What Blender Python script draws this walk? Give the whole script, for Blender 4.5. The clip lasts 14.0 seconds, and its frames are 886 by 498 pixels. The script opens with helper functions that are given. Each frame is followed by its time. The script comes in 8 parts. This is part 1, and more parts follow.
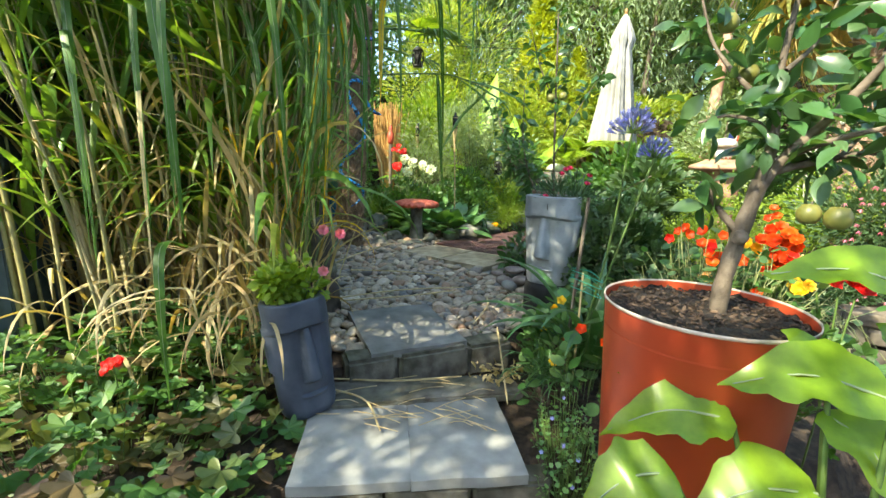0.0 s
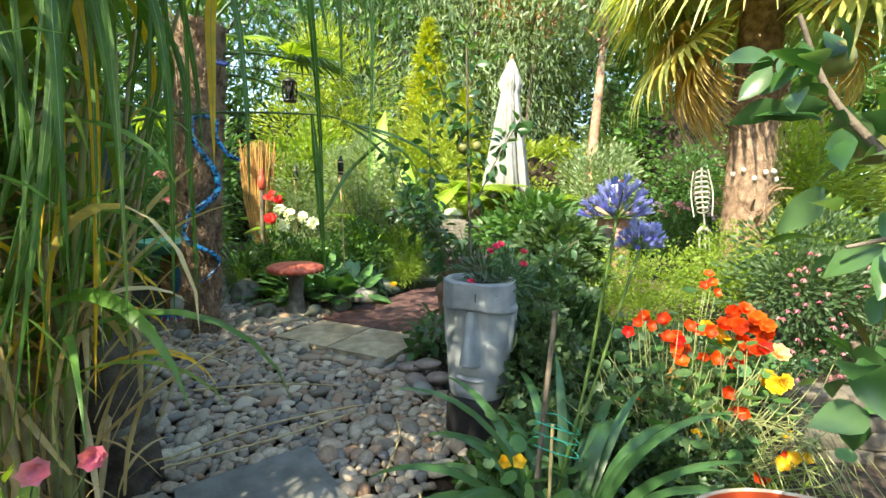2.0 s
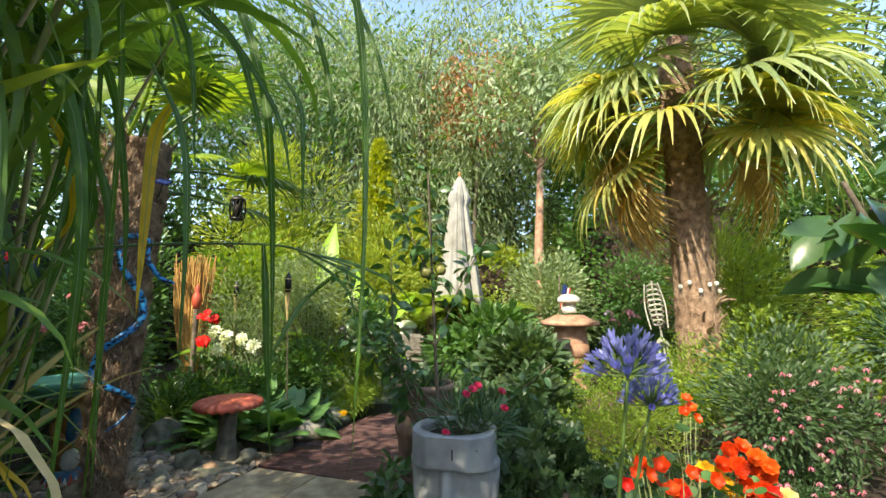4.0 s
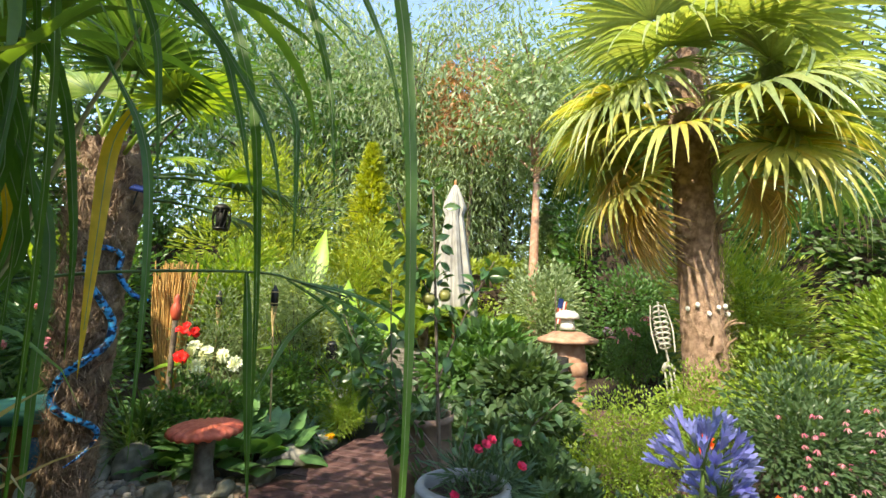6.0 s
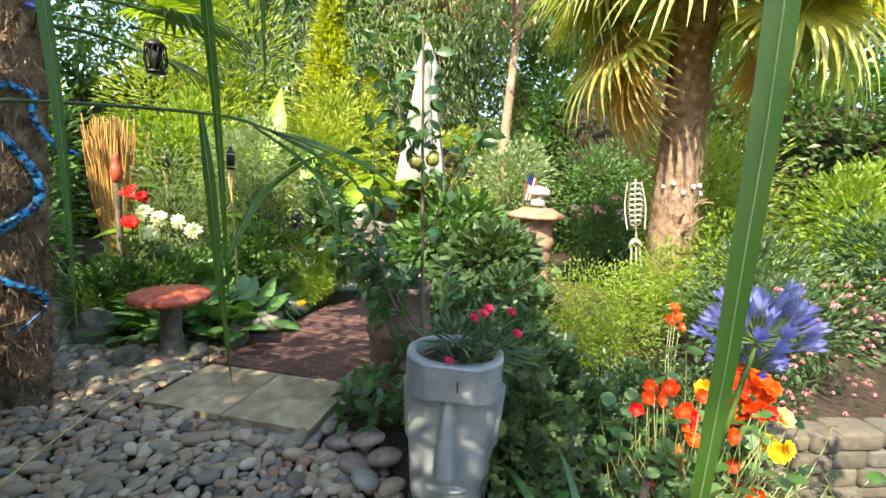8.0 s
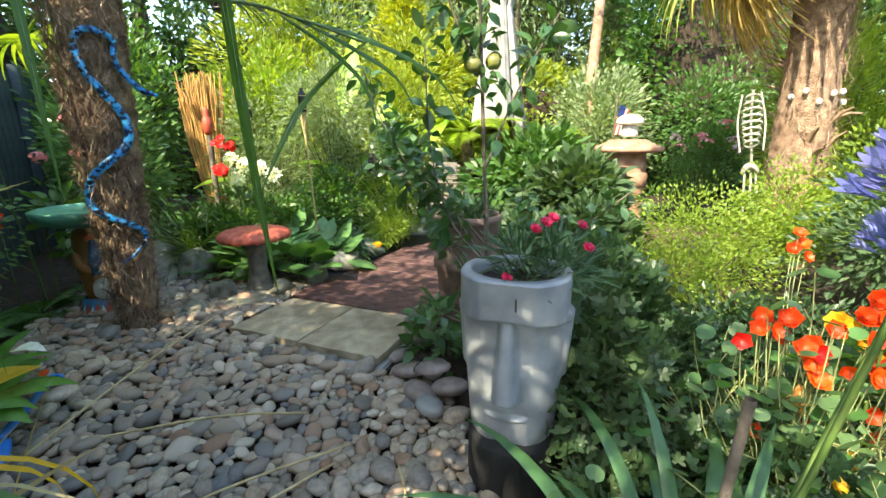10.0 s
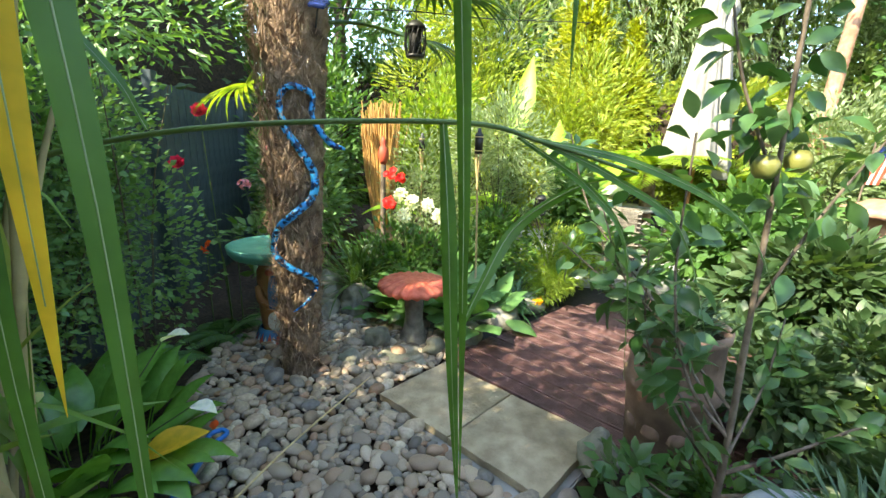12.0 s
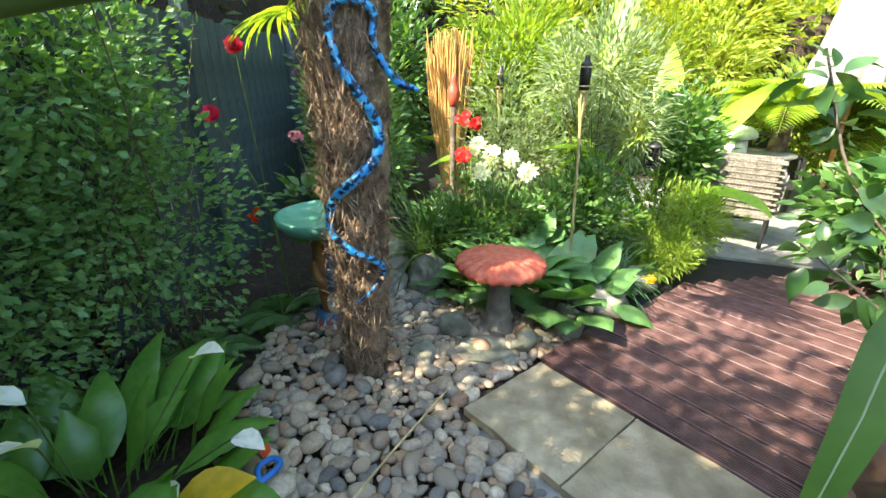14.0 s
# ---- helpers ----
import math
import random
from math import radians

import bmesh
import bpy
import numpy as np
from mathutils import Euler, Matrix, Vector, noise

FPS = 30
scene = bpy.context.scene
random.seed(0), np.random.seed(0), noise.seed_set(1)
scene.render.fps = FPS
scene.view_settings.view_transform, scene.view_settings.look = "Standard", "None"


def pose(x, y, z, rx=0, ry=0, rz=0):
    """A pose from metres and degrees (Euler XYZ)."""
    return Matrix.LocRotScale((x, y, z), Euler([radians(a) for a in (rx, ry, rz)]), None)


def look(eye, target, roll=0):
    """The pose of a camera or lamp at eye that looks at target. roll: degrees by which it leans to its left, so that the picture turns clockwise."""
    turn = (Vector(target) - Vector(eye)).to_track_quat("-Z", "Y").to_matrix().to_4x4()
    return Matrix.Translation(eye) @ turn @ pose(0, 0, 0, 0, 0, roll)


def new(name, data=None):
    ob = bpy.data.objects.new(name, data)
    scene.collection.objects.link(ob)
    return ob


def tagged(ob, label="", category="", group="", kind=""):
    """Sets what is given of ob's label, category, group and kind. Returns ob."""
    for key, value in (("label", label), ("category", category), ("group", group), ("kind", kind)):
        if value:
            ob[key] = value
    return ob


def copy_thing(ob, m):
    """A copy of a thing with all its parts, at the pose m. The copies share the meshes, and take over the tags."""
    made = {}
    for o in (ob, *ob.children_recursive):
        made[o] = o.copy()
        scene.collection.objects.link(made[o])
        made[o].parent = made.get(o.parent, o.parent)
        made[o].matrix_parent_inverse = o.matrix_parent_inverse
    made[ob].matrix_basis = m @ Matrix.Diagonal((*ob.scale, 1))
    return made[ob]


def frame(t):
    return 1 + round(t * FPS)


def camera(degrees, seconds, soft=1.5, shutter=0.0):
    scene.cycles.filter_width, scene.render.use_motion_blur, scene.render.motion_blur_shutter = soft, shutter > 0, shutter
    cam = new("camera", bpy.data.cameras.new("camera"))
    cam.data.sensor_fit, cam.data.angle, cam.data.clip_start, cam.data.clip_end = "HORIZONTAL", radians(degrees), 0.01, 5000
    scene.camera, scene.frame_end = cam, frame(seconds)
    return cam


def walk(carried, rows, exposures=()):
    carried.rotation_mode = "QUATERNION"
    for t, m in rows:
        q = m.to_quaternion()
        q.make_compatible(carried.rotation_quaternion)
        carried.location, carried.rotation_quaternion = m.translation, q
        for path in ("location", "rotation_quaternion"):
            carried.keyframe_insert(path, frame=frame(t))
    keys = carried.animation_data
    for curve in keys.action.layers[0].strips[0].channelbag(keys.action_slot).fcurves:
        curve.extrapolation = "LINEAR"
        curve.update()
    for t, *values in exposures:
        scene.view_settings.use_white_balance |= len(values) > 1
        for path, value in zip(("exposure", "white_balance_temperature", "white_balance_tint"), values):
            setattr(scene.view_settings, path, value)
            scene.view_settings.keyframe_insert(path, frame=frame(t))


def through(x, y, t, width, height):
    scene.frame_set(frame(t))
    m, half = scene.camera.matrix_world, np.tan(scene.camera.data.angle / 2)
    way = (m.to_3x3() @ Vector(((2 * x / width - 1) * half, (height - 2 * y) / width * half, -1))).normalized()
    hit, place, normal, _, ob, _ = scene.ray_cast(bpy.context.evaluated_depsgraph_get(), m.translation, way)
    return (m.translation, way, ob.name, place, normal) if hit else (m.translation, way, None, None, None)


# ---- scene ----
cam = camera(91.7, 14.0)
PATH = [
    (0, (0.721, -0.358, 1.005), (0.376, 1.572, 0.611), 1.9),
    (0.5, (0.569, -0.134, 1.038), (0.426, 1.826, 0.662), 1.9),
    (1, (0.566, 0.028, 1.06), (0.643, 2.0, 0.736), 1.9),
    (1.5, (0.631, 0.409, 1.148), (0.772, 2.389, 0.9), 1.1),
    (2, (0.567, 0.592, 1.224), (0.717, 2.572, 0.992), 1.3),
    (2.5, (0.424, 0.668, 1.213), (0.579, 2.646, 0.963), 0.8),
    (3, (0.395, 0.719, 1.255), (0.618, 2.692, 1.013), 1.0),
    (3.5, (0.435, 0.793, 1.339), (0.747, 2.768, 1.399), 1.2),
    (3.7, (0.456, 0.82, 1.356), (0.811, 2.783, 1.5), 0.5),
    (4, (0.483, 0.825, 1.376), (0.867, 2.772, 1.622), 0.1),
    (4.2, (0.469, 0.78, 1.373), (0.863, 2.724, 1.629), -0.0),
    (6.5, (0.414, 1.198, 1.567), (0.851, 3.132, 1.833), 1.3),
    (7, (0.327, 1.288, 1.59), (0.765, 3.239, 1.614), 1.7),
    (7.5, (0.323, 1.327, 1.54), (0.946, 3.219, 1.369), 2.5),
    (9.8, (0.569, 1.42, 1.253), (1.018, 3.295, 0.721), -1.2),
    (10, (0.508, 1.465, 1.259), (0.744, 3.384, 0.748), -0.5),
    (10.4, (0.411, 1.591, 1.296), (0.301, 3.537, 0.845), 0.5),
    (10.5, (0.366, 1.658, 1.307), (0.227, 3.602, 0.859), 0.5),
    (11, (0.219, 1.852, 1.506), (-0.031, 3.778, 1.03), 2.0),
    (11.5, (0.232, 1.919, 1.566), (-0.108, 3.822, 1.054), 1.2),
    (12, (0.247, 2.026, 1.606), (-0.153, 3.922, 1.11), 2.2),
    (12.5, (0.266, 2.107, 1.637), (-0.371, 3.945, 1.171), 0.8),
    (13, (0.126, 2.187, 1.626), (-0.52, 4.027, 1.181), 1.7),
    (13.4, (-0.002, 2.491, 1.597), (-0.682, 4.308, 1.114), 0.4),
    (13.5, (-0.051, 2.493, 1.607), (-0.704, 4.315, 1.102), 1.6),
    (14, (-0.142, 2.678, 1.583), (-0.765, 4.424, 0.833), 0.1),
]
walk(cam, [(t, look(eye, target, roll)) for t, eye, target, roll in PATH], [(0, 2.42, 6800, 2), (3, 2.38, 6900, 5), (4, 1.82, 7000, 8), (6.5, 2.0, 7000, 9), (7.2, 2.25, 7000, 9), (9.8, 2.46, 6900, 7), (11, 2.78, 6900, 7), (13, 2.72, 6800, 6), (14, 3.0, 6700, 8)])

# ---- world and sun ----
TO_SUN = Vector((-0.46, -0.56, 0.74)).normalized()
world = bpy.data.worlds.new("sky")
scene.world = world
world.use_nodes = True
wn = world.node_tree
sky = wn.nodes.new("ShaderNodeTexSky")
sky.sky_type, sky.sun_disc = "NISHITA", False
sky.sun_elevation = math.asin(TO_SUN.z)
sky.sun_rotation = math.atan2(TO_SUN.x, TO_SUN.y)
wn.links.new(sky.outputs["Color"], wn.nodes["Background"].inputs["Color"])
wn.nodes["Background"].inputs["Strength"].default_value = 0.15
sun = new("sun", bpy.data.lights.new("sun", "SUN"))
sun.data.energy, sun.data.angle, sun.data.color = 2.8, radians(0.5), (1.0, 0.92, 0.72)
sun.matrix_world = look(TO_SUN * 30, (0, 0, 0))

rng = np.random.default_rng(11)


# ---- materials ----
def base_material(name, rough=0.7, metal=0.0):
    m = bpy.data.materials.new(name)
    m.use_nodes = True
    b = m.node_tree.nodes["Principled BSDF"]
    b.inputs["Roughness"].default_value, b.inputs["Metallic"].default_value = rough, metal
    return m, m.node_tree, b


def rgb(c):
    return (c[0], c[1], c[2], 1.0)


def noise_mix(nt, c1, c2, scale, detail=6.0, lo=0.35, hi=0.65, coords="Object"):
    tc = nt.nodes.new("ShaderNodeTexCoord")
    n = nt.nodes.new("ShaderNodeTexNoise")
    n.inputs["Scale"].default_value, n.inputs["Detail"].default_value = scale, detail
    nt.links.new(tc.outputs[coords], n.inputs["Vector"])
    r = nt.nodes.new("ShaderNodeValToRGB")
    r.color_ramp.elements[0].position, r.color_ramp.elements[1].position = lo, hi
    r.color_ramp.elements[0].color, r.color_ramp.elements[1].color = rgb(c1), rgb(c2)
    nt.links.new(n.outputs["Fac"], r.inputs["Fac"])
    return r.outputs["Color"], n.outputs["Fac"], tc


def mul(nt, a, b, fac=1.0):
    x = nt.nodes.new("ShaderNodeMix")
    x.data_type, x.blend_type = "RGBA", "MULTIPLY"
    x.inputs["Factor"].default_value = fac
    nt.links.new(a, x.inputs["A"])
    nt.links.new(b, x.inputs["B"])
    return x.outputs["Result"]


def add_bump(nt, b, height, strength, distance=0.01):
    u = nt.nodes.new("ShaderNodeBump")
    u.inputs["Strength"].default_value, u.inputs["Distance"].default_value = strength, distance
    nt.links.new(height, u.inputs["Height"])
    nt.links.new(u.outputs["Normal"], b.inputs["Normal"])


def solid(name, c1, c2, scale=12.0, rough=0.7, bump=0.3, metal=0.0, stain=None, distance=0.005):
    """Two-tone mottled surface with fine relief and larger stains."""
    m, nt, b = base_material(name, rough, metal)
    col, fac, _ = noise_mix(nt, c1, c2, scale)
    s = stain or (0.72, 0.72, 0.70)
    big, _, _ = noise_mix(nt, s, (1, 1, 1), scale * 0.22, 3.0)
    nt.links.new(mul(nt, col, big), b.inputs["Base Color"])
    _, fine, _ = noise_mix(nt, c1, c2, scale * 6, 8.0)
    add_bump(nt, b, fine, bump, distance)
    return m


def varied(name, cols, rough=0.6, by_object=False, grain=40.0, bump=0.25):
    """Colour picked piece by piece along a ramp, with fine grain."""
    m, nt, b = base_material(name, rough)
    src = nt.nodes.new("ShaderNodeObjectInfo" if by_object else "ShaderNodeNewGeometry")
    r = nt.nodes.new("ShaderNodeValToRGB")
    el = r.color_ramp.elements
    while len(el) < len(cols):
        el.new(0.5)
    for i, c in enumerate(cols):
        el[i].position, el[i].color = i / (len(cols) - 1), rgb(c)
    nt.links.new(src.outputs["Random" if by_object else "Random Per Island"], r.inputs["Fac"])
    g, f, _ = noise_mix(nt, (0.7, 0.7, 0.7), (1, 1, 1), grain)
    nt.links.new(mul(nt, r.outputs["Color"], g), b.inputs["Base Color"])
    add_bump(nt, b, f, bump, 0.003)
    return m


LIVELY = 1.35


def leaf(name, cols, through=0.35, rough=0.45, patch=1.3, by_object=False, streak=0.0):
    """Leaf tissue: colour varies leaf by leaf and in patches; light passes through."""
    m, nt, b = base_material(name, rough)
    src = nt.nodes.new("ShaderNodeObjectInfo" if by_object else "ShaderNodeNewGeometry")
    r = nt.nodes.new("ShaderNodeValToRGB")
    el = r.color_ramp.elements
    while len(el) < len(cols):
        el.new(0.5)
    for i, c in enumerate(cols):
        el[i].position, el[i].color = i / max(1, len(cols) - 1), rgb([min(0.9, q * LIVELY) for q in c])
    nt.links.new(src.outputs["Random" if by_object else "Random Per Island"], r.inputs["Fac"])
    g, f, _ = noise_mix(nt, (0.74, 0.78, 0.70), (1.08, 1.05, 1.0), patch, 4.0)
    fine, ff, _ = noise_mix(nt, (0.86, 0.88, 0.82), (1.05, 1.05, 1.05), 26.0, 3.0)
    col = mul(nt, mul(nt, r.outputs["Color"], g), fine)
    nt.links.new(col, b.inputs["Base Color"])
    t = nt.nodes.new("ShaderNodeBsdfTranslucent")
    warm = nt.nodes.new("ShaderNodeMix")
    warm.data_type, warm.blend_type = "RGBA", "MULTIPLY"
    warm.inputs["Factor"].default_value = 1.0
    warm.inputs["B"].default_value = (1.75, 1.75, 0.55, 1)
    nt.links.new(col, warm.inputs["A"])
    nt.links.new(warm.outputs["Result"], t.inputs["Color"])
    mix = nt.nodes.new("ShaderNodeMixShader")
    mix.inputs["Fac"].default_value = through
    nt.links.new(b.outputs["BSDF"], mix.inputs[1])
    nt.links.new(t.outputs["BSDF"], mix.inputs[2])
    nt.links.new(mix.outputs["Shader"], nt.nodes["Material Output"].inputs["Surface"])
    add_bump(nt, b, ff, 0.15, 0.004)
    return m


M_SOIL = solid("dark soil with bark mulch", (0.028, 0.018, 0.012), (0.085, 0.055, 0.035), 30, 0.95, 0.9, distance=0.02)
M_POTSOIL = solid("potting soil", (0.012, 0.008, 0.006), (0.06, 0.04, 0.028), 70, 0.95, 1.0, distance=0.02)
M_PEBBLE = varied("river pebble", [(0.10, 0.09, 0.08), (0.42, 0.32, 0.22), (0.24, 0.20, 0.16), (0.58, 0.49, 0.37), (0.30, 0.17, 0.10), (0.35, 0.28, 0.205), (0.15, 0.145, 0.14), (0.48, 0.38, 0.27)], 0.62, False, 55)
M_PEBBLE_ONE = varied("river pebble single", [(0.10, 0.09, 0.08), (0.42, 0.32, 0.22), (0.24, 0.20, 0.16), (0.58, 0.49, 0.37), (0.30, 0.17, 0.10), (0.35, 0.28, 0.205), (0.15, 0.145, 0.14), (0.48, 0.38, 0.27)], 0.62, True, 55)
M_ROCK = solid("garden rock", (0.17, 0.16, 0.14), (0.38, 0.35, 0.30), 9, 0.85, 0.8, stain=(0.55, 0.6, 0.45), distance=0.01)
M_COBBLE = solid("smooth cobble", (0.20, 0.15, 0.13), (0.33, 0.27, 0.24), 14, 0.55, 0.2)
M_SAND = solid("buff riven paving", (0.29, 0.235, 0.155), (0.46, 0.385, 0.265), 9, 0.8, 0.8, stain=(0.58, 0.56, 0.5), distance=0.012)
M_CONC = solid("weathered grey paving", (0.22, 0.22, 0.21), (0.36, 0.36, 0.34), 6, 0.85, 0.5, stain=(0.6, 0.6, 0.58))
M_SLATE = solid("grey slate paving", (0.15, 0.145, 0.135), (0.25, 0.24, 0.22), 8, 0.85, 0.6, stain=(0.6, 0.62, 0.6))
M_STEP = solid("mossy step stone", (0.085, 0.075, 0.06), (0.21, 0.19, 0.16), 11, 0.9, 0.8, stain=(0.55, 0.6, 0.45))
M_DECK = solid("reddish brown decking", (0.085, 0.038, 0.036), (0.16, 0.085, 0.082), 14, 0.55, 0.4, stain=(0.6, 0.6, 0.62))
M_SILVER = solid("silver painted planter", (0.26, 0.275, 0.29), (0.40, 0.415, 0.425), 9, 0.5, 0.3, metal=0.15, stain=(0.70, 0.72, 0.74))
M_BLUEGREY = solid("blue grey planter", (0.05, 0.065, 0.095), (0.085, 0.10, 0.14), 12, 0.5, 0.2)
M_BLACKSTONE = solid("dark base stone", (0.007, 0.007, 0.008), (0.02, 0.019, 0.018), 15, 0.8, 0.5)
M_REDPOT = solid("terracotta red glaze", (0.42, 0.055, 0.022), (0.50, 0.08, 0.03), 5, 0.32, 0.08, stain=(0.82, 0.8, 0.78))
M_POTLIP = solid("pale worn rim", (0.50, 0.36, 0.28), (0.7, 0.6, 0.5), 30, 0.6, 0.2)
M_CLAY = solid("brown clay pot", (0.21, 0.13, 0.10), (0.35, 0.24, 0.185), 12, 0.75, 0.4, stain=(0.62, 0.6, 0.56))
M_MUSH = solid("red painted concrete", (0.50, 0.085, 0.045), (0.66, 0.17, 0.10), 22, 0.6, 0.5, stain=(0.8, 0.78, 0.75))
M_STEM = solid("mossy concrete stem", (0.12, 0.11, 0.085), (0.27, 0.25, 0.20), 16, 0.9, 0.7)
M_BARK = solid("smooth grey bark", (0.10, 0.075, 0.055), (0.21, 0.165, 0.125), 22, 0.8, 0.6)
M_TWIG = solid("green brown twig", (0.07, 0.06, 0.035), (0.14, 0.12, 0.07), 30, 0.75, 0.3)
M_FIBRE = varied("palm fibre", [(0.14, 0.085, 0.05), (0.42, 0.29, 0.19), (0.26, 0.17, 0.105), (0.54, 0.40, 0.28)], 0.9, False, 30)
M_TRUNK = solid("fibrous palm trunk", (0.22, 0.135, 0.09), (0.56, 0.38, 0.27), 14, 0.9, 1.0, stain=(0.6, 0.55, 0.5), distance=0.03)
M_TRUNKDARK = solid("shaggy brown palm trunk", (0.12, 0.075, 0.05), (0.48, 0.34, 0.23), 9, 0.95, 1.0, stain=(0.55, 0.5, 0.46), distance=0.03)
M_CANE = varied("reed cane", [(0.52, 0.40, 0.22), (0.24, 0.26, 0.08), (0.60, 0.48, 0.29), (0.34, 0.30, 0.12)], 0.55, False, 18)
M_STRAW = leaf("dry straw leaf", [(0.42, 0.31, 0.17), (0.30, 0.20, 0.10), (0.52, 0.42, 0.26), (0.24, 0.17, 0.08)], 0.25, 0.7)
M_REED = leaf("reed leaf", [(0.085, 0.18, 0.03), (0.15, 0.24, 0.045), (0.11, 0.22, 0.055), (0.22, 0.26, 0.05), (0.075, 0.15, 0.04)], 0.42, 0.4)
M_REEDNEAR = leaf("broad reed blade", [(0.045, 0.115, 0.02), (0.07, 0.15, 0.026)], 0.36, 0.42, 6.0)
M_YELLOWBLADE = leaf("yellowed reed blade", [(0.62, 0.36, 0.02), (0.52, 0.34, 0.03)], 0.4, 0.5, 5.0)
M_FAN = leaf("palm fan leaf", [(0.19, 0.245, 0.12), (0.26, 0.30, 0.15), (0.15, 0.20, 0.10), (0.31, 0.32, 0.15)], 0.36, 0.24)
M_FANYELLOW = leaf("yellowing palm leaf", [(0.36, 0.34, 0.11), (0.30, 0.32, 0.12), (0.43, 0.33, 0.09)], 0.38, 0.28)
M_FANDEAD = leaf("dead palm leaf", [(0.44, 0.28, 0.10), (0.54, 0.38, 0.18), (0.38, 0.23, 0.09)], 0.3, 0.6)
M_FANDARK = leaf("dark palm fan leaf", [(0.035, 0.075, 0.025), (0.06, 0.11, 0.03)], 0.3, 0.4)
M_SHRUB = leaf("hedge shrub leaf", [(0.09, 0.185, 0.065), (0.13, 0.24, 0.09), (0.10, 0.205, 0.095), (0.16, 0.26, 0.09)], 0.3, 0.36)
M_MID = leaf("mid green leaf", [(0.05, 0.12, 0.03), (0.08, 0.16, 0.04), (0.06, 0.13, 0.05), (0.10, 0.18, 0.045)], 0.35, 0.45)
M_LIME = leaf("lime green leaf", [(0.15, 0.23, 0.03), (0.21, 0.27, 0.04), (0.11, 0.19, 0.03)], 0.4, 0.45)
M_GOLD = leaf("golden conifer foliage", [(0.34, 0.34, 0.03), (0.27, 0.30, 0.03), (0.22, 0.26, 0.03)], 0.3, 0.55)
M_GREY = leaf("grey green leaf", [(0.20, 0.25, 0.15), (0.14, 0.20, 0.10), (0.25, 0.30, 0.20), (0.10, 0.15, 0.07)], 0.35, 0.45)
M_DARKLEAF = leaf("dark tree leaf", [(0.03, 0.065, 0.02), (0.05, 0.09, 0.025), (0.07, 0.11, 0.03)], 0.3, 0.45)
M_RUSTLEAF = leaf("rusty dry leaf", [(0.25, 0.12, 0.06), (0.32, 0.17, 0.09)], 0.3, 0.6)
M_BAMBOO = leaf("bamboo leaf", [(0.20, 0.27, 0.04), (0.28, 0.31, 0.05), (0.13, 0.2, 0.03)], 0.4, 0.5)
M_HOSTA = leaf("hosta leaf", [(0.07, 0.165, 0.06), (0.10, 0.20, 0.07), (0.065, 0.145, 0.055)], 0.25, 0.34, 5.0)
M_LILY = leaf("glossy peace lily leaf", [(0.055, 0.15, 0.03), (0.085, 0.20, 0.04), (0.14, 0.27, 0.05)], 0.3, 0.25, 4.0)
M_BIGLEAF = leaf("bright wavy leaf", [(0.13, 0.24, 0.022), (0.17, 0.28, 0.025), (0.22, 0.32, 0.025)], 0.45, 0.3, 9.0)
M_BANANA = leaf("banana leaf", [(0.20, 0.36, 0.04), (0.27, 0.42, 0.05)], 0.5, 0.4, 3.0)
M_FRUITLEAF = leaf("fruit tree leaf", [(0.036, 0.095, 0.03), (0.055, 0.125, 0.042), (0.085, 0.15, 0.07), (0.03, 0.075, 0.025)], 0.28, 0.28)
M_HEUCHERA = leaf("ivy geranium leaf", [(0.05, 0.13, 0.035), (0.08, 0.17, 0.05), (0.16, 0.17, 0.045), (0.15, 0.08, 0.05), (0.06, 0.15, 0.05)], 0.3, 0.45, 5.0)
M_NASTLEAF = leaf("nasturtium leaf", [(0.05, 0.13, 0.035), (0.075, 0.165, 0.05), (0.12, 0.19, 0.085), (0.045, 0.11, 0.035)], 0.35, 0.45, 5.0)
M_GOLDCANE = varied("golden dry cane", [(0.50, 0.27, 0.07), (0.62, 0.38, 0.13), (0.42, 0.20, 0.05)], 0.6, False, 20)
M_RIB = solid("pale leaf rib", (0.28, 0.36, 0.16), (0.36, 0.43, 0.22), 20, 0.5, 0.1)
M_STRAP = leaf("agapanthus strap leaf", [(0.032, 0.085, 0.034), (0.045, 0.105, 0.04), (0.065, 0.13, 0.045)], 0.25, 0.36, 5.0)
M_PINKLEAF = leaf("dianthus leaf", [(0.04, 0.085, 0.045), (0.06, 0.11, 0.06), (0.03, 0.065, 0.032)], 0.2, 0.55)
M_STALK = solid("green stalk", (0.08, 0.15, 0.03), (0.13, 0.20, 0.05), 20, 0.5, 0.1)
M_ORANGE = leaf("orange petal", [(0.60, 0.060, 0.006), (0.54, 0.035, 0.005), (0.64, 0.095, 0.008)], 0.25, 0.5, 20, True)
M_YELLOW = leaf("yellow petal", [(0.64, 0.38, 0.015), (0.66, 0.45, 0.05)], 0.28, 0.5, 20, True)
M_RED = leaf("red petal", [(0.72, 0.022, 0.015), (0.62, 0.015, 0.02)], 0.25, 0.45, 20, True)
M_PINK = leaf("pink petal", [(0.58, 0.022, 0.12), (0.60, 0.05, 0.17)], 0.25, 0.5, 20, True)
M_FUCHSIA = leaf("soft fuchsia pink petal", [(0.46, 0.10, 0.19), (0.52, 0.22, 0.29)], 0.2, 0.5, 20, True)
M_ROSE = leaf("pale pink petal", [(0.58, 0.17, 0.29), (0.62, 0.27, 0.38)], 0.3, 0.5, 20, True)
M_MAUVE = leaf("mauve petal", [(0.62, 0.30, 0.66), (0.75, 0.48, 0.70)], 0.3, 0.5, 20, True)
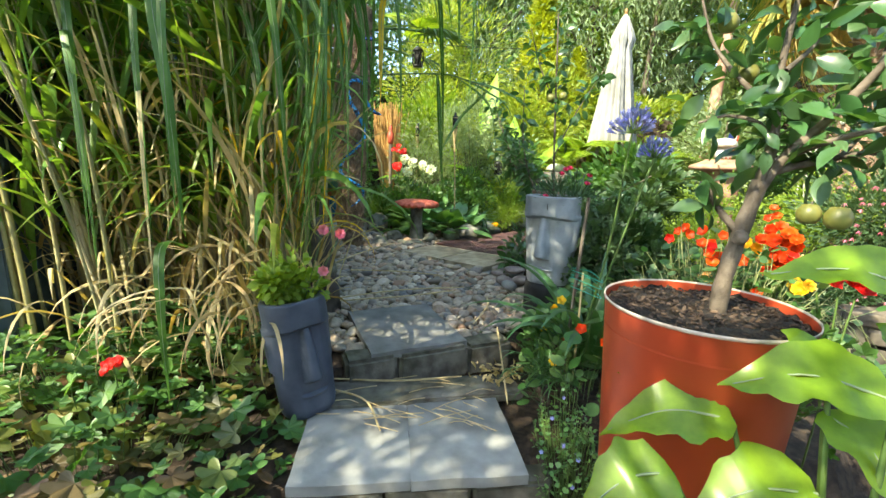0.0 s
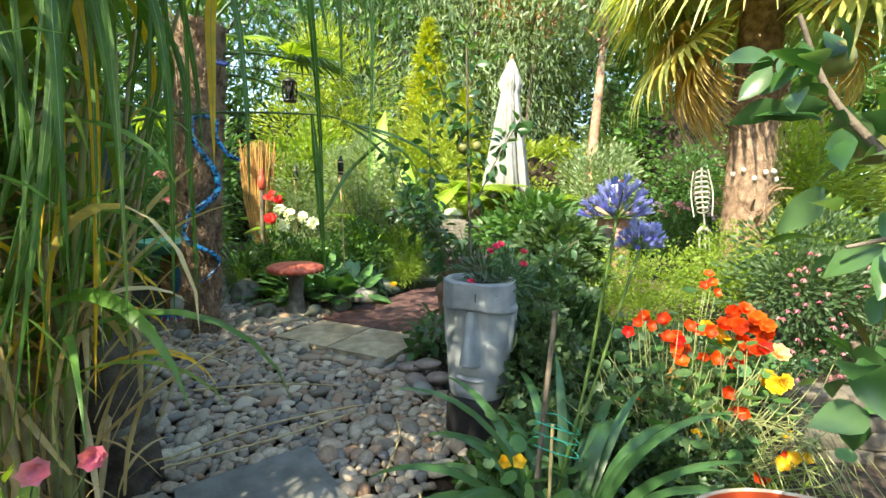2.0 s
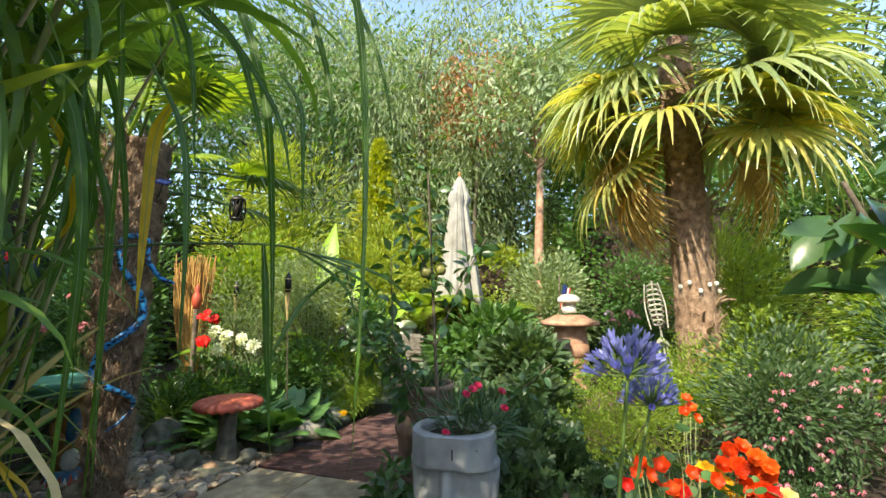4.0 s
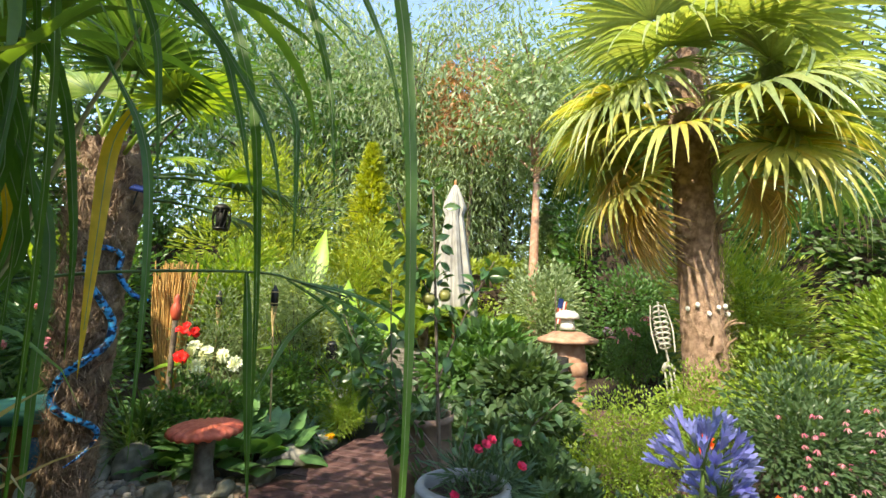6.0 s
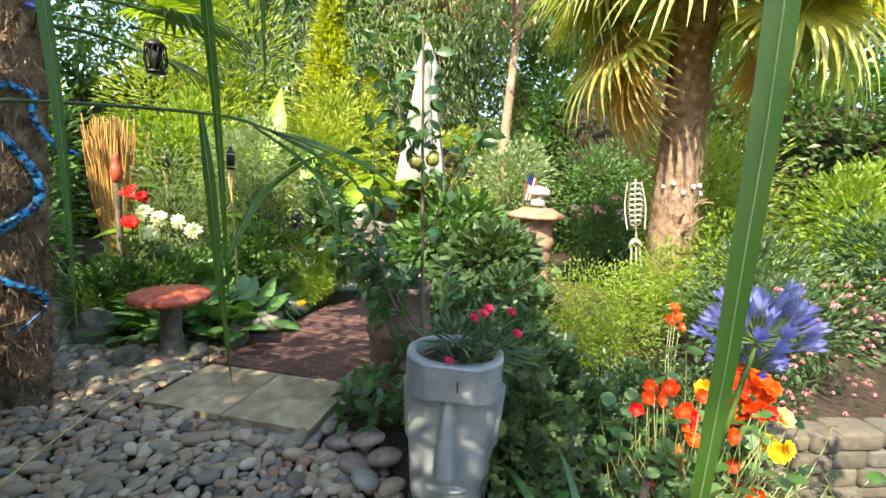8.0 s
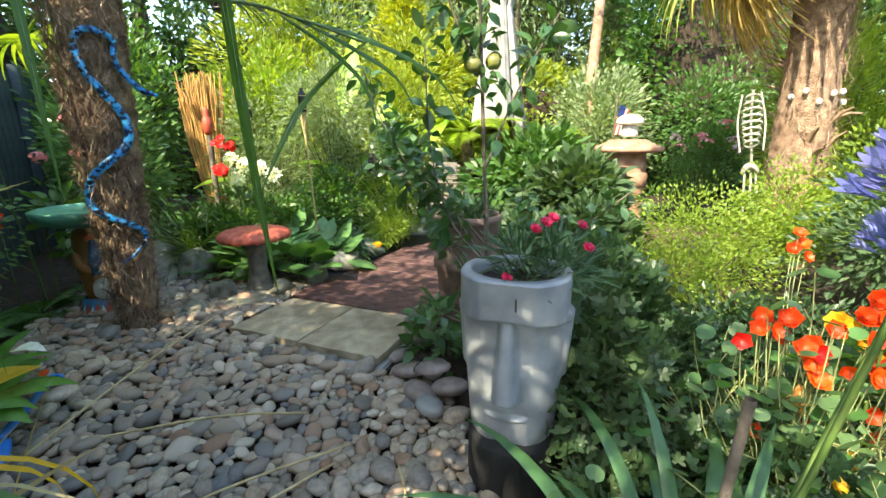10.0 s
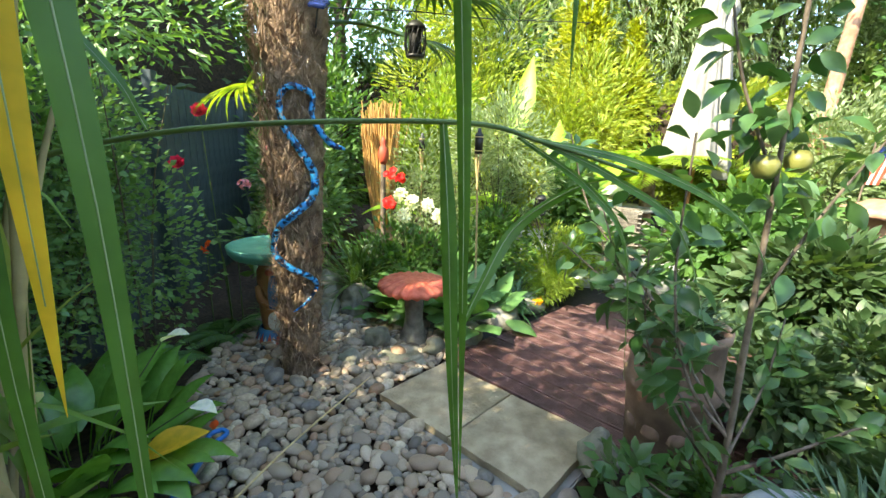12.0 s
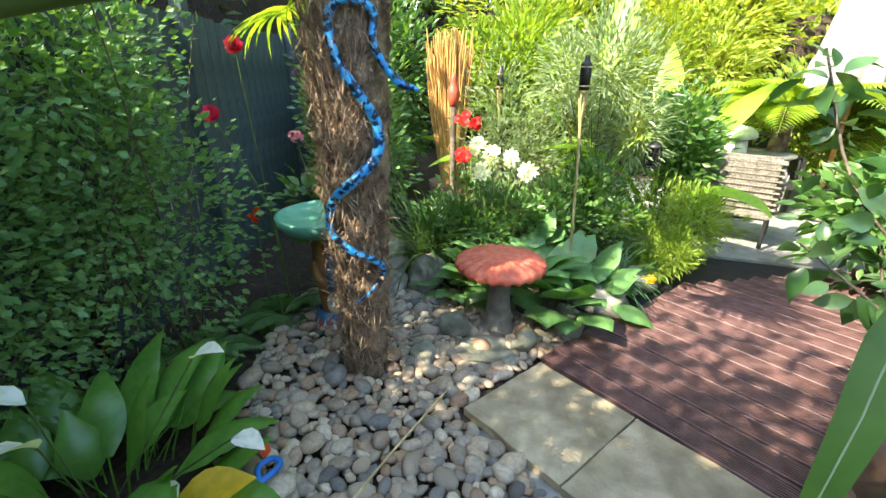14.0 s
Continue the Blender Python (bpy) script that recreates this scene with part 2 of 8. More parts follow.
M_BLUEFL = leaf("lavender blue petal", [(0.17, 0.19, 0.70), (0.24, 0.25, 0.78), (0.13, 0.13, 0.56)], 0.35, 0.45, 20, True)
M_WHITEFL = leaf("white petal", [(0.80, 0.80, 0.74), (0.78, 0.74, 0.72)], 0.3, 0.5, 20, True)
M_FENCE = solid("dark grey green fence paint", (0.045, 0.068, 0.078), (0.08, 0.11, 0.12), 10, 0.7, 0.3)
def blotched(name, c1, c2, dark, scale=34.0, rough=0.35):
    """Bright skin with dark irregular blotches."""
    m, nt, b = base_material(name, rough)
    col, _, _ = noise_mix(nt, c1, c2, scale * 0.5)
    spots, f, _ = noise_mix(nt, dark, (1, 1, 1), scale, 1.0, 0.44, 0.50)
    nt.links.new(mul(nt, col, spots), b.inputs["Base Color"])
    add_bump(nt, b, f, 0.15, 0.003)
    return m


M_SNAKE = blotched("blue rubber snake", (0.012, 0.19, 0.62), (0.05, 0.42, 0.80), (0.06, 0.07, 0.10))
M_SNAKEDARK = solid("dark snake markings", (0.008, 0.012, 0.03), (0.02, 0.03, 0.06), 18, 0.4, 0.1)
M_TEAL = solid("green painted dish", (0.11, 0.36, 0.26), (0.16, 0.44, 0.33), 12, 0.5, 0.2)
M_OCHRE = solid("ochre painted carving", (0.40, 0.17, 0.05), (0.52, 0.26, 0.09), 15, 0.6, 0.4)
M_BLUEPAINT = solid("blue painted carving", (0.02, 0.11, 0.28), (0.04, 0.19, 0.38), 15, 0.55, 0.2)
M_WHITEPAINT = solid("chalky white paint", (0.62, 0.62, 0.58), (0.78, 0.78, 0.74), 15, 0.6, 0.3)
M_REDPAINT = solid("red painted carving", (0.45, 0.06, 0.03), (0.55, 0.10, 0.05), 15, 0.55, 0.2)
M_CANVAS = solid("off white canvas", (0.25, 0.245, 0.23), (0.35, 0.345, 0.325), 5, 0.9, 0.5, stain=(0.78, 0.76, 0.7))
M_WOOD = solid("orange varnished wood", (0.42, 0.17, 0.05), (0.52, 0.25, 0.09), 12, 0.5, 0.2)
M_BAMBOOPOLE = solid("bamboo pole", (0.45, 0.32, 0.14), (0.60, 0.47, 0.24), 25, 0.55, 0.2)
M_BLACK = solid("black metal", (0.012, 0.012, 0.013), (0.03, 0.03, 0.03), 20, 0.45, 0.2)
M_WICKER = solid("grey wicker", (0.15, 0.13, 0.11), (0.32, 0.29, 0.25), 60, 0.75, 0.9)
M_CUSHION = solid("charcoal cushion", (0.03, 0.033, 0.037), (0.06, 0.063, 0.068), 30, 0.9, 0.4)
M_PLASTICBLUE = solid("bright blue plastic", (0.01, 0.16, 0.60), (0.02, 0.22, 0.75), 10, 0.35, 0.1)
M_PILLAR = solid("weathered terracotta", (0.38, 0.20, 0.13), (0.55, 0.35, 0.25), 10, 0.85, 0.5, stain=(0.65, 0.6, 0.55))
M_GREENAPPLE = solid("unripe apple skin", (0.13, 0.17, 0.04), (0.22, 0.22, 0.06), 18, 0.4, 0.1, stain=(0.85, 0.6, 0.45))
M_TWINE = solid("green twine", (0.03, 0.33, 0.22), (0.05, 0.42, 0.30), 20, 0.7, 0.2)
M_BONE = solid("weathered bone white plastic", (0.34, 0.32, 0.27), (0.50, 0.48, 0.42), 15, 0.65, 0.3)
M_BUSH = leaf("dark bushy leaf", [(0.032, 0.07, 0.03), (0.05, 0.095, 0.042), (0.028, 0.06, 0.025), (0.065, 0.115, 0.05)], 0.28, 0.42)
M_BED = leaf("grey-green lobed leaf", [(0.048, 0.092, 0.04), (0.07, 0.115, 0.055), (0.038, 0.075, 0.032), (0.09, 0.13, 0.068)], 0.32, 0.45)
M_PALESTEM = solid("pale trailing stem", (0.26, 0.30, 0.11), (0.38, 0.40, 0.18), 20, 0.55, 0.1)
M_POST = solid("weathered grey brown timber", (0.075, 0.06, 0.048), (0.17, 0.145, 0.115), 16, 0.9, 0.8, stain=(0.55, 0.5, 0.45), distance=0.01)
M_SALMON = leaf("pale salmon petal", [(0.80, 0.36, 0.16), (0.84, 0.46, 0.24)], 0.3, 0.5, 20, True)
M_WALLSTONE = varied("rough walling stone", [(0.10, 0.088, 0.07), (0.155, 0.13, 0.10), (0.08, 0.072, 0.062), (0.18, 0.145, 0.10), (0.12, 0.112, 0.10)], 0.92, True, 24, 0.9)
M_NAVY = solid("navy solar panel", (0.015, 0.03, 0.12), (0.03, 0.05, 0.18), 10, 0.25, 0.05)


# ---- mesh helpers ----
def unit(a):
    return a / np.maximum(np.linalg.norm(a, axis=-1, keepdims=True), 1e-9)


def mesh_of(name, geo, mat, smooth=True):
    V, F = np.asarray(geo[0], dtype=np.float32), np.asarray(geo[1], dtype=np.int32)
    me = bpy.data.meshes.new(name)
    n, k = F.shape
    me.vertices.add(len(V))
    me.vertices.foreach_set("co", V.ravel())
    me.loops.add(n * k)
    me.loops.foreach_set("vertex_index", F.ravel())
    me.polygons.add(n)
    me.polygons.foreach_set("loop_start", np.arange(0, n * k, k, dtype=np.int32))
    me.polygons.foreach_set("use_smooth", np.full(n, smooth))
    me.update(calc_edges=True)
    me.validate()
    me.materials.append(mat)
    return me


def mesh_bm(name, bm, mat, smooth=False):
    me = bpy.data.meshes.new(name)
    for f in bm.faces:
        f.smooth = smooth
    bm.to_mesh(me)
    bm.free()
    me.materials.append(mat)
    return me


def part(name, geo, mat, parent=None, label="", smooth=True, m=None, kind=""):
    if isinstance(geo, bpy.types.Mesh):
        me = geo
    elif isinstance(geo, bmesh.types.BMesh):
        me = mesh_bm(name, geo, mat, smooth)
    else:
        me = mesh_of(name, geo, mat, smooth)
    ob = new(name, me)
    if parent:
        ob.parent = parent
    if m is not None:
        ob.matrix_basis = m
    return tagged(ob, label, kind=kind)


def thing(name, label, category, at=(0, 0, 0), group="", kind=""):
    ob = new(name)
    ob.empty_display_size = 0.05
    ob.location = at
    return tagged(ob, label, category, group, kind)


def join(geos):
    V, F, o = [], [], 0
    for v, f in geos:
        V.append(np.asarray(v)), F.append(np.asarray(f) + o)
        o += len(v)
    return np.concatenate(V), np.concatenate(F)


def strips(C, W, side, fold=0.2):
    """Folded ribbons along centre lines C (n,k,3), half widths W (n,k), side vectors (n,3)."""
    n, k, _ = C.shape
    S = np.broadcast_to(side[:, None, :] if side.ndim == 2 else side, C.shape)
    N = unit(np.cross(S, np.gradient(C, axis=1)))
    W = np.broadcast_to(W, (n, k))[..., None]
    V = np.stack([C - S * W + N * W * fold, C, C + S * W + N * W * fold], axis=2).reshape(-1, 3)
    b = (np.arange(n)[:, None] * k + np.arange(k - 1)[None, :]).ravel() * 3
    F = np.concatenate([np.stack([b, b + 1, b + 4, b + 3], 1), np.stack([b + 1, b + 2, b + 5, b + 4], 1)])
    return V, F


def arch(P, az, el, L, bend, k=8, power=1.4):
    """Centre lines that start at P, rise at el and bow down by bend along their length."""
    s = np.linspace(0, 1, k)[None, :]
    e = el[:, None] - bend[:, None] * s ** power
    st = (L / (k - 1))[:, None]
    h, v = np.cumsum(np.cos(e) * st, 1) - np.cos(e[:, :1]) * st, np.cumsum(np.sin(e) * st, 1) - np.sin(e[:, :1]) * st
    C = np.stack([h * np.cos(az)[:, None], h * np.sin(az)[:, None], v], -1) + P[:, None, :]
    return C, np.stack([-np.sin(az), np.cos(az), np.zeros_like(az)], -1)


def blade_width(k, w, peak=0.3):
    s = np.linspace(0, 1, k)
    return w[:, None] * np.maximum(np.minimum(0.45 + s / peak * 0.55, 1.0) * (1 - np.clip((s - peak) / (1 - peak), 0, 1) ** 2.2), 0.02)[None, :]


def tube(points, radii, seg=8):
    P = np.asarray(points, float)
    R = np.broadcast_to(np.asarray(radii, float), (len(P),))
    T = unit(np.gradient(P, axis=0))
    ref = np.array([0.31, 0.23, 0.92]) if abs(T[0][2]) < 0.8 else np.array([0.9, 0.35, 0.1])
    A = unit(np.cross(T, ref))
    B = np.cross(T, A)
    a = np.linspace(0, 2 * np.pi, seg, endpoint=False)
    V = (P[:, None] + R[:, None, None] * (A[:, None] * np.cos(a)[None, :, None] + B[:, None] * np.sin(a)[None, :, None])).reshape(-1, 3)
    i, j = np.meshgrid(np.arange(len(P) - 1), np.arange(seg), indexing="ij")
    i, j = i.ravel(), j.ravel()
    F = np.stack([i * seg + j, i * seg + (j + 1) % seg, (i + 1) * seg + (j + 1) % seg, (i + 1) * seg + j], 1)
    return V, F


def smooth_line(points, n):
    """A soft curve through the given points."""
    P = np.asarray(points, float)
    P = np.vstack([2 * P[0] - P[1], P, 2 * P[-1] - P[-2]])
    t = np.linspace(0, len(P) - 3 - 1e-6, n)
    i = t.astype(int)
    f = (t - i)[:, None]
    a, b, c, d = P[i], P[i + 1], P[i + 2], P[i + 3]
    return 0.5 * (2 * b + (c - a) * f + (2 * a - 5 * b + 4 * c - d) * f ** 2 + (3 * b - a - 3 * c + d) * f ** 3)


def lathe(profile, seg=32):
    pr = np.asarray(profile, float)
    a = np.linspace(0, 2 * np.pi, seg, endpoint=False)
    V = np.stack([pr[:, 0:1] * np.cos(a), pr[:, 0:1] * np.sin(a), np.repeat(pr[:, 1:2], seg, 1)], -1).reshape(-1, 3)
    i, j = np.meshgrid(np.arange(len(pr) - 1), np.arange(seg), indexing="ij")
    i, j = i.ravel(), j.ravel()
    return V, np.stack([i * seg + j, i * seg + (j + 1) % seg, (i + 1) * seg + (j + 1) % seg, (i + 1) * seg + j], 1)


def box_bm(sx, sy, sz, bevel=0.006, seg=2, jitter=0.0):
    bm = bmesh.new()
    bmesh.ops.create_cube(bm, size=1.0)
    for v in bm.verts:
        v.co = Vector((v.co.x * sx, v.co.y * sy, v.co.z * sz)) + Vector(rng.normal(0, jitter, 3) if jitter else (0, 0, 0))
    if bevel:
        bmesh.ops.bevel(bm, geom=bm.edges[:], offset=bevel, segments=seg, affect="EDGES")
    return bm


def rock_bm(sx, sy, sz, rough=0.25, sub=3, seed=0.0):
    bm = bmesh.new()
    bmesh.ops.create_icosphere(bm, subdivisions=sub, radius=0.5)
    for v in bm.verts:
        d = 1 + rough * noise.noise(v.co * 2.2 + Vector((seed, seed * 0.7, 3.1))) + rough * 0.4 * noise.noise(v.co * 6 + Vector((seed, 0, 0)))
        v.co = Vector((v.co.x * sx * d, v.co.y * sy * d, v.co.z * sz * d))
    return bm


def leaf_shape(L, w, k=4, curl=0.15, fold=0.25, peak=0.4):
    """One leaf along +Y, its face to +Z."""
    s = np.linspace(0, 1, k)
    C = np.stack([np.zeros(k), s * L, -curl * L * s ** 2], -1)[None]
    W = (w / 2 * np.sin(np.pi * np.clip(s, 0.02, 0.99) ** (np.log(0.5) / np.log(peak))))[None]
    return strips(C, W, np.array([[1.0, 0, 0]]), fold)


def leaf_small(L, w):
    """A cheap folded leaf of two faces."""
    return np.array([[0, 0, 0], [w / 2, L * 0.45, L * 0.06], [0, L, -L * 0.08], [-w / 2, L * 0.45, L * 0.06]]), np.array([[0, 1, 2, 3]])


def frames_for(D, spin):
    """Rotation matrices with +Y along D and +Z upward, turned about D by spin."""
    Y = unit(D)
    X = unit(np.cross(Y, np.array([0, 0, 1.0]) + 1e-4))
    Z = np.cross(X, Y)
    c, s = np.cos(spin)[:, None], np.sin(spin)[:, None]
    return np.stack([X * c + Z * s, Y, Z * c - X * s], -1)


def scatter(shape, P, D, S, spin=0.6):
    V, F = shape
    R = frames_for(D, rng.normal(0, spin, len(P)))
    W = np.einsum("nij,kj->nki", R, V) * np.asarray(S)[:, None, None] + P[:, None, :]
    return W.reshape(-1, 3), (F[None] + (np.arange(len(P)) * len(V))[:, None, None]).reshape(-1, F.shape[1])


def blob_points(n, centre, radii, shell=0.55, lumps=9, low=-0.6):
    """Points and outward directions in a lumpy, gappy mass."""
    c = unit(rng.normal(size=(lumps, 3)))
    c[:, 2] = np.maximum(c[:, 2], low)
    pick = rng.integers(0, lumps, n)
    d = unit(rng.normal(size=(n, 3)))
    r = rng.uniform(shell, 1, n)[:, None] ** 0.7
    size = rng.uniform(0.34, 0.62, lumps)[pick][:, None]
    q = c[pick] * rng.uniform(0.35, 0.75, (lumps, 1))[pick] + d * r * size
    return np.asarray(centre) + q * np.asarray(radii), unit(d + q * 0.5 + np.array([0, 0, 0.15]))


def petals(n, L, w, cup=0.5, layers=1):
    """A flower of n petals, open toward +Z."""
    out = []
    for l in range(layers):
        V, F = leaf_shape(L * (1 - 0.25 * l), w * (1 - 0.2 * l), 5, -cup * (1 + 0.7 * l), 0.25, 0.6)
        V[:3] = 0
        for i in range(n):
            a = 2 * np.pi * i / n + l * 0.5
            R = np.array([[np.cos(a), -np.sin(a), 0], [np.sin(a), np.cos(a), 0], [0, 0, 1]])
            q = V @ R.T
            q[3:, 2] += 0.05 * L * l
            out.append((q, F))
    return join(out)


# ---- ground ----
def ground_z(x, y):
    f = (x + 0.157) * -0.53 + (y - 1.742) * 0.85
    up = -0.15 + 0.10 * np.clip((y - 2.3) / 1.9, 0, 1)
    low = np.where(y < 1.05 + 0.3 * x, -0.45, -0.31)
    return np.where(f > 0.05, up, low)


gx = np.concatenate([[-400, -120, -40, -15], np.linspace(-7, 7, 113), [15, 40, 120, 400]])
gy = np.concatenate([[-400, -120, -40, -12], np.linspace(-5, 11, 129), [16, 40, 120, 400]])
GX, GY = np.meshgrid(gx, gy, indexing="ij")
GZ = ground_z(GX, GY) + 0.015 * np.sin(GX * 5.1 + GY * 2.3) * np.sin(GY * 4.3 - GX) - 0.01
ii, jj = np.meshgrid(np.arange(len(gx) - 1), np.arange(len(gy) - 1), indexing="ij")
ii, jj, nn = ii.ravel(), jj.ravel(), len(gy)
gF = np.stack([ii * nn + jj, (ii + 1) * nn + jj, (ii + 1) * nn + jj + 1, ii * nn + jj + 1], 1)
ground = part("ground", (np.stack([GX, GY, GZ], -1).reshape(-1, 3), gF), M_SOIL, smooth=False)
tagged(ground, "dark garden soil with bark mulch and litter", "ground", kind="structure")


# ---- paving, steps, decking ----
U, N2 = np.array([0.853, -0.52]), np.array([0.52, 0.853])
ANG = math.degrees(math.atan2(-0.52, 0.853))


def slab(w, d, h, mat, m, parent, name="slab", sub=0.006):
    bm = bmesh.new()
    bmesh.ops.create_grid(bm, x_segments=10, y_segments=10, size=0.5)
    r = bmesh.ops.extrude_face_region(bm, geom=bm.faces[:])
    for g in r["geom"]:
        if isinstance(g, bmesh.types.BMVert):
            g.co.z = -1
    sd = rng.uniform(0, 50)
    for v in bm.verts:
        top = v.co.z > -0.5
        edge = max(abs(v.co.x), abs(v.co.y)) > 0.49
        x, y = v.co.x * w, v.co.y * d
        if edge:
            x += 0.006 * noise.noise(Vector((x * 9, y * 9, sd)))
            y += 0.006 * noise.noise(Vector((x * 9, y * 9, sd + 9)))
        z = sub * noise.noise(Vector((x * 5, y * 5, sd))) - (0.005 if edge else 0) if top else -h
        v.co = Vector((x, y, z))
    bmesh.ops.recalc_face_normals(bm, faces=bm.faces[:])
    return part(name, bm, mat, parent, m=m, smooth=False)


paving = thing("paving", "two square buff riven paving slabs beside decking", "paving", (0, 0, 0), kind="structure")
A0 = np.array([-0.63, 4.37])
for i in range(2):
    c = A0 + U * (0.302 + 0.606 * i) + N2 * 0.305
    slab(0.598, 0.61, 0.05, M_SAND, pose(c[0], c[1], 0.0 + 0.012 * i, 0, -1.5, ANG), paving)
bed_c = A0 + U * 0.6 + N2 * 0.27
part("mortar_bed", box_bm(1.30, 0.80, 0.05, 0.01), M_CONC, paving, "crumbling grey mortar bed", m=pose(bed_c[0], bed_c[1], -0.075, 0, -1, ANG), smooth=False)

deck = thing("decking", "reddish brown grooved timber decking boards", "decking", kind="structure")
prof = []
BW = 0.133
for i in range(8):
    x0 = -BW / 2 + 0.006 + i * (BW - 0.012) / 8
    prof += [(x0, 0.0), (x0 + 0.0085, 0.0), (x0 + 0.0095, -0.007), (x0 + 0.0148, -0.007)]
prof = [(-BW / 2, -0.028), (-BW / 2, -0.0015)] + prof + [(BW / 2 - 0.001, 0.0), (BW / 2, -0.0015), (BW / 2, -0.028)]
pv = np.array(prof)


def board_mesh(L):
    k = len(pv)
    V = np.concatenate([np.column_stack([np.full(k, x), pv]) for x in (0.0, L)])
    i = np.arange(k)
    F = np.stack([i, (i + 1) % k, k + (i + 1) % k, k + i], 1)
    me = mesh_of("deck_board", (V, F), M_DECK, False)
    return me


D0 = A0 + N2 * 0.625
for i in range(30):
    v = 0.075 + i * 0.146
    left = -0.02 + (0.06 * v if v > 0.6 else 0.0) + rng.normal(0, 0.006) + (0.5 * max(0, v - 1.7))
    L = 3.4 if v > 1.0 else 2.35
    p = D0 + U * left + N2 * v
    b = part("deck_board", board_mesh(L), M_DECK, deck, m=pose(p[0], p[1], 0.004 + rng.normal(0, 0.0015), 0, 0, ANG), smooth=False)
pj = D0 + U * 1.2 + N2 * 2.2
# One flat black sheet paints the shade below the boards; no joists are built.
part("joist_frame", box_bm(3.0, 4.2, 0.05, 0.004), M_BLACKSTONE, deck, "black sheet standing in for shade under the boards", m=pose(pj[0], pj[1], -0.06, 0, 0, ANG), smooth=False)

low_step = thing("lower_step", "two weathered grey concrete paving slabs forming a step", "step", kind="structure")
for i in range(2):
    slab(0.485, 0.62, 0.05, M_CONC, pose(0.04 + 0.466 * i, 1.325 + 0.142 * i, -0.24, 0, 0, 17), low_step, sub=0.003)
part("ledge", box_bm(1.05, 0.24, 0.06, 0.012, 2, 0.006), M_STEP, low_step, "mossy narrow stone ledge", m=pose(0.28, 1.79, -0.255, 0, 0, 22), smooth=False)
for i in range(3):
    part("riser_block", box_bm(0.34, 0.12, 0.16, 0.014, 2, 0.006), M_STEP, low_step, m=pose(0.08 + 0.335 * i, 1.06 + 0.115 * i, -0.375, 0, 0, 18.5), smooth=False)
up_step = thing("upper_step", "grey slate slab on rough mossy stone riser blocks", "step", kind="structure")
slab(0.60, 0.74, 0.05, M_SLATE, pose(-0.005, 2.28, -0.065, 0, 0, 33), up_step, sub=0.005)
for i, (w, dx) in enumerate(((0.30, 0.14), (0.42, 0.51), (0.30, 0.88))):
    part("riser_block", box_bm(w, 0.15, 0.20, 0.02, 2, 0.01), M_STEP, up_step, m=pose(-0.20 + 0.85 * dx, 1.775 + 0.53 * dx, -0.185, 0, 0, 31 + i), smooth=False)

# ---- pebbles ----
pm = []
for i in range(6):
    bm = bmesh.new()
    bmesh.ops.create_icosphere(bm, subdivisions=2, radius=0.5)
    for v in bm.verts:
        v.co *= 1 + 0.38 * noise.noise(v.co * 1.7 + Vector((i * 3.3, 1, 2)))
    V = np.array([v.co[:] for v in bm.verts])
    F = np.array([[v.index for v in f.verts] for f in bm.faces])
    bm.free()
    pm.append((V, F))
pts = []
tries = rng.uniform((-2.15, 1.9), (1.15, 5.6), (60000, 2))
cell = {}


def in_gravel(x, y):
    if (x + 0.157) * -0.53 + (y - 1.742) * 0.85 < 0.16:
        return False
    q = np.array([x, y]) - A0
    u, v = q @ U, q @ N2
    if -0.04 < u < 1.3 and v > -0.05:
        return False
    if u >= 1.3 and v > 0.0:
        return False
    if u <= -0.02 and v > 0.95:
        return False
    a = math.radians(33)
    lx, ly = (x + 0.005) * math.cos(a) + (y - 2.28) * math.sin(a), -(x + 0.005) * math.sin(a) + (y - 2.28) * math.cos(a)
    if abs(lx) < 0.31 and abs(ly) < 0.38:
        return False
    if (x + 1.31) ** 2 + (y - 4.55) ** 2 < 0.03:
        return False
    edge = -0.75 - 0.55 * (y - 2.2)
    if x < max(edge, -2.0) and y < 4.9:
        return x > -1.75 and y > 3.9
    return x < 0.95 - 0.12 * (y - 2.0)


for x, y in tries:
    r = rng.choice([0.031, 0.040, 0.050, 0.064, 0.024], p=[0.27, 0.3, 0.2, 0.05, 0.18])
    ci, cj = math.floor(x / 0.09), math.floor(y / 0.09)
    ok = True
    for a in (-1, 0, 1):
        for b in (-1, 0, 1):
            for (x2, y2, r2) in cell.get((ci + a, cj + b), ()):
                if (x - x2) ** 2 + (y - y2) ** 2 < (0.72 * (r + r2)) ** 2 * 0.85:
                    ok = False
    if ok and in_gravel(x, y):
        cell.setdefault((ci, cj), []).append((x, y, r))
        pts.append((x, y, r))
P = np.array(pts)
gravel = thing("gravel", "bed of rounded grey and buff river pebbles", "gravel", kind="structure")
near = (np.abs(P[:, 0] + 0.35) < 0.62) & (np.abs(P[:, 1] - 3.55) < 0.50)
pick = np.where(near)[0][:300]
rest = np.setdiff1d(np.arange(len(P)), pick)
pebble_meshes = [mesh_of("pebble", g, M_PEBBLE_ONE) for g in pm]


def pebble_pose(x, y, r):
    s = r * 2 * rng.uniform(0.9, 1.15)
    z = float(ground_z(np.array(x), np.array(y))) + r * 0.55 + rng.uniform(0, 0.02)
    m = Matrix.Translation((x, y, z)) @ Euler((rng.normal(0, 0.25), rng.normal(0, 0.25), rng.uniform(0, 6.28))).to_matrix().to_4x4()
    return m @ Matrix.Diagonal((s * 1.25, s * 0.92, s * rng.uniform(0.5, 0.72), 1))


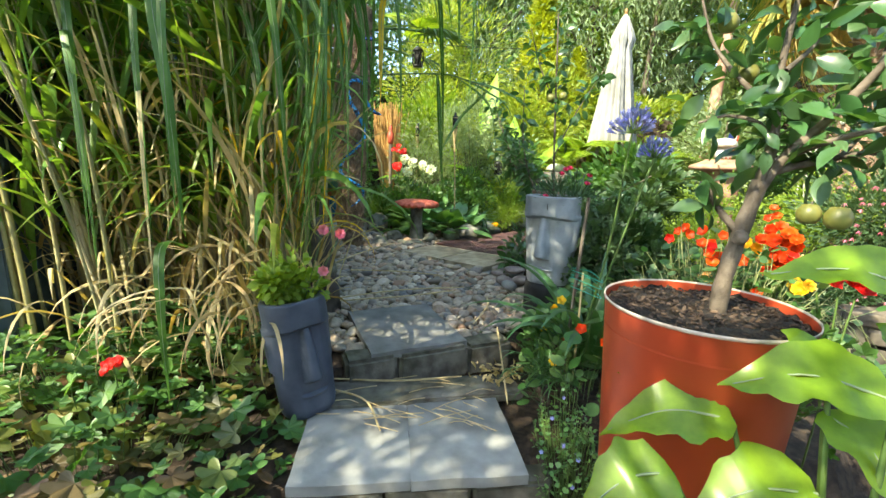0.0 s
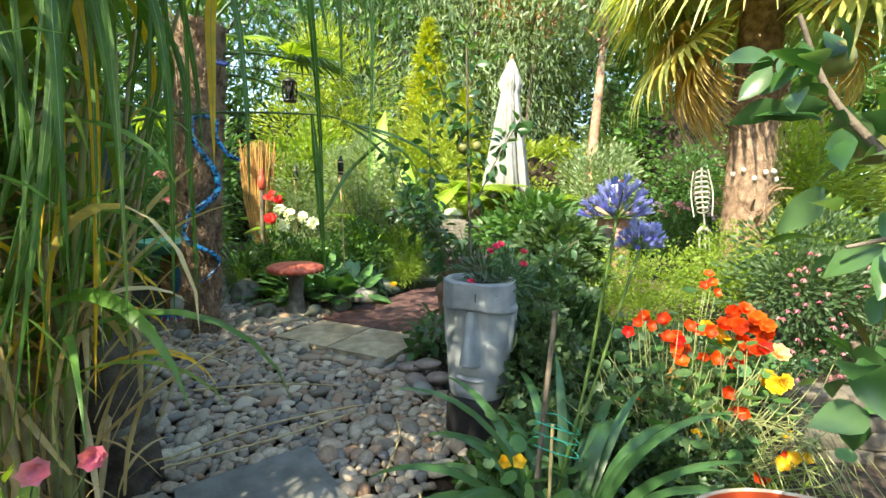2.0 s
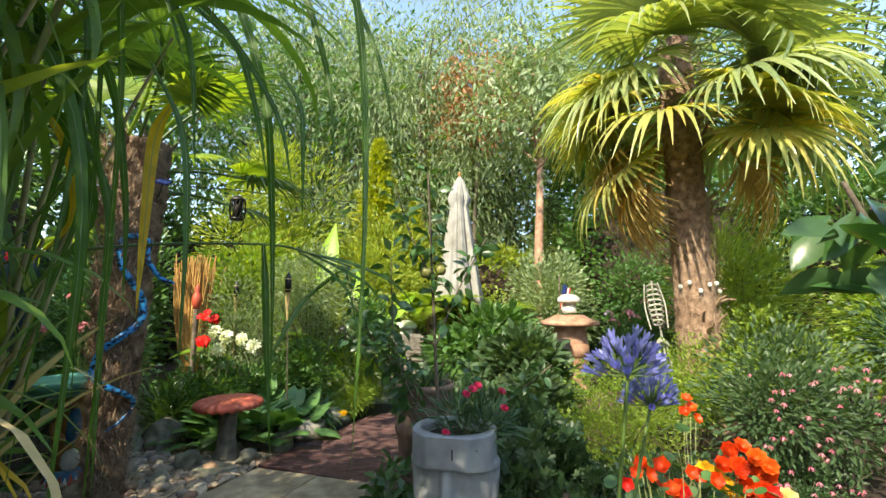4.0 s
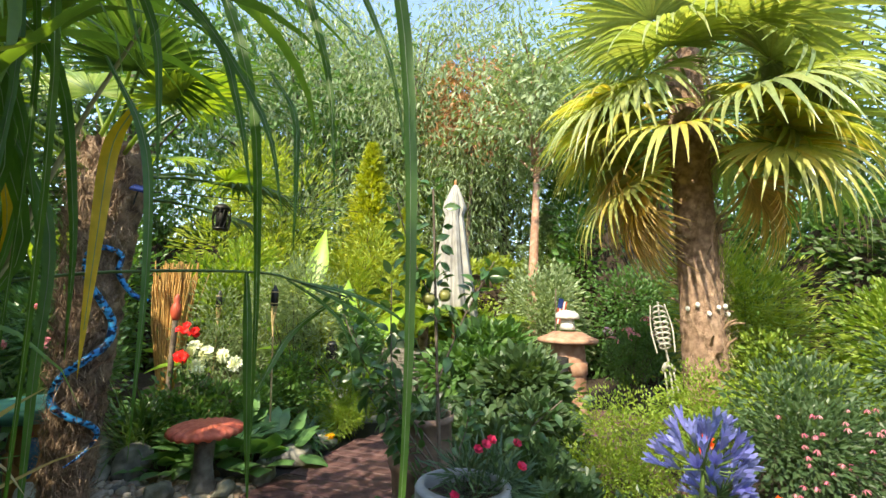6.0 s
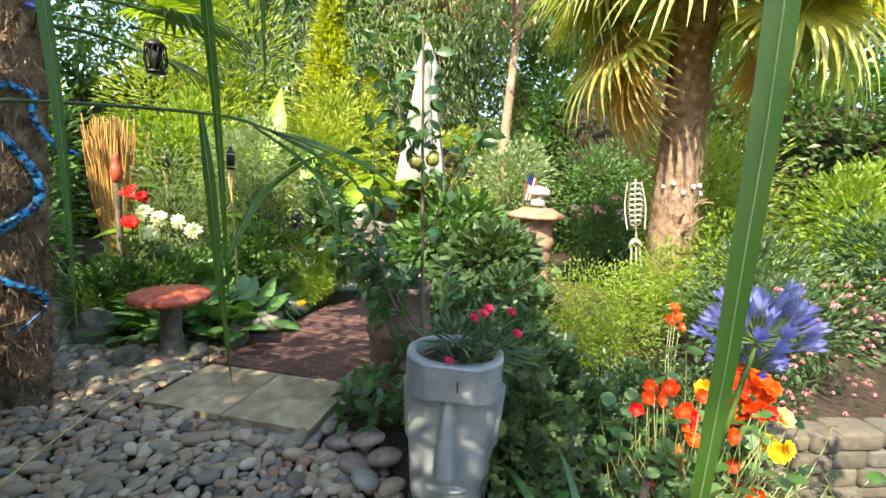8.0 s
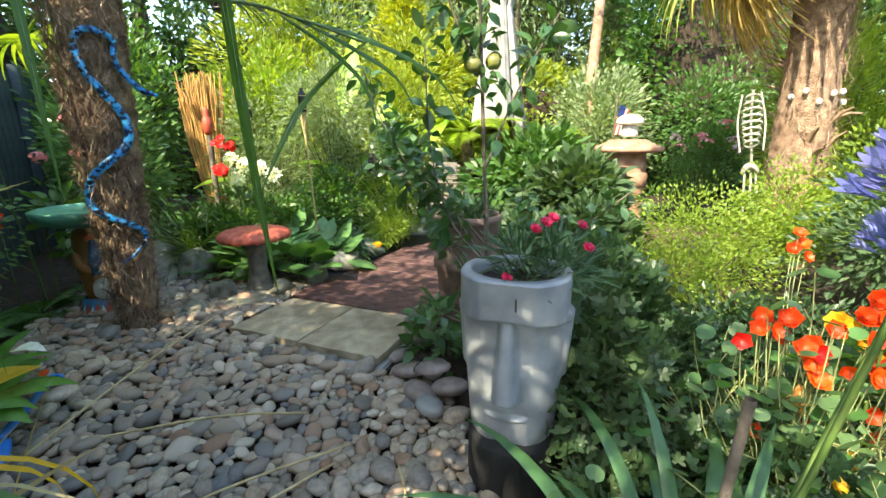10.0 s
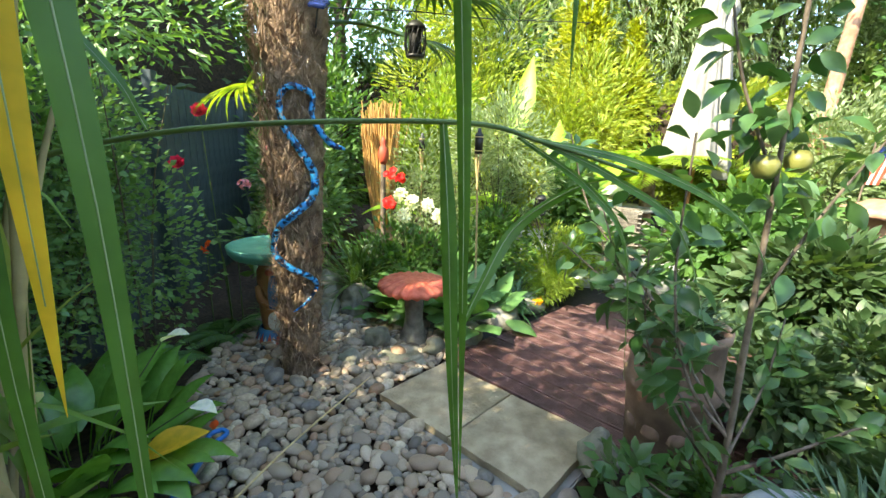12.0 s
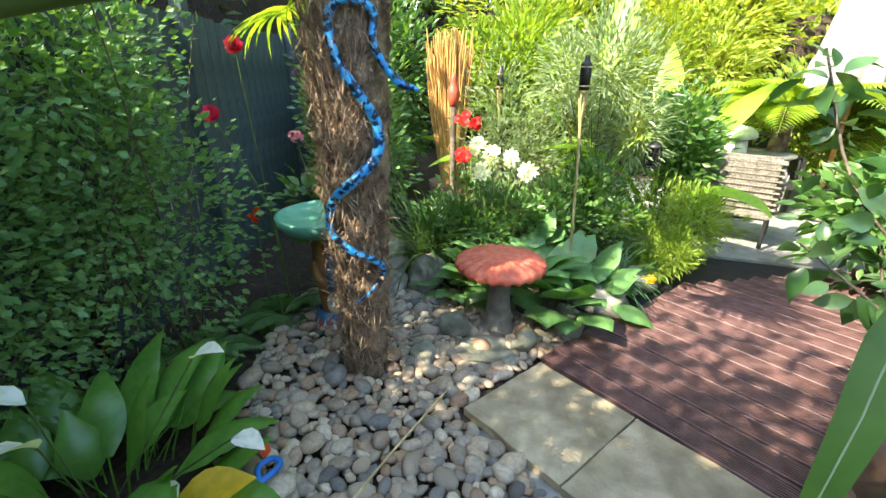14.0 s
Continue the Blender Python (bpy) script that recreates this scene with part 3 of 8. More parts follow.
for i in pick:
    part("pebble", pebble_meshes[int(rng.integers(6))], None, gravel, m=pebble_pose(*P[i]))
geos = []
for i in rest:
    V, F = pm[int(rng.integers(6))]
    M = np.array(pebble_pose(*P[i]))
    geos.append((V @ M[:3, :3].T + M[:3, 3], F))
for i in range(900):
    x, y = rng.uniform((-1.9, 2.0), (1.0, 5.4))
    if in_gravel(x, y):
        V, F = pm[int(rng.integers(6))]
        M = np.array(pebble_pose(x, y, 0.02))
        geos.append((V @ M[:3, :3].T + M[:3, 3] + [0, 0, 0.012], F))
part("loose_pebbles", join(geos), M_PEBBLE, gravel, kind="stuff")


def rock(name, label, x, y, z, sx, sy, sz, mat, rz=0, rough=0.25, seed=0.0):
    ob = part(name, rock_bm(sx, sy, sz, rough, 3, seed), mat, m=pose(x, y, z, 0, 0, rz))
    return tagged(ob, label, "rock")


for i, (x, y, z, a, b, c, mt) in enumerate([(-1.75, 5.75, 0.10, 0.42, 0.34, 0.36, M_ROCK), (-1.55, 5.42, 0.04, 0.28, 0.22, 0.22, M_ROCK), (-1.35, 5.62, 0.08, 0.34, 0.28, 0.30, M_ROCK),
                                           (-0.90, 5.05, 0.03, 0.24, 0.18, 0.16, M_ROCK), (-0.62, 4.88, -0.01, 0.42, 0.26, 0.07, M_ROCK), (-0.42, 5.02, 0.03, 0.26, 0.14, 0.14, M_ROCK),
                                           (-0.18, 5.32, 0.04, 0.30, 0.20, 0.18, M_ROCK), (-0.02, 5.75, 0.06, 0.50, 0.34, 0.22, M_ROCK), (0.2, 6.1, 0.06, 0.46, 0.3, 0.2, M_ROCK),
                                           (0.68, 4.02, 0.07, 0.27, 0.20, 0.26, M_ROCK), (-1.0, 4.72, 0.0, 0.2, 0.16, 0.10, M_ROCK)]):
    rock("rock", "rough lichen-stained garden rock edging the bed", x, y, z, a, b, c, mt, i * 47, 0.45, i * 2.7)
for i, (x, y, z, a, b, c) in enumerate([(0.58, 3.62, 0.0, 0.21, 0.13, 0.07), (0.72, 3.58, 0.02, 0.19, 0.12, 0.09), (0.62, 3.42, -0.02, 0.22, 0.13, 0.09), (0.78, 3.42, 0.0, 0.20, 0.13, 0.08), (0.52, 3.78, 0.0, 0.13, 0.09, 0.06), (0.66, 3.30, -0.02, 0.18, 0.11, 0.08), (0.70, 3.50, 0.07, 0.20, 0.12, 0.07)]):
    rock("cobble", "large smooth brown and grey cobble among pebbles", x, y, z, a, b, c, M_CONC if i % 4 == 1 else M_COBBLE, i * 61, 0.12, i * 3.9)

# ---- retaining wall of stone blocks ----
wall_bed = thing("wall_bed", "low retaining wall of rough buff stone blocks", "wall", kind="structure")
stones = [mesh_bm("stone_block", rock_bm(w, 0.20, h, 0.16, 3, 5.0 + w * 9), M_WALLSTONE, True) for w, h in ((0.30, 0.12), (0.20, 0.11), (0.38, 0.13), (0.25, 0.10))]
for me in stones:
    for v in me.vertices:
        v.co = Vector([math.copysign(abs(c / q) ** 0.3 * q, c) for c, q in zip(v.co, (max(abs(w.co[i]) for w in me.vertices) for i in range(3)))])
for r in range(5):
    t = 0.12 * (r % 2)
    while t < 2.9:
        k = int(rng.integers(4))
        w = (0.30, 0.20, 0.38, 0.25)[k]
        t += w / 2
        part("stone_block", stones[k], None, wall_bed, m=pose(3.02 + 0.96 * t, 3.02 - 0.20 * t + rng.normal(0, 0.012), -0.43 + r * 0.118 + rng.normal(0, 0.006), rng.normal(0, 2), rng.normal(0, 2.5), -12 + rng.normal(0, 3)))
        t += w / 2 + 0.012
part("mortar", box_bm(2.95, 0.15, 0.60, 0.01), M_STEP, wall_bed, "recessed grey mortar", m=pose(4.44, 2.74, -0.22, 0, 0, -12), smooth=False)
part("raised_soil", box_bm(4.2, 3.2, 0.5, 0.05), M_SOIL, wall_bed, "dark soil behind the wall", m=pose(5.45, 4.15, -0.20, 0, 0, -12), smooth=False)

# ---- boundary fence behind the shrubs ----
fence = thing("fence", "dark grey-green painted vertical board fence", "fence", kind="structure")
fb = mesh_bm("fence_board", box_bm(0.14, 0.022, 2.1, 0.004), M_FENCE)
for i in range(52):
    part("fence_board", fb, None, fence, m=pose(-3.05 - 0.30 * (i * 0.148 - 4), 1.2 + i * 0.148 * 0.96, 0.95 + rng.normal(0, 0.008), 0, 0, 107 + rng.normal(0, 0.4)), smooth=False)
for i in range(4):
    part("fence_post", box_bm(0.09, 0.09, 2.2, 0.006), M_FENCE, fence, m=pose(-3.0 - 0.30 * (i * 2.1 - 4), 1.3 + i * 2.0, 0.98, 0, 0, 17), smooth=False)
far_fence = thing("fence_far", "pale grey weathered panel fence behind the garden", "fence", kind="structure")
fp = mesh_bm("fence_panel", box_bm(1.76, 0.04, 1.9, 0.006), M_CONC)
for i in range(12):
    part("fence_panel", fp, None, far_fence, m=pose(-6 + i * 1.8, 13.6, 0.9), smooth=False)


# ---- plant builders ----
def reed_leaves(n, P, az, el, L, bend, w, k=9, power=1.3):
    C, S = arch(P, az, el, L, bend, k, power)
    tw = rng.normal(0, 0.5, n)
    S = unit(S + np.stack([np.zeros(n), np.zeros(n), tw], -1))
    return C, S, blade_width(k, w)


# Eye points of the camera path; leaves close to it are left out.
CAMERA_LINE = np.array([[0.72, -0.36, 1.0], [0.57, 0.03, 1.06], [0.6, 0.5, 1.2], [0.4, 0.72, 1.25], [0.47, 0.8, 1.37], [0.42, 1.2, 1.57], [0.32, 1.33, 1.55], [0.55, 1.42, 1.25], [0.37, 1.66, 1.3], [0.22, 1.85, 1.5], [0.26, 2.1, 1.63], [0.0, 2.49, 1.6], [-0.14, 2.68, 1.58]])


def clear_of_camera(C, gap):
    d = np.full(len(C), 9.0)
    for a, b in zip(CAMERA_LINE[:-1], CAMERA_LINE[1:]):
        for f in np.linspace(0, 1, 4):
            d = np.minimum(d, np.linalg.norm(C - (a + (b - a) * f), axis=2).min(1))
    return d > gap


def reed_clump():
    cl = thing("reed_clump", "tall clump of giant reed grass with dry straw at its base", "grass clump", (0, 0, 0))
    n = 300
    base = np.column_stack([rng.uniform(-3.0, -0.62, n), rng.uniform(1.75, 2.6, n), np.full(n, -0.12)])
    base[:, 1] = np.clip(base[:, 1], 1.85 + 0.12 * (-base[:, 0]), 2.5 - 0.45 * (base[:, 0] + 0.6) * 0.6)
    left = np.arange(n) % 4 == 0
    base[left, 0], base[left, 1] = rng.uniform(-2.9, -1.25, left.sum()), rng.uniform(1.25, 1.9, left.sum())
    out = np.arctan2(base[:, 1] - 2.3, base[:, 0] + 1.6)
    az = out + rng.normal(0, 0.9, n)
    C, S = arch(base, az, np.radians(rng.uniform(80, 90, n)), rng.uniform(1.7, 2.9, n), rng.uniform(0.05, 0.35, n), 10, 2.0)
    ok = clear_of_camera(C, 0.32) & (C[:, :, 1].max(1) < 2.75)
    part("cane_thicket", join([tube(c, np.linspace(0.014, 0.005, 10) * rng.uniform(0.7, 1.3), 5) for c in C[ok]]), M_CANE, cl, "tan and green canes", kind="stuff")
    P, A, E = [], [], []
    for c in C:
        for f in rng.uniform(0.22, 1.0, 9):
            q = f * 9
            i = min(int(q), 8)
            P.append(c[i] + (c[i + 1] - c[i]) * (q - i))
    P = np.array(P)
    m = len(P)
    az = rng.uniform(-math.pi, math.pi, m)
    L = rng.uniform(0.55, 1.25, m)
    C2, S2, W2 = reed_leaves(m, P, az, np.radians(rng.uniform(55, 88, m)), L, np.radians(rng.uniform(40, 140, m)), rng.uniform(0.010, 0.028, m), 10)
    ok = clear_of_camera(C2, 0.38) & (C2[:, :, 1].max(1) < 2.72) & ~((C2[:, :, 1] > 2.2) & (C2[:, :, 0] > -0.4)).any(1)
    part("foliage", strips(C2[ok], W2[ok], S2[ok], 0.25), M_REED, cl, "long green arching leaves", kind="stuff")
    m = 1100
    P = np.column_stack([rng.uniform(-2.9, -0.5, m), rng.uniform(1.5, 2.5, m), rng.uniform(-0.1, 1.2, m)])
    C3, S3, W3 = reed_leaves(m, P, rng.uniform(-3.14, 3.14, m), np.radians(rng.uniform(50, 90, m)), rng.uniform(0.3, 0.9, m), np.radians(rng.uniform(0, 190, m) * rng.uniform(0, 1, m)), rng.uniform(0.006, 0.017, m))
    ok = clear_of_camera(C3, 0.4) & (C3[:, :, 1].max(1) < 2.65)
    part("dry_foliage", strips(C3[ok], W3[ok], S3[ok], 0.3), M_STRAW, cl, "dry straw-coloured leaves", kind="stuff")
    m = 26
    P = np.column_stack([rng.uniform(-1.3, -0.5, m), rng.uniform(1.9, 2.4, m), rng.uniform(0.5, 1.7, m)])
    C3, S3, W3 = reed_leaves(m, P, rng.uniform(-2.0, 0.8, m), np.radians(rng.uniform(20, 80, m)), rng.uniform(0.5, 0.8, m), np.radians(rng.uniform(100, 170, m)), rng.uniform(0.008, 0.014, m))
    ok = clear_of_camera(C3, 0.6)
    part("yellow_foliage", strips(C3[ok], W3[ok], S3[ok], 0.3), M_YELLOWBLADE, cl, "orange-yellow withering leaves", kind="stuff")
    return cl


def near_blade(name, parent, pts, w, mat, side=(1, 0, 0), label="", peak=0.3):
    k = 18
    C = smooth_line(pts, k)[None]
    sd = unit(np.array([side], float))
    ob = part(name, strips(C, blade_width(k, np.array([w]), peak), sd, 0.18), mat, parent, label)
    nrm = unit(np.cross(sd, np.gradient(C[0], axis=0)))
    part("midrib", tube(C[0][:-2] - nrm[:-2] * 0.0003, np.linspace(w * 0.075, w * 0.03, k - 2), 6), M_RIB, ob, "pale midrib")
    return ob


clump = reed_clump()
stem = thing("arching_reed", "single arching reed stem with long hanging leaf blades", "reed", (0, 0, 0))
sp = smooth_line([(-1.3, 2.55, 1.2), (-0.95, 2.70, 1.47), (-0.5, 2.80, 1.60), (0.055, 2.918, 1.64), (0.26, 2.96, 1.605), (0.45, 3.0, 1.55)], 30)
part("cane", tube(sp, np.linspace(0.0075, 0.004, 30), 8), M_STALK, stem)
near_blade("leaf", stem, [(0.050, 2.915, 1.639), (0.075, 2.885, 1.432), (0.100, 2.860, 1.132), (0.135, 2.845, 0.732)], 0.017, M_REEDNEAR)
near_blade("leaf", stem, [(0.240, 2.965, 1.612), (0.480, 3.045, 1.562), (0.720, 3.095, 1.432), (0.860, 3.115, 1.152)], 0.014, M_REEDNEAR, (0, 0.7, 0.7))
near_blade("leaf", stem, [(0.240, 2.965, 1.612), (0.420, 3.025, 1.532), (0.580, 3.065, 1.412), (0.700, 3.085, 1.082)], 0.014, M_REEDNEAR, (0, 0.7, 0.7))
near_blade("leaf", stem, [(0.200, 2.955, 1.617), (0.360, 3.015, 1.512), (0.460, 3.045, 1.372), (0.500, 3.055, 1.032)], 0.012, M_REEDNEAR, (0.3, 0.7, 0.6))
near_blade("leaf", stem, [(-0.550, 2.795, 1.602), (-0.600, 2.775, 1.712), (-0.720, 2.735, 1.832), (-0.950, 2.695, 1.872)], 0.013, M_REEDNEAR, (0, 1, 0.2))


def fan_leaf(R, spread, droop, n=30, petiole=0.5, seed=0):
    """A palmate fan: petiole along +Y, then blades round its tip."""
    g = np.random.default_rng(seed)
    a = np.linspace(-spread, spread, n) + g.normal(0, 0.02, n)
    L = R * (0.78 + 0.22 * np.cos(a)) * g.uniform(0.9, 1.05, n)
    k = 9
    s = np.linspace(0, 1, k)
    d = np.stack([np.sin(a), np.cos(a)], -1)
    r = L[:, None] * s[None]
    dr = droop * g.uniform(0.75, 1.35, n)
    z = 0.12 * r * np.abs(np.sin(a))[:, None] - dr[:, None] * r ** 3.0 / R ** 2.0
    rr = r * (1 - 0.25 * np.clip(dr, 0, 1.6)[:, None] * (s[None] ** 2) * 0.6)
    C = np.stack([rr * d[:, :1], petiole + rr * d[:, 1:2], z], -1)
    side = np.stack([d[:, 1], -d[:, 0], np.zeros(n)], -1)
    W = 0.53 * R * spread / n * np.array([0.10, 0.28, 0.55, 0.80, 0.95, 0.80, 0.55, 0.30, 0.05])[None]
    blades = strips(C, np.repeat(W, n, 0), side, 0.45)
    pet = tube(np.column_stack([np.zeros(7), np.linspace(0, petiole * 1.03, 7), 0.05 * np.sin(np.linspace(0, 3.1, 7))]), np.linspace(0.016, 0.009, 7), 6)
    return join([blades, pet])


def fibre(n, height, radius, L=0.14, z0=0.0):
    a, z = rng.uniform(0, 6.283, n), rng.uniform(z0, height, n)
    rad = np.interp(z, [0, height], radius)
    P = np.column_stack([np.cos(a) * rad, np.sin(a) * rad, z])
    C, S = arch(P, a + rng.uniform(-1.9, 1.9, n), rng.choice([-1, 1], n) * rng.uniform(0.5, 1.45, n), rng.uniform(0.4, 1.3, n) * L, rng.uniform(-0.6, 1.2, n), 5)
    return strips(C, blade_width(5, rng.uniform(0.0008, 0.0028, n)), S, 0.1)


def shaggy_trunk(height, r0, r1, lean=(0, 0), seg=40, rough=0.10):
    k = int(height / 0.04)
    z = np.linspace(0, height, k)
    a = np.linspace(0, 2 * np.pi, seg, endpoint=False)
    V = []
    for i, zz in enumerate(z):
        r = np.interp(zz, [0, height], [r0, r1])
        ring = np.array([r * (1 + rough * noise.noise(Vector((math.cos(t) * 3, math.sin(t) * 3, zz * 9))) + rough * 0.9 * ((zz * 7 + t * 1.1) % 1.0 - 0.5)) for t in a])
        V.append(np.column_stack([np.cos(a) * ring + lean[0] * zz, np.sin(a) * ring + lean[1] * zz, np.full(seg, zz)]))
    i, j = np.meshgrid(np.arange(k - 1), np.arange(seg), indexing="ij")
    i, j = i.ravel(), j.ravel()
    return np.concatenate(V), np.stack([i * seg + j, i * seg + (j + 1) % seg, (i + 1) * seg + (j + 1) % seg, (i + 1) * seg + j], 1)


def frond_pose(z, az, el, r=0.1, roll=0.0):
    """A frond that leaves the trunk at height z toward az, raised by el degrees."""
    return Matrix.Translation((r * math.cos(az), r * math.sin(az), z)) @ Euler((0, 0, az - math.pi / 2)).to_matrix().to_4x4() @ Euler((radians(el), radians(roll), 0)).to_matrix().to_4x4()


# large sunlit palm
palm = thing("palm_tree", "tall fan palm with shaggy brown trunk and drooping yellow-green leaves", "palm tree", (4.19, 5.0, -0.05))
part("trunk", shaggy_trunk(4.5, 0.215, 0.18, (-0.02, 0.0)), M_TRUNK, palm, "brown fibrous trunk")
part("trunk_fibre", fibre(3500, 4.4, [0.213, 0.178], 0.22), M_FIBRE, palm, "loose brown fibres", kind="stuff")
fans = [mesh_of("frond", fan_leaf(1.08, 2.3, 0.5, 36, 0.75, i), M_FAN) for i in range(3)]
fans_y = [mesh_of("frond", fan_leaf(0.98, 2.2, 0.45, 34, 0.7, 10 + i), M_FANYELLOW) for i in range(2)]
fans_d = [mesh_of("frond", fan_leaf(0.95, 1.25, 0.5, 34, 0.6, 20 + i), M_FANDEAD) for i in range(2)]
for i in range(17):
    az = i * 2.399 + rng.normal(0, 0.15)
    f = i / 16
    el = 72 - 62 * f + rng.normal(0, 5)
    part("frond", fans[i % 3], None, palm, m=frond_pose(4.5 - 0.35 * f, az, el, 0.15, rng.normal(0, 14)))
for i, (az, z, el, kind_) in enumerate([(3.80, 3.55, -16, 1), (4.5, 3.75, -10, 0), (2.35, 4.0, -8, 0), (2.75, 3.75, -20, 1), (3.15, 3.95, -12, 0), (2.15, 3.6, -28, 1), (2.95, 3.4, -38, 1), (4.75, 3.75, -20, 1), (5.25, 4.0, -10, 0), (5.65, 3.8, -18, 0), (6.1, 3.7, -25, 1), (5.4, 3.5, -35, 0), (0.4, 3.8, -20, 0), (1.0, 3.9, -15, 0), (1.6, 3.7, -25, 0), (3.75, 4.15, 2, 0), (4.3, 4.2, 5, 0), (2.6, 3.85, -6, 1), (3.3, 3.75, -14, 1), (3.0, 3.9, 0, 1), (4.75, 3.5, -30, 1), (5.0, 3.5, -14, 1), (2.3, 3.75, -12, 1), (2.0, 3.9, -4, 1), (5.6, 4.1, 6, 0), (3.45, 4.45, -34, 0), (5.1, 4.4, -33, 0), (5.6, 4.4, -38, 0), (2.95, 4.35, -38, 0), (2.55, 4.1, -42, 1), (5.35, 4.0, -45, 0)]):
    part("frond", (fans if kind_ == 0 else fans_y)[i % 2], None, palm, m=frond_pose(z, az, el, 0.18, rng.normal(0, 10)))
for i, (az, z, el, s) in enumerate([(2.5, 3.5, -48, 1.0), (2.85, 3.4, -55, 1.0), (2.2, 3.45, -58, 0.95), (2.65, 3.6, -40, 1.0), (2.35, 3.3, -66, 1.0), (2.7, 3.25, -70, 0.95), (2.05, 3.35, -64, 0.95), (2.5, 3.3, -60, 0.9), (5.7, 3.4, -58, 1.0), (6.0, 3.5, -52, 1.0)]):
    part("frond", fans_d[i % 2], None, palm, "dry hanging palm leaf", m=frond_pose(z, az, el, 0.2) @ Matrix.Diagonal((s, s, s, 1)))
for i in range(46):
    az = rng.uniform(0, 6.28)
    V = tube([(0, 0, 0), (0, 0.12, 0.02), (0, 0.2, 0.0)], [0.02, 0.014, 0.008], 5)
    part("leaf_stub", V, M_FIBRE, palm, m=frond_pose(rng.uniform(1.0, 3.8), az, rng.uniform(10, 60), 0.17))

# shaggy palm by the pebbles
palm_b = thing("palm_tree", "fan palm with dark shaggy fibrous trunk standing in pebbles", "palm tree", (-1.30, 4.56, -0.10))
part("trunk", shaggy_trunk(2.75, 0.112, 0.20, (0.015, 0.02), 44, 0.16), M_TRUNKDARK, palm_b, "shaggy brown trunk")
part("trunk_fibre", fibre(9000, 2.75, [0.106, 0.20], 0.13), M_FIBRE, palm_b, "loose brown fibres", kind="stuff")
pa, pz = rng.uniform(0, 6.283, 230), rng.uniform(0.15, 2.7, 230)
pr = 0.108 + 0.087 * pz / 2.75
PC, PS = arch(np.column_stack([np.cos(pa) * pr, np.sin(pa) * pr, pz]), pa + rng.normal(0, 0.5, 230), rng.uniform(0.7, 1.4, 230), rng.uniform(0.06, 0.16, 230), rng.uniform(-0.5, 1.0, 230), 5)
part("leaf_sheath", strips(PC, blade_width(5, rng.uniform(0.008, 0.022, 230)), PS, -0.3), M_TRUNK, palm_b, "tan split leaf bases", kind="stuff")
fans_shade = [mesh_of("frond", fan_leaf(0.62, 2.2, 0.35, 34, 0.75, 30 + i), M_FANDARK) for i in range(3)]
fans_lit = [mesh_of("frond", fan_leaf(0.58, 2.2, 0.3, 32, 0.7, 40 + i), M_LIME) for i in range(2)]
# Sunward fronds are coloured lime, the rest mostly dark: light painted as colour.
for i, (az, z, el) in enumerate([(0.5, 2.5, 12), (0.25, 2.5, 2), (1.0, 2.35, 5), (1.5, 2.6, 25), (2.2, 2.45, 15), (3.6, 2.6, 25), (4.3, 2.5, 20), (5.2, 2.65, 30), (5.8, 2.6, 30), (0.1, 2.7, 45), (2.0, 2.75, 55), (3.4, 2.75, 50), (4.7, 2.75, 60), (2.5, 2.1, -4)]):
    part("frond", (fans_lit if 1.4 < az < 4.4 or i % 4 == 0 else fans_shade)[i % 2], None, palm_b, m=frond_pose(z, az, el, 0.12, rng.normal(0, 20)))

# blue snake wound on the trunk
snake = thing("rubber_snake", "bright blue rubber snake with dark markings wound round the palm trunk", "toy snake", (-1.30, 4.56, -0.10))


def on_trunk(a, z, r=0.0):
    a, r = a + 9, 0.112 + 0.088 * z / 2.75 + 0.03
    return (math.cos(radians(a)) * r + 0.015 * z, math.sin(radians(a)) * r + 0.02 * z, z)


sl = smooth_line([(0.36, 0.02, 1.62), (0.28, -0.03, 1.66), (0.20, -0.08, 1.80), on_trunk(-42, 1.93), on_trunk(-75, 1.97), on_trunk(-96, 1.90), on_trunk(-88, 1.74), on_trunk(-62, 1.60), on_trunk(-38, 1.47), on_trunk(-40, 1.33), on_trunk(-75, 1.22), on_trunk(-108, 1.13), on_trunk(-128, 1.02), on_trunk(-122, 0.93), on_trunk(-85, 0.86), on_trunk(-48, 0.80), on_trunk(-28, 0.72), on_trunk(-55, 0.62, 0.17), on_trunk(-84, 0.56, 0.16)], 110)
rad = np.interp(np.linspace(0, 1, 110), [0, 0.02, 0.05, 0.12, 0.5, 0.85, 1], [0.008, 0.017, 0.020, 0.017, 0.027, 0.019, 0.004])
part("body", tube(sl, rad, 10), M_SNAKE, snake)
for i in range(10, 104, 5):
    q = sl[i:i + 3]
    out = unit(np.column_stack([q[:, 0], q[:, 1], np.zeros(len(q))]))
    part("marking", tube(q + out * rad[i] * 0.40 + np.array([0, 0, 0.4 * rad[i] * (-1) ** (i // 5)]), [rad[i] * 0.25, rad[i] * 0.72, rad[i] * 0.25], 8), M_SNAKEDARK, snake)


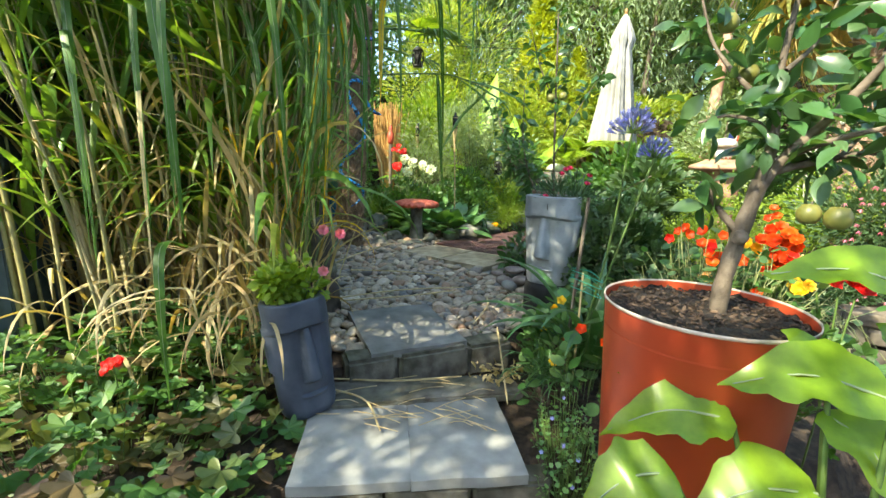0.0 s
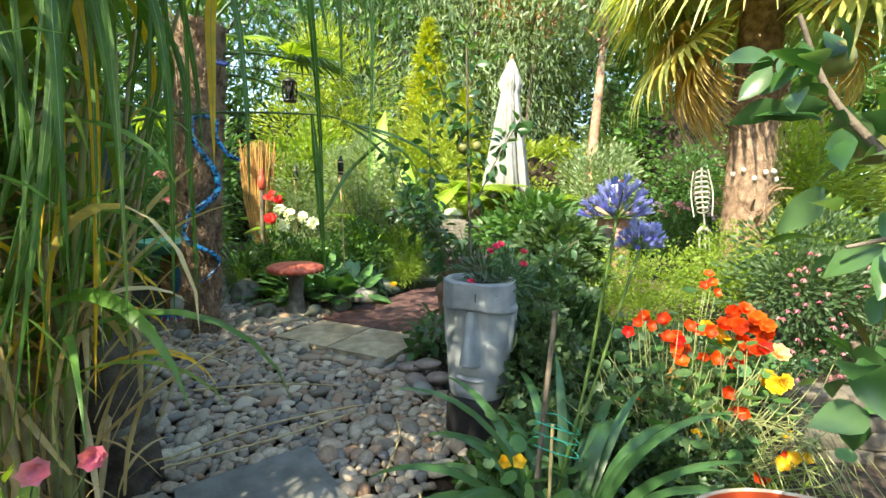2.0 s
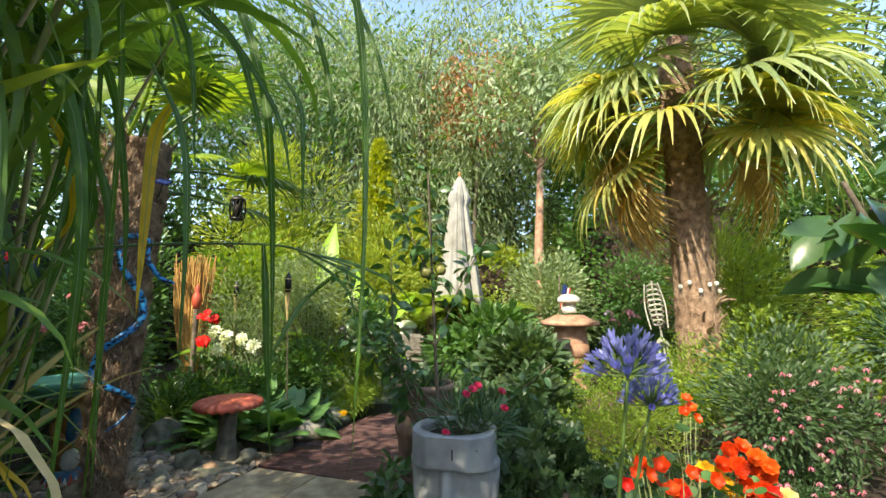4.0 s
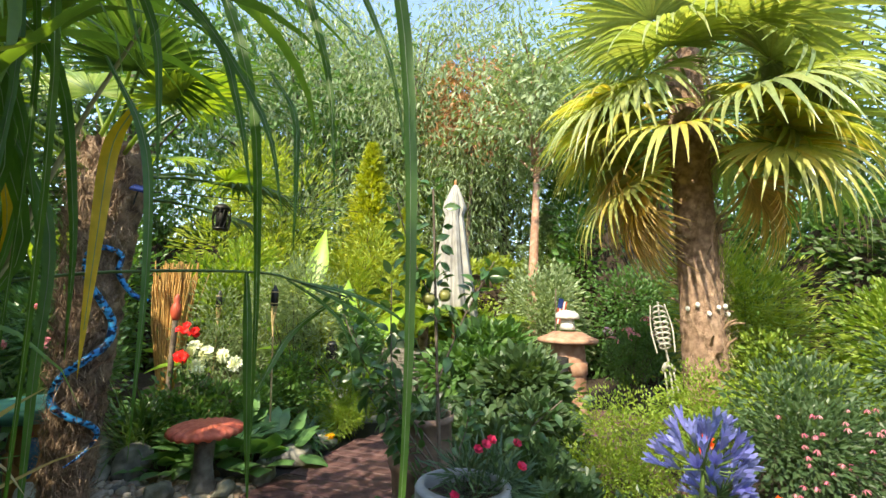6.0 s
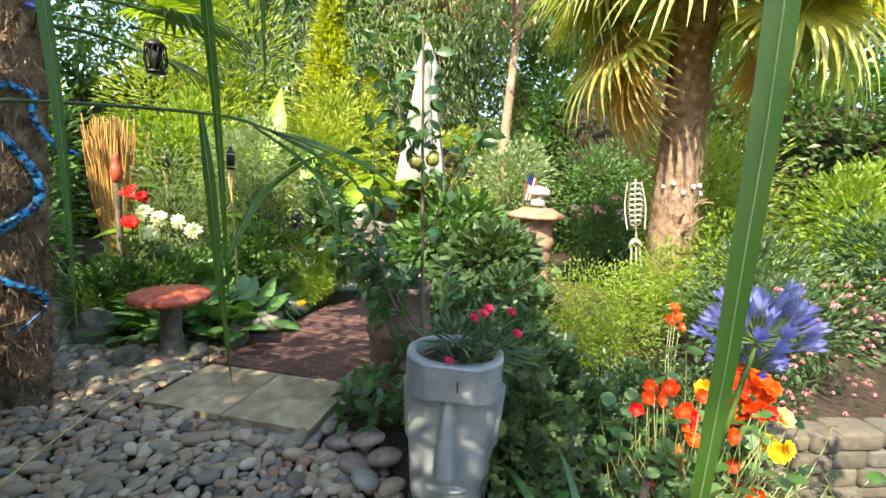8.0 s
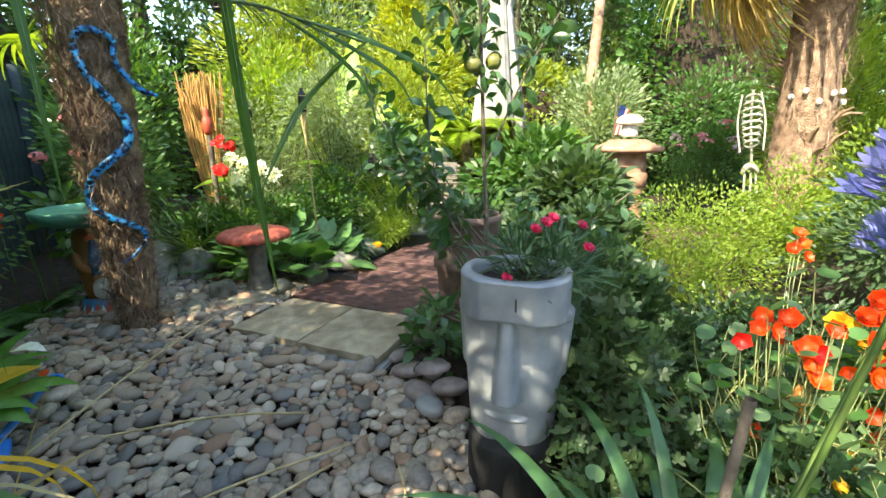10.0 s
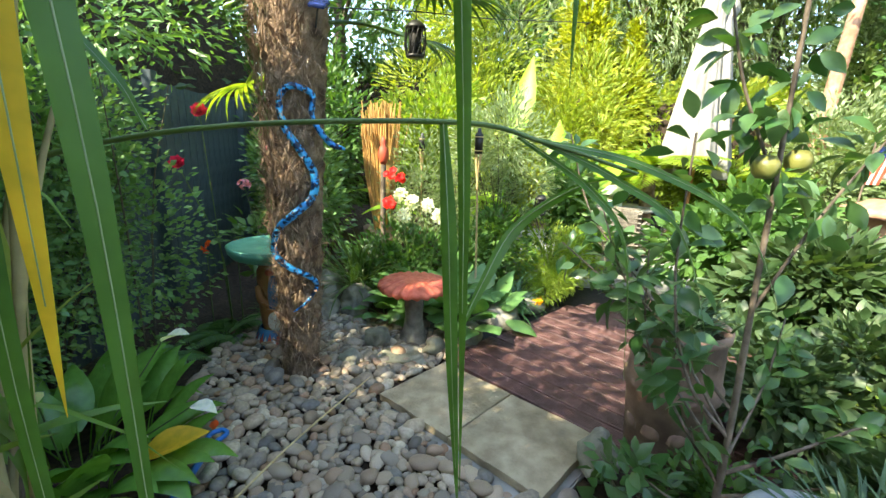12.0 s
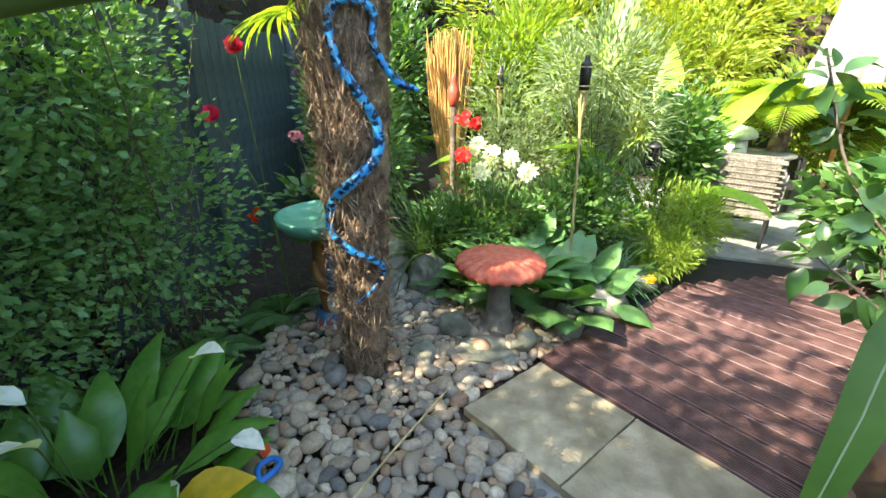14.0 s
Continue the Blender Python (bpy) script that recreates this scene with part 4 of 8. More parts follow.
# ---- trees and shrubs ----
def tree(label, x, y, h, r, mat, n, size, crown_low=0.15, hang=0.0, trunk_r=0.16, seed=0, bark=None, slim=0.3):
    t = thing("tree", label, "tree", (x, y, -0.05))
    k = 12
    zz = np.linspace(0, h * 0.92, k)
    line = np.column_stack([0.25 * np.sin(zz * 0.5 + seed) * zz / h, 0.25 * np.cos(zz * 0.4 + seed) * zz / h, zz])
    part("trunk", tube(line, np.linspace(trunk_r, trunk_r * 0.15, k), 9), bark or M_BARK, t)
    limbs, P, D = [], [], []
    for i in range(16):
        f = crown_low + (0.95 - crown_low) * i / 16
        b = line[0] + (line[-1] - line[0]) * f
        a = i * 2.4 + seed
        L = r * (1.0 - 0.55 * abs(f - 0.45)) * rng.uniform(0.75, 1.1)
        tip = b + np.array([math.cos(a) * L, math.sin(a) * L, L * 0.55])
        limbs.append(tube(smooth_line([b, (b + tip) / 2 + [0, 0, 0.12 * L], tip], 6), np.linspace(trunk_r * 0.4 * (1 - f * 0.6), 0.012, 6), 5))
        for j in range(5):
            c = b + (tip - b) * rng.uniform(0.35, 1.05) + rng.normal(0, r * 0.14, 3)
            m = n // 80
            q = rng.normal(0, 1, (m, 3)) * np.array([slim, slim, slim * 0.85]) * r * rng.uniform(0.5, 0.9)
            P.append(c + q)
            D.append(unit(rng.normal(0, 0.6, (m, 3)) + unit(q) * 0.6 + np.array([0, 0, -hang])))
    part("limb_framework", join(limbs), bark or M_BARK, t, kind="stuff")
    P, D = np.concatenate(P), np.concatenate(D)
    part("crown", scatter(leaf_small(1.0, 0.42 if hang < 0.9 else 0.22), P, D, rng.uniform(0.6, 1.2, len(P)) * size, 1.2), mat, t, kind="stuff", smooth=False)
    return t


def shrub(name, label, c, rad, n, L, w, mat, detailed=False, stems=10, low=-0.4, lumps=14, category="shrub", shape=None):
    z0 = float(ground_z(np.array(c[0]), np.array(c[1])))
    s = thing(name, label, category, (c[0], c[1], z0))
    cc = np.array([0, 0, c[2] - z0])
    P, D = blob_points(n, cc, rad, 0.3, lumps, low)
    keep = P[:, 2] > 0.02
    P, D = P[keep], D[keep]
    ls = []
    for i in range(stems):
        q = P[int(rng.integers(len(P)))] * 0.9
        ls.append(tube(smooth_line([(q[0] * 0.12, q[1] * 0.12, 0), (q[0] * 0.45, q[1] * 0.45, q[2] * 0.6), q], 6), np.linspace(0.009, 0.003, 6), 5))
    part("branchwork", join(ls), M_TWIG, s, kind="stuff")
    part("foliage", scatter(shape or (leaf_shape(L, w, 4, 0.2) if detailed else leaf_small(L, w)), P, D, rng.uniform(0.65, 1.25, len(P)), 0.9), mat, s, kind="stuff", smooth=detailed)
    return s


def lobed_leaf(r, lobes=5):
    k = max(lobes * 6, 14)
    a = np.linspace(-2.7, 2.7, k)
    rr = r * (0.78 + 0.22 * np.cos(a * lobes / 0.9))
    ring = np.column_stack([np.sin(a) * rr, np.cos(a) * rr + r * 0.6, 0.10 * r * np.cos(a * lobes)])
    V = np.vstack([[0, 0.25 * r, -0.06 * r], ring])
    F = np.array([[0, i + 1, i + 2] for i in range(k - 1)])
    return V, F


def welded(me):
    """Petals that meet at the heart of the flower become one piece."""
    bm = bmesh.new()
    bm.from_mesh(me)
    bmesh.ops.remove_doubles(bm, verts=bm.verts[:], dist=2e-4)
    bm.to_mesh(me)
    bm.free()
    return me


def bloom(parent, name, mesh, at, up=(0, 0, 1), s=1.0):
    q = Vector(up).to_track_quat("Z", "Y").to_matrix().to_4x4()
    return part(name, mesh, None, parent, m=Matrix.Translation(at) @ q @ Euler((0, 0, rng.uniform(0, 6.28))).to_matrix().to_4x4() @ Matrix.Diagonal((s, s, s, 1)))


T1 = "tall grey-green tree with hanging feathery foliage"
tree(T1, 2.6, 15.0, 12.0, 3.6, M_GREY, 24000, 0.25, 0.1, 1.2, 0.22, 1)
tree(T1, -1.6, 16.0, 12.5, 3.8, M_GREY, 24000, 0.25, 0.1, 1.2, 0.22, 2)
tree(T1, 6.4, 16.5, 12.0, 3.8, M_GREY, 24000, 0.25, 0.12, 1.0, 0.22, 3)
T2 = "broad green tree behind the garden"
tree(T2, 0.3, 18.5, 12.0, 4.2, M_MID, 18000, 0.3, 0.08, 0.2, 0.25, 4)
tree(T2, 4.6, 19.5, 10.5, 4.2, M_LIME, 18000, 0.3, 0.08, 0.2, 0.25, 5)
tree(T2, -5.5, 14.0, 11.0, 4.0, M_MID, 12000, 0.28, 0.08, 0.3, 0.25, 6)
tree(T2, 10.5, 15.0, 11.5, 4.5, M_MID, 22000, 0.28, 0.08, 0.3, 0.25, 7)
tree(T2, 14.5, 10.0, 9.0, 4.0, M_DARKLEAF, 9000, 0.3, 0.06, 0.2, 0.25, 8)
tree(T2, -9.5, 9.0, 9.5, 4.0, M_DARKLEAF, 9000, 0.3, 0.06, 0.2, 0.25, 9)
tree(T2, -8.0, 3.0, 7.5, 3.0, M_DARKLEAF, 9000, 0.26, 0.06, 0.2, 0.22, 10)
tree("slender tree with rusty dry leaves in its top", 4.0, 13.6, 9.6, 1.5, M_RUSTLEAF, 2400, 0.22, 0.72, 0.8, 0.12, 11)
tree("slender bare-trunked tree with light bark", 4.75, 10.55, 8.5, 1.7, M_GREY, 5000, 0.2, 0.6, 0.8, 0.16, 12, M_PILLAR)
# The next three trees stand out of view, added only to cast shade.
tree("unseen leafy tree added for its shade", -2.8, 0.95, 6.0, 1.3, M_DARKLEAF, 4200, 0.15, 0.6, 0.3, 0.12, 13)
tree("small unseen tree added for its shade", -1.25, 0.05, 5.8, 1.15, M_DARKLEAF, 2200, 0.14, 0.62, 0.3, 0.10, 17)
tree("unseen leafy tree added for its shade", -1.9, -2.2, 5.6, 1.6, M_DARKLEAF, 4600, 0.15, 0.55, 0.2, 0.13, 14)
tree(T2, 1.0, -9.0, 8.0, 3.5, M_DARKLEAF, 7000, 0.3, 0.05, 0.2, 0.2, 15)
tree(T2, 7.0, -6.0, 8.0, 3.5, M_DARKLEAF, 7000, 0.3, 0.05, 0.2, 0.2, 16)


def conifer(label, x, y, h, r, mat, n=9000, size=0.16):
    t = thing("conifer", label, "tree", (x, y, -0.05))
    part("trunk", tube([(0, 0, 0), (0, 0, h * 0.5), (0, 0, h * 0.95)], [0.09, 0.06, 0.01], 7), M_BARK, t)
    f = rng.uniform(0.03, 1, n) ** 0.8
    a = rng.uniform(0, 6.283, n)
    tier = 0.75 + 0.25 * np.sin(f * 42 + np.sin(a * 3) * 2)
    rr = r * (1 - f) ** 0.75 * tier * rng.uniform(0.3, 1.12, n) * (1 + 0.25 * np.sin(a * 5 + f * 9))
    P = np.column_stack([np.cos(a) * rr, np.sin(a) * rr, f * h])
    D = np.column_stack([np.cos(a), np.sin(a), np.full(n, 0.35)]) + rng.normal(0, 0.4, (n, 3))
    part("crown", scatter(leaf_small(1.0, 0.4), P, D, rng.uniform(0.6, 1.2, n) * size, 0.8), mat, t, kind="stuff", smooth=False)


conifer("golden yellow conifer lit by the sun", 0.95, 12.0, 5.7, 1.3, M_GOLD)
conifer("small golden yellow conifer in the sun", 1.95, 12.3, 4.1, 0.9, M_GOLD, 5000)
conifer("soft grey-green conifer behind the palm", 5.6, 11.5, 4.2, 1.6, M_GREY, 7000)


def hedge(label, x, y, sx, sy, sz, n, mat, L=0.10):
    h = thing("hedge", label, "hedge", (x, y, -0.1))
    q = rng.uniform(-1, 1, (n, 3))
    face = rng.integers(0, 3, n)
    q[np.arange(n), face] = np.sign(q[np.arange(n), face]) * rng.uniform(0.7, 1.0, n)
    P = q * np.array([sx / 2, sy / 2, sz / 2]) + [0, 0, sz / 2]
    P += 0.12 * np.sin(P[:, [1, 2, 0]] * 4.7)
    part("foliage", scatter(leaf_small(L, L * 0.55), P, unit(q + rng.normal(0, 0.5, (n, 3))), rng.uniform(0.7, 1.4, n), 1.0), mat, h, kind="stuff", smooth=False)
    # A solid soil-dark lump paints the shade inside the hedge.
    part("dense_core", rock_bm(sx * 0.86, sy * 0.8, sz * 0.95, 0.1, 3, x), M_SOIL, h, "dark solid core standing in for inner shade", m=pose(0, 0, sz * 0.42))


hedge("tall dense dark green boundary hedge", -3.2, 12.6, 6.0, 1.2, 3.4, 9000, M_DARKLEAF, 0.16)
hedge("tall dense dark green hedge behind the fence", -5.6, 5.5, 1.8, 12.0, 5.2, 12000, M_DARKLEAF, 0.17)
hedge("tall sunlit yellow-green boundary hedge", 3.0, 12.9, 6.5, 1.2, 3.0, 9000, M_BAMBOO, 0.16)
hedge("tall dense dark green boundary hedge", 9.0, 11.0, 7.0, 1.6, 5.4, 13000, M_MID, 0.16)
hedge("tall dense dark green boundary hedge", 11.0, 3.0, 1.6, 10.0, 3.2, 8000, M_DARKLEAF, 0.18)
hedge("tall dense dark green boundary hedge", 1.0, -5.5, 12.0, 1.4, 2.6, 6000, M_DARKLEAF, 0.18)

# bamboo and bananas behind the palm
shrub("bamboo", "tall thicket of bright yellow-green bamboo", (-1.3, 10.2, 2.6), (1.5, 1.0, 2.7), 9000, 0.17, 0.03, M_BAMBOO, stems=40)
shrub("bamboo", "tall thicket of bright yellow-green bamboo", (0.9, 10.6, 1.9), (1.2, 0.9, 2.0), 5500, 0.17, 0.03, M_BAMBOO, stems=30)
shrub("bamboo", "arching light green bamboo beside the palm", (6.3, 6.5, 1.35), (1.5, 1.0, 1.5), 7500, 0.15, 0.026, M_BAMBOO, stems=30)
shrub("shrub", "loose mid green shrub along the fence", (-3.3, 8.2, 1.3), (1.3, 1.0, 1.7), 7000, 0.11, 0.05, M_MID)
shrub("shrub", "dark leafy shrub in the shade", (-2.6, 6.9, 0.8), (0.7, 0.6, 1.1), 4000, 0.09, 0.045, M_SHRUB)


def big_leaf_plant(label, x, y, z, specs, mat, category="plant", name="banana_plant"):
    t = thing(name, label, category, (x, y, z))
    for (az, el, L, w, pet, bend) in specs:
        k = 12
        C, S = arch(np.zeros((1, 3)), np.array([az]), np.array([radians(el)]), np.array([pet + L]), np.array([radians(bend)]), 16, 1.8)
        stalk = tube(C[0][:9], np.linspace(0.018, 0.008, 9), 6)
        cut = max(2, int(16 * pet / (pet + L)))
        Q = smooth_line(C[0][cut - 1:], k)[None]
        s = np.linspace(0, 1, k)
        W = (w / 2 * np.sin(np.pi * np.clip(s, 0.03, 0.985) ** 0.75))[None]
        part("leaf", join([strips(Q, W, S, 0.35), stalk]), mat, t)
    return t


big_leaf_plant("banana plant with bright upright paddle leaves", -0.32, 8.6, 0, [(1.2, 80, 1.2, 0.42, 1.9, 20), (3.4, 65, 1.1, 0.4, 1.3, 80), (0.2, 62, 1.1, 0.4, 1.2, 90), (4.6, 60, 1.0, 0.38, 1.0, 95), (2.4, 70, 1.2, 0.4, 1.3, 70)], M_BANANA)
big_leaf_plant("banana plant with broad sunlit leaves", 0.5, 7.6, 0, [(0.6, 72, 1.0, 0.36, 1.1, 55), (2.6, 62, 0.9, 0.34, 0.9, 80), (5.2, 58, 0.9, 0.34, 0.8, 90), (3.7, 66, 0.9, 0.34, 0.9, 80), (1.6, 80, 0.9, 0.32, 1.2, 30)], M_BANANA)
big_leaf_plant("banana plant with broad sunlit leaves", -1.0, 8.1, 0, [(3.1, 55, 1.0, 0.32, 0.9, 75), (4.0, 60, 0.9, 0.32, 0.8, 90), (5.4, 55, 0.8, 0.3, 0.9, 95)], M_BANANA)


def fern(label, x, y, z, n, L, mat, el=(35, 70), name="tree_fern", trunk=0.0):
    t = thing(name, label, "fern", (x, y, z))
    if trunk:
        part("trunk", shaggy_trunk(trunk, 0.1, 0.09, (0, 0), 16, 0.15), M_TRUNKDARK, t)
    az = np.arange(n) * 2.399 + rng.normal(0, 0.2, n)
    C, S = arch(np.tile([0, 0, trunk], (n, 1)), az, np.radians(rng.uniform(el[0], el[1], n)), rng.uniform(0.75, 1.1, n) * L, np.radians(rng.uniform(60, 110, n)), 14, 1.3)
    for i in range(n):
        P, D, Sz = [], [], []
        for f in np.linspace(0.15, 0.99, 26):
            q = f * 13
            a = min(int(q), 12)
            p = C[i][a] + (C[i][a + 1] - C[i][a]) * (q - a)
            tan = unit(C[i][a + 1] - C[i][a])
            for sgn in (-1, 1):
                P.append(p), D.append(S[i] * sgn + tan * 0.45 - np.array([0, 0, 0.15])), Sz.append(L * 0.28 * math.sin(math.pi * min(0.97, f) ** 0.7))
        g = scatter(leaf_small(1.0, 0.2), np.array(P), np.array(D), np.array(Sz), 0.1)
        part("frond", join([g, tube(C[i], np.linspace(0.007, 0.002, 14), 4)]), mat, t)
    return t


fern("tree fern with bright feathery arching fronds", 1.85, 8.9, 0, 16, 1.3, M_LIME, (15, 60), "tree_fern", 1.2)
fern("tree fern with bright feathery arching fronds", 3.2, 9.6, 0, 14, 1.3, M_LIME, (15, 60), "tree_fern", 1.0)
fern("low green fern under the shrub", -2.15, 4.85, -0.05, 12, 0.45, M_MID, (25, 60), "fern")
fern("low green fern under the shrub", -2.3, 4.3, -0.05, 10, 0.4, M_SHRUB, (25, 60), "fern")

# shrub wall at the fence with roses
shrub("shrub", "large dense small-leaved green shrub in front of the fence", (-2.6, 3.85, 0.95), (0.72, 1.05, 1.35), 12000, 0.05, 0.036, M_SHRUB, stems=26, low=-0.8, lumps=26)
shrub("shrub", "large dense small-leaved green shrub in front of the fence", (-2.5, 3.2, 0.85), (0.6, 0.9, 1.5), 7000, 0.05, 0.034, M_SHRUB, stems=16, low=-0.8, lumps=18)
shrub("shrub", "overhanging leafy branch of a tall shrub", (-2.35, 4.3, 2.25), (0.8, 1.3, 0.5), 900, 0.085, 0.03, M_SHRUB, stems=4, low=-0.3)
rose = thing("rose_bush", "climbing rose with red and pink blooms by the fence", "rose", (-2.2, 5.0, -0.05))
rose_m = welded(mesh_of("rose_bloom", petals(7, 0.048, 0.05, 0.8, 3), M_PINK))
part("stem_tangle", join([tube(smooth_line([(0, 0, 0), (-0.1, 0.05, 0.7), (-0.1 + dx, dy, dz)], 8), np.linspace(0.006, 0.003, 8), 5) for dx, dy, dz in ((0.0, -0.3, 1.40), (0.02, -0.06, 1.76), (-0.3, 0.1, 1.2))]), M_STALK, rose, kind="stuff")
for p, s in (((-0.07, -0.33, 1.41), 1.15), ((-0.07, -0.07, 1.78), 1.25), ((-0.12, -0.03, 1.77), 1.0), ((0.05, -1.0, 1.9), 0.7)):
    bloom(rose, "bloom", rose_m, p, (0.5, -0.7, 0.5), s)


def flower_head(n, r, mesh, parent, at, squash=0.7):
    for i in range(n):
        d = unit(rng.normal(size=3) + [0, -0.4, 0.6])
        bloom(parent, "floret", mesh, tuple(np.array(at) + d * r * np.array([1, 1, squash])), tuple(d))


small_rose = welded(mesh_of("floret", petals(5, 0.020, 0.018, 0.4), M_ROSE))
hyd = thing("hydrangea", "hydrangea with pale pink flower heads behind the palm", "hydrangea", (-2.1, 5.6, -0.05))
part("foliage", scatter(leaf_shape(0.12, 0.075, 4, 0.25), *blob_points(240, (0, 0, 0.55), (0.5, 0.4, 0.5), 0.4, 9), np.ones(240), 0.6), M_MID, hyd, kind="stuff")
part("stem_tangle", join([tube([(0, 0, 0), (dx * 0.6, dy * 0.5, dz * 0.6), (dx, dy, dz)], [0.006, 0.005, 0.004], 5) for dx, dy, dz in ((-0.47, 0.17, 1.13), (0.05, -0.11, 1.17), (-0.28, 0.34, 1.45))]), M_STALK, hyd, kind="stuff")
for a in ((-0.47, 0.17, 1.15), (0.05, -0.11, 1.19), (-0.28, 0.34, 1.47)):
    flower_head(22, 0.06, small_rose, hyd, a)


# ---- left bed plants ----
def rosette(name, label, x, y, z, n, L, w, mat, category, spread=0.12, el=(20, 75), pet=0.15, bend=(30, 90)):
    t = thing(name, label, category, (x, y, z))
    a = rng.uniform(0, 6.283, n)
    P = np.column_stack([np.cos(a), np.sin(a), np.zeros(n)]) * (spread * np.sqrt(rng.uniform(0, 1, n)))[:, None]
    for i in range(n):
        l = L * rng.uniform(0.75, 1.15)
        C, S = arch(P[i:i + 1], a[i:i + 1] + rng.normal(0, 0.4, 1), np.radians(rng.uniform(el[0], el[1], 1)), np.array([pet * rng.uniform(0.7, 1.3) + l]), np.radians(rng.uniform(bend[0], bend[1], 1)), 14, 1.8)
        cut = max(1, int(13 * pet / (pet + L)))
        Q = smooth_line(C[0][cut:], 9)[None]
        s = np.linspace(0, 1, 9)
        W = (w / 2 * np.sin(np.pi * np.clip(s, 0.02, 0.985) ** 0.72))[None]
        W = W * (1 + 0.04 * np.sin(s * 25 + i))
        part("leaf", join([strips(Q, W, S, 0.28), tube(C[0][:cut + 2], 0.004, 5)]), mat, t)
    return t


rosette("hosta", "hosta clump with broad ribbed green leaves beside the decking", -0.30, 5.62, 0.02, 44, 0.27, 0.23, M_HOSTA, "hosta", 0.26, (25, 78), 0.22, (30, 95))
rosette("hosta", "hosta clump with broad ribbed green leaves behind the toadstool", -0.66, 5.85, 0.05, 44, 0.27, 0.22, M_HOSTA, "hosta", 0.28, (30, 80), 0.24, (30, 95))
rosette("hosta", "hosta clump with broad ribbed green leaves", -1.08, 5.62, 0.0, 22, 0.2, 0.14, M_HOSTA, "hosta", 0.15, (15, 60), 0.12, (30, 95))
lily = rosette("peace_lily", "peace lily with glossy dark leaves and white spathes", -1.82, 3.34, -0.08, 66, 0.38, 0.165, M_LILY, "peace lily", 0.36, (45, 86), 0.20, (30, 110))
spathe = mesh_of("spathe", leaf_shape(0.15, 0.095, 6, 0.3, 0.5, 0.45), M_WHITEFL)
for p, d in (((0.32, 0.30, 0.66), (0.7, 0.1, 0.5)), ((0.10, -0.12, 0.55), (0.2, -0.4, 0.6)), ((0.36, 0.06, 0.30), (0.6, -0.5, 0.1)), ((0.46, 0.28, 0.33), (0.8, 0.0, 0.2)), ((-0.05, -0.05, 0.62), (-0.5, -0.3, 0.4))):
    q = Vector(d).to_track_quat("Y", "Z").to_matrix().to_4x4()
    part("spathe", spathe, None, lily, "white spathe", m=Matrix.Translation(p) @ q)
    part("flower_stalk", tube(smooth_line([(0, 0, 0), (p[0] * 0.6, p[1] * 0.6, p[2] * 0.6), p], 7), 0.004, 5), M_STALK, lily)
yl = thing("fallen_leaf", "large yellowing leaf over the pebbles", "leaf", (-1.40, 3.34, 0.10))
part("blade", leaf_shape(0.30, 0.20, 8, 0.15, 0.3, 0.45), M_YELLOWBLADE, yl, m=pose(0, 0, 0.05, 20, 0, -50))

# low ivy-leaved plants by the first step
def ground_cover(name, label, boxmin, boxmax, n, r, mat, category, lobes=5, tilt=0.5):
    c = (np.array(boxmin) + np.array(boxmax)) / 2
    t = thing(name, label, category, (c[0], c[1], boxmin[2]))
    P = rng.uniform(boxmin, boxmax, (n, 3)) - [c[0], c[1], boxmin[2]]
    P[:, 2] *= 0.4 + 0.6 * np.clip(1 - (P[:, 0] / (boxmax[0] - c[0])) ** 2, 0, 1)
    D = rng.normal(0, 1, (n, 3)) * [1, 1, 0.25] + [0.2, -0.5, 0.1]
    part("foliage", scatter(lobed_leaf(r, lobes), P, D, rng.uniform(0.6, 1.3, n), tilt), mat, t, kind="stuff", smooth=False)
    st = [tube(smooth_line([(p[0] * 0.7 + 0.02, p[1] * 0.7, -0.02), (p[0] * 0.85, p[1] * 0.9, p[2] * 0.5), p], 5), 0.002, 4) for p in P[: n // 2]]
    part("stalk_tangle", join(st), M_STALK, t, kind="stuff")
    return t


ground_cover("trailing_plant", "trailing lobed green and reddish leaves over the path edge", (-1.9, 0.35, -0.42), (-0.22, 1.55, 0.05), 800, 0.060, M_HEUCHERA, "ground cover")
ground_cover("geranium", "geranium with bright green lobed leaves and red flower", (-1.9, 0.9, -0.2), (-0.8, 1.9, 0.22), 420, 0.05, M_MID, "geranium")
ground_cover("trailing_plant", "trailing lobed leaves under the reeds", (-1.0, 1.5, -0.3), (-0.42, 1.95, 0.2), 240, 0.035, M_HEUCHERA, "ground cover")
redf = welded(mesh_of("bloom", petals(5, 0.03, 0.03, 0.3, 2), M_RED))
gr = thing("geranium_flower", "red geranium bloom on a thin stalk", "flower", (-0.93, 1.05, -0.3))
part("stalk", tube([(0, 0, 0), (0.02, 0, 0.2), (0, 0, 0.42)], 0.003, 5), M_STALK, gr)
for i in range(4):
    bloom(gr, "bloom", redf, (rng.normal(0, 0.02), rng.normal(0, 0.02), 0.42), (rng.normal(0, 0.3), -0.6, 0.6))

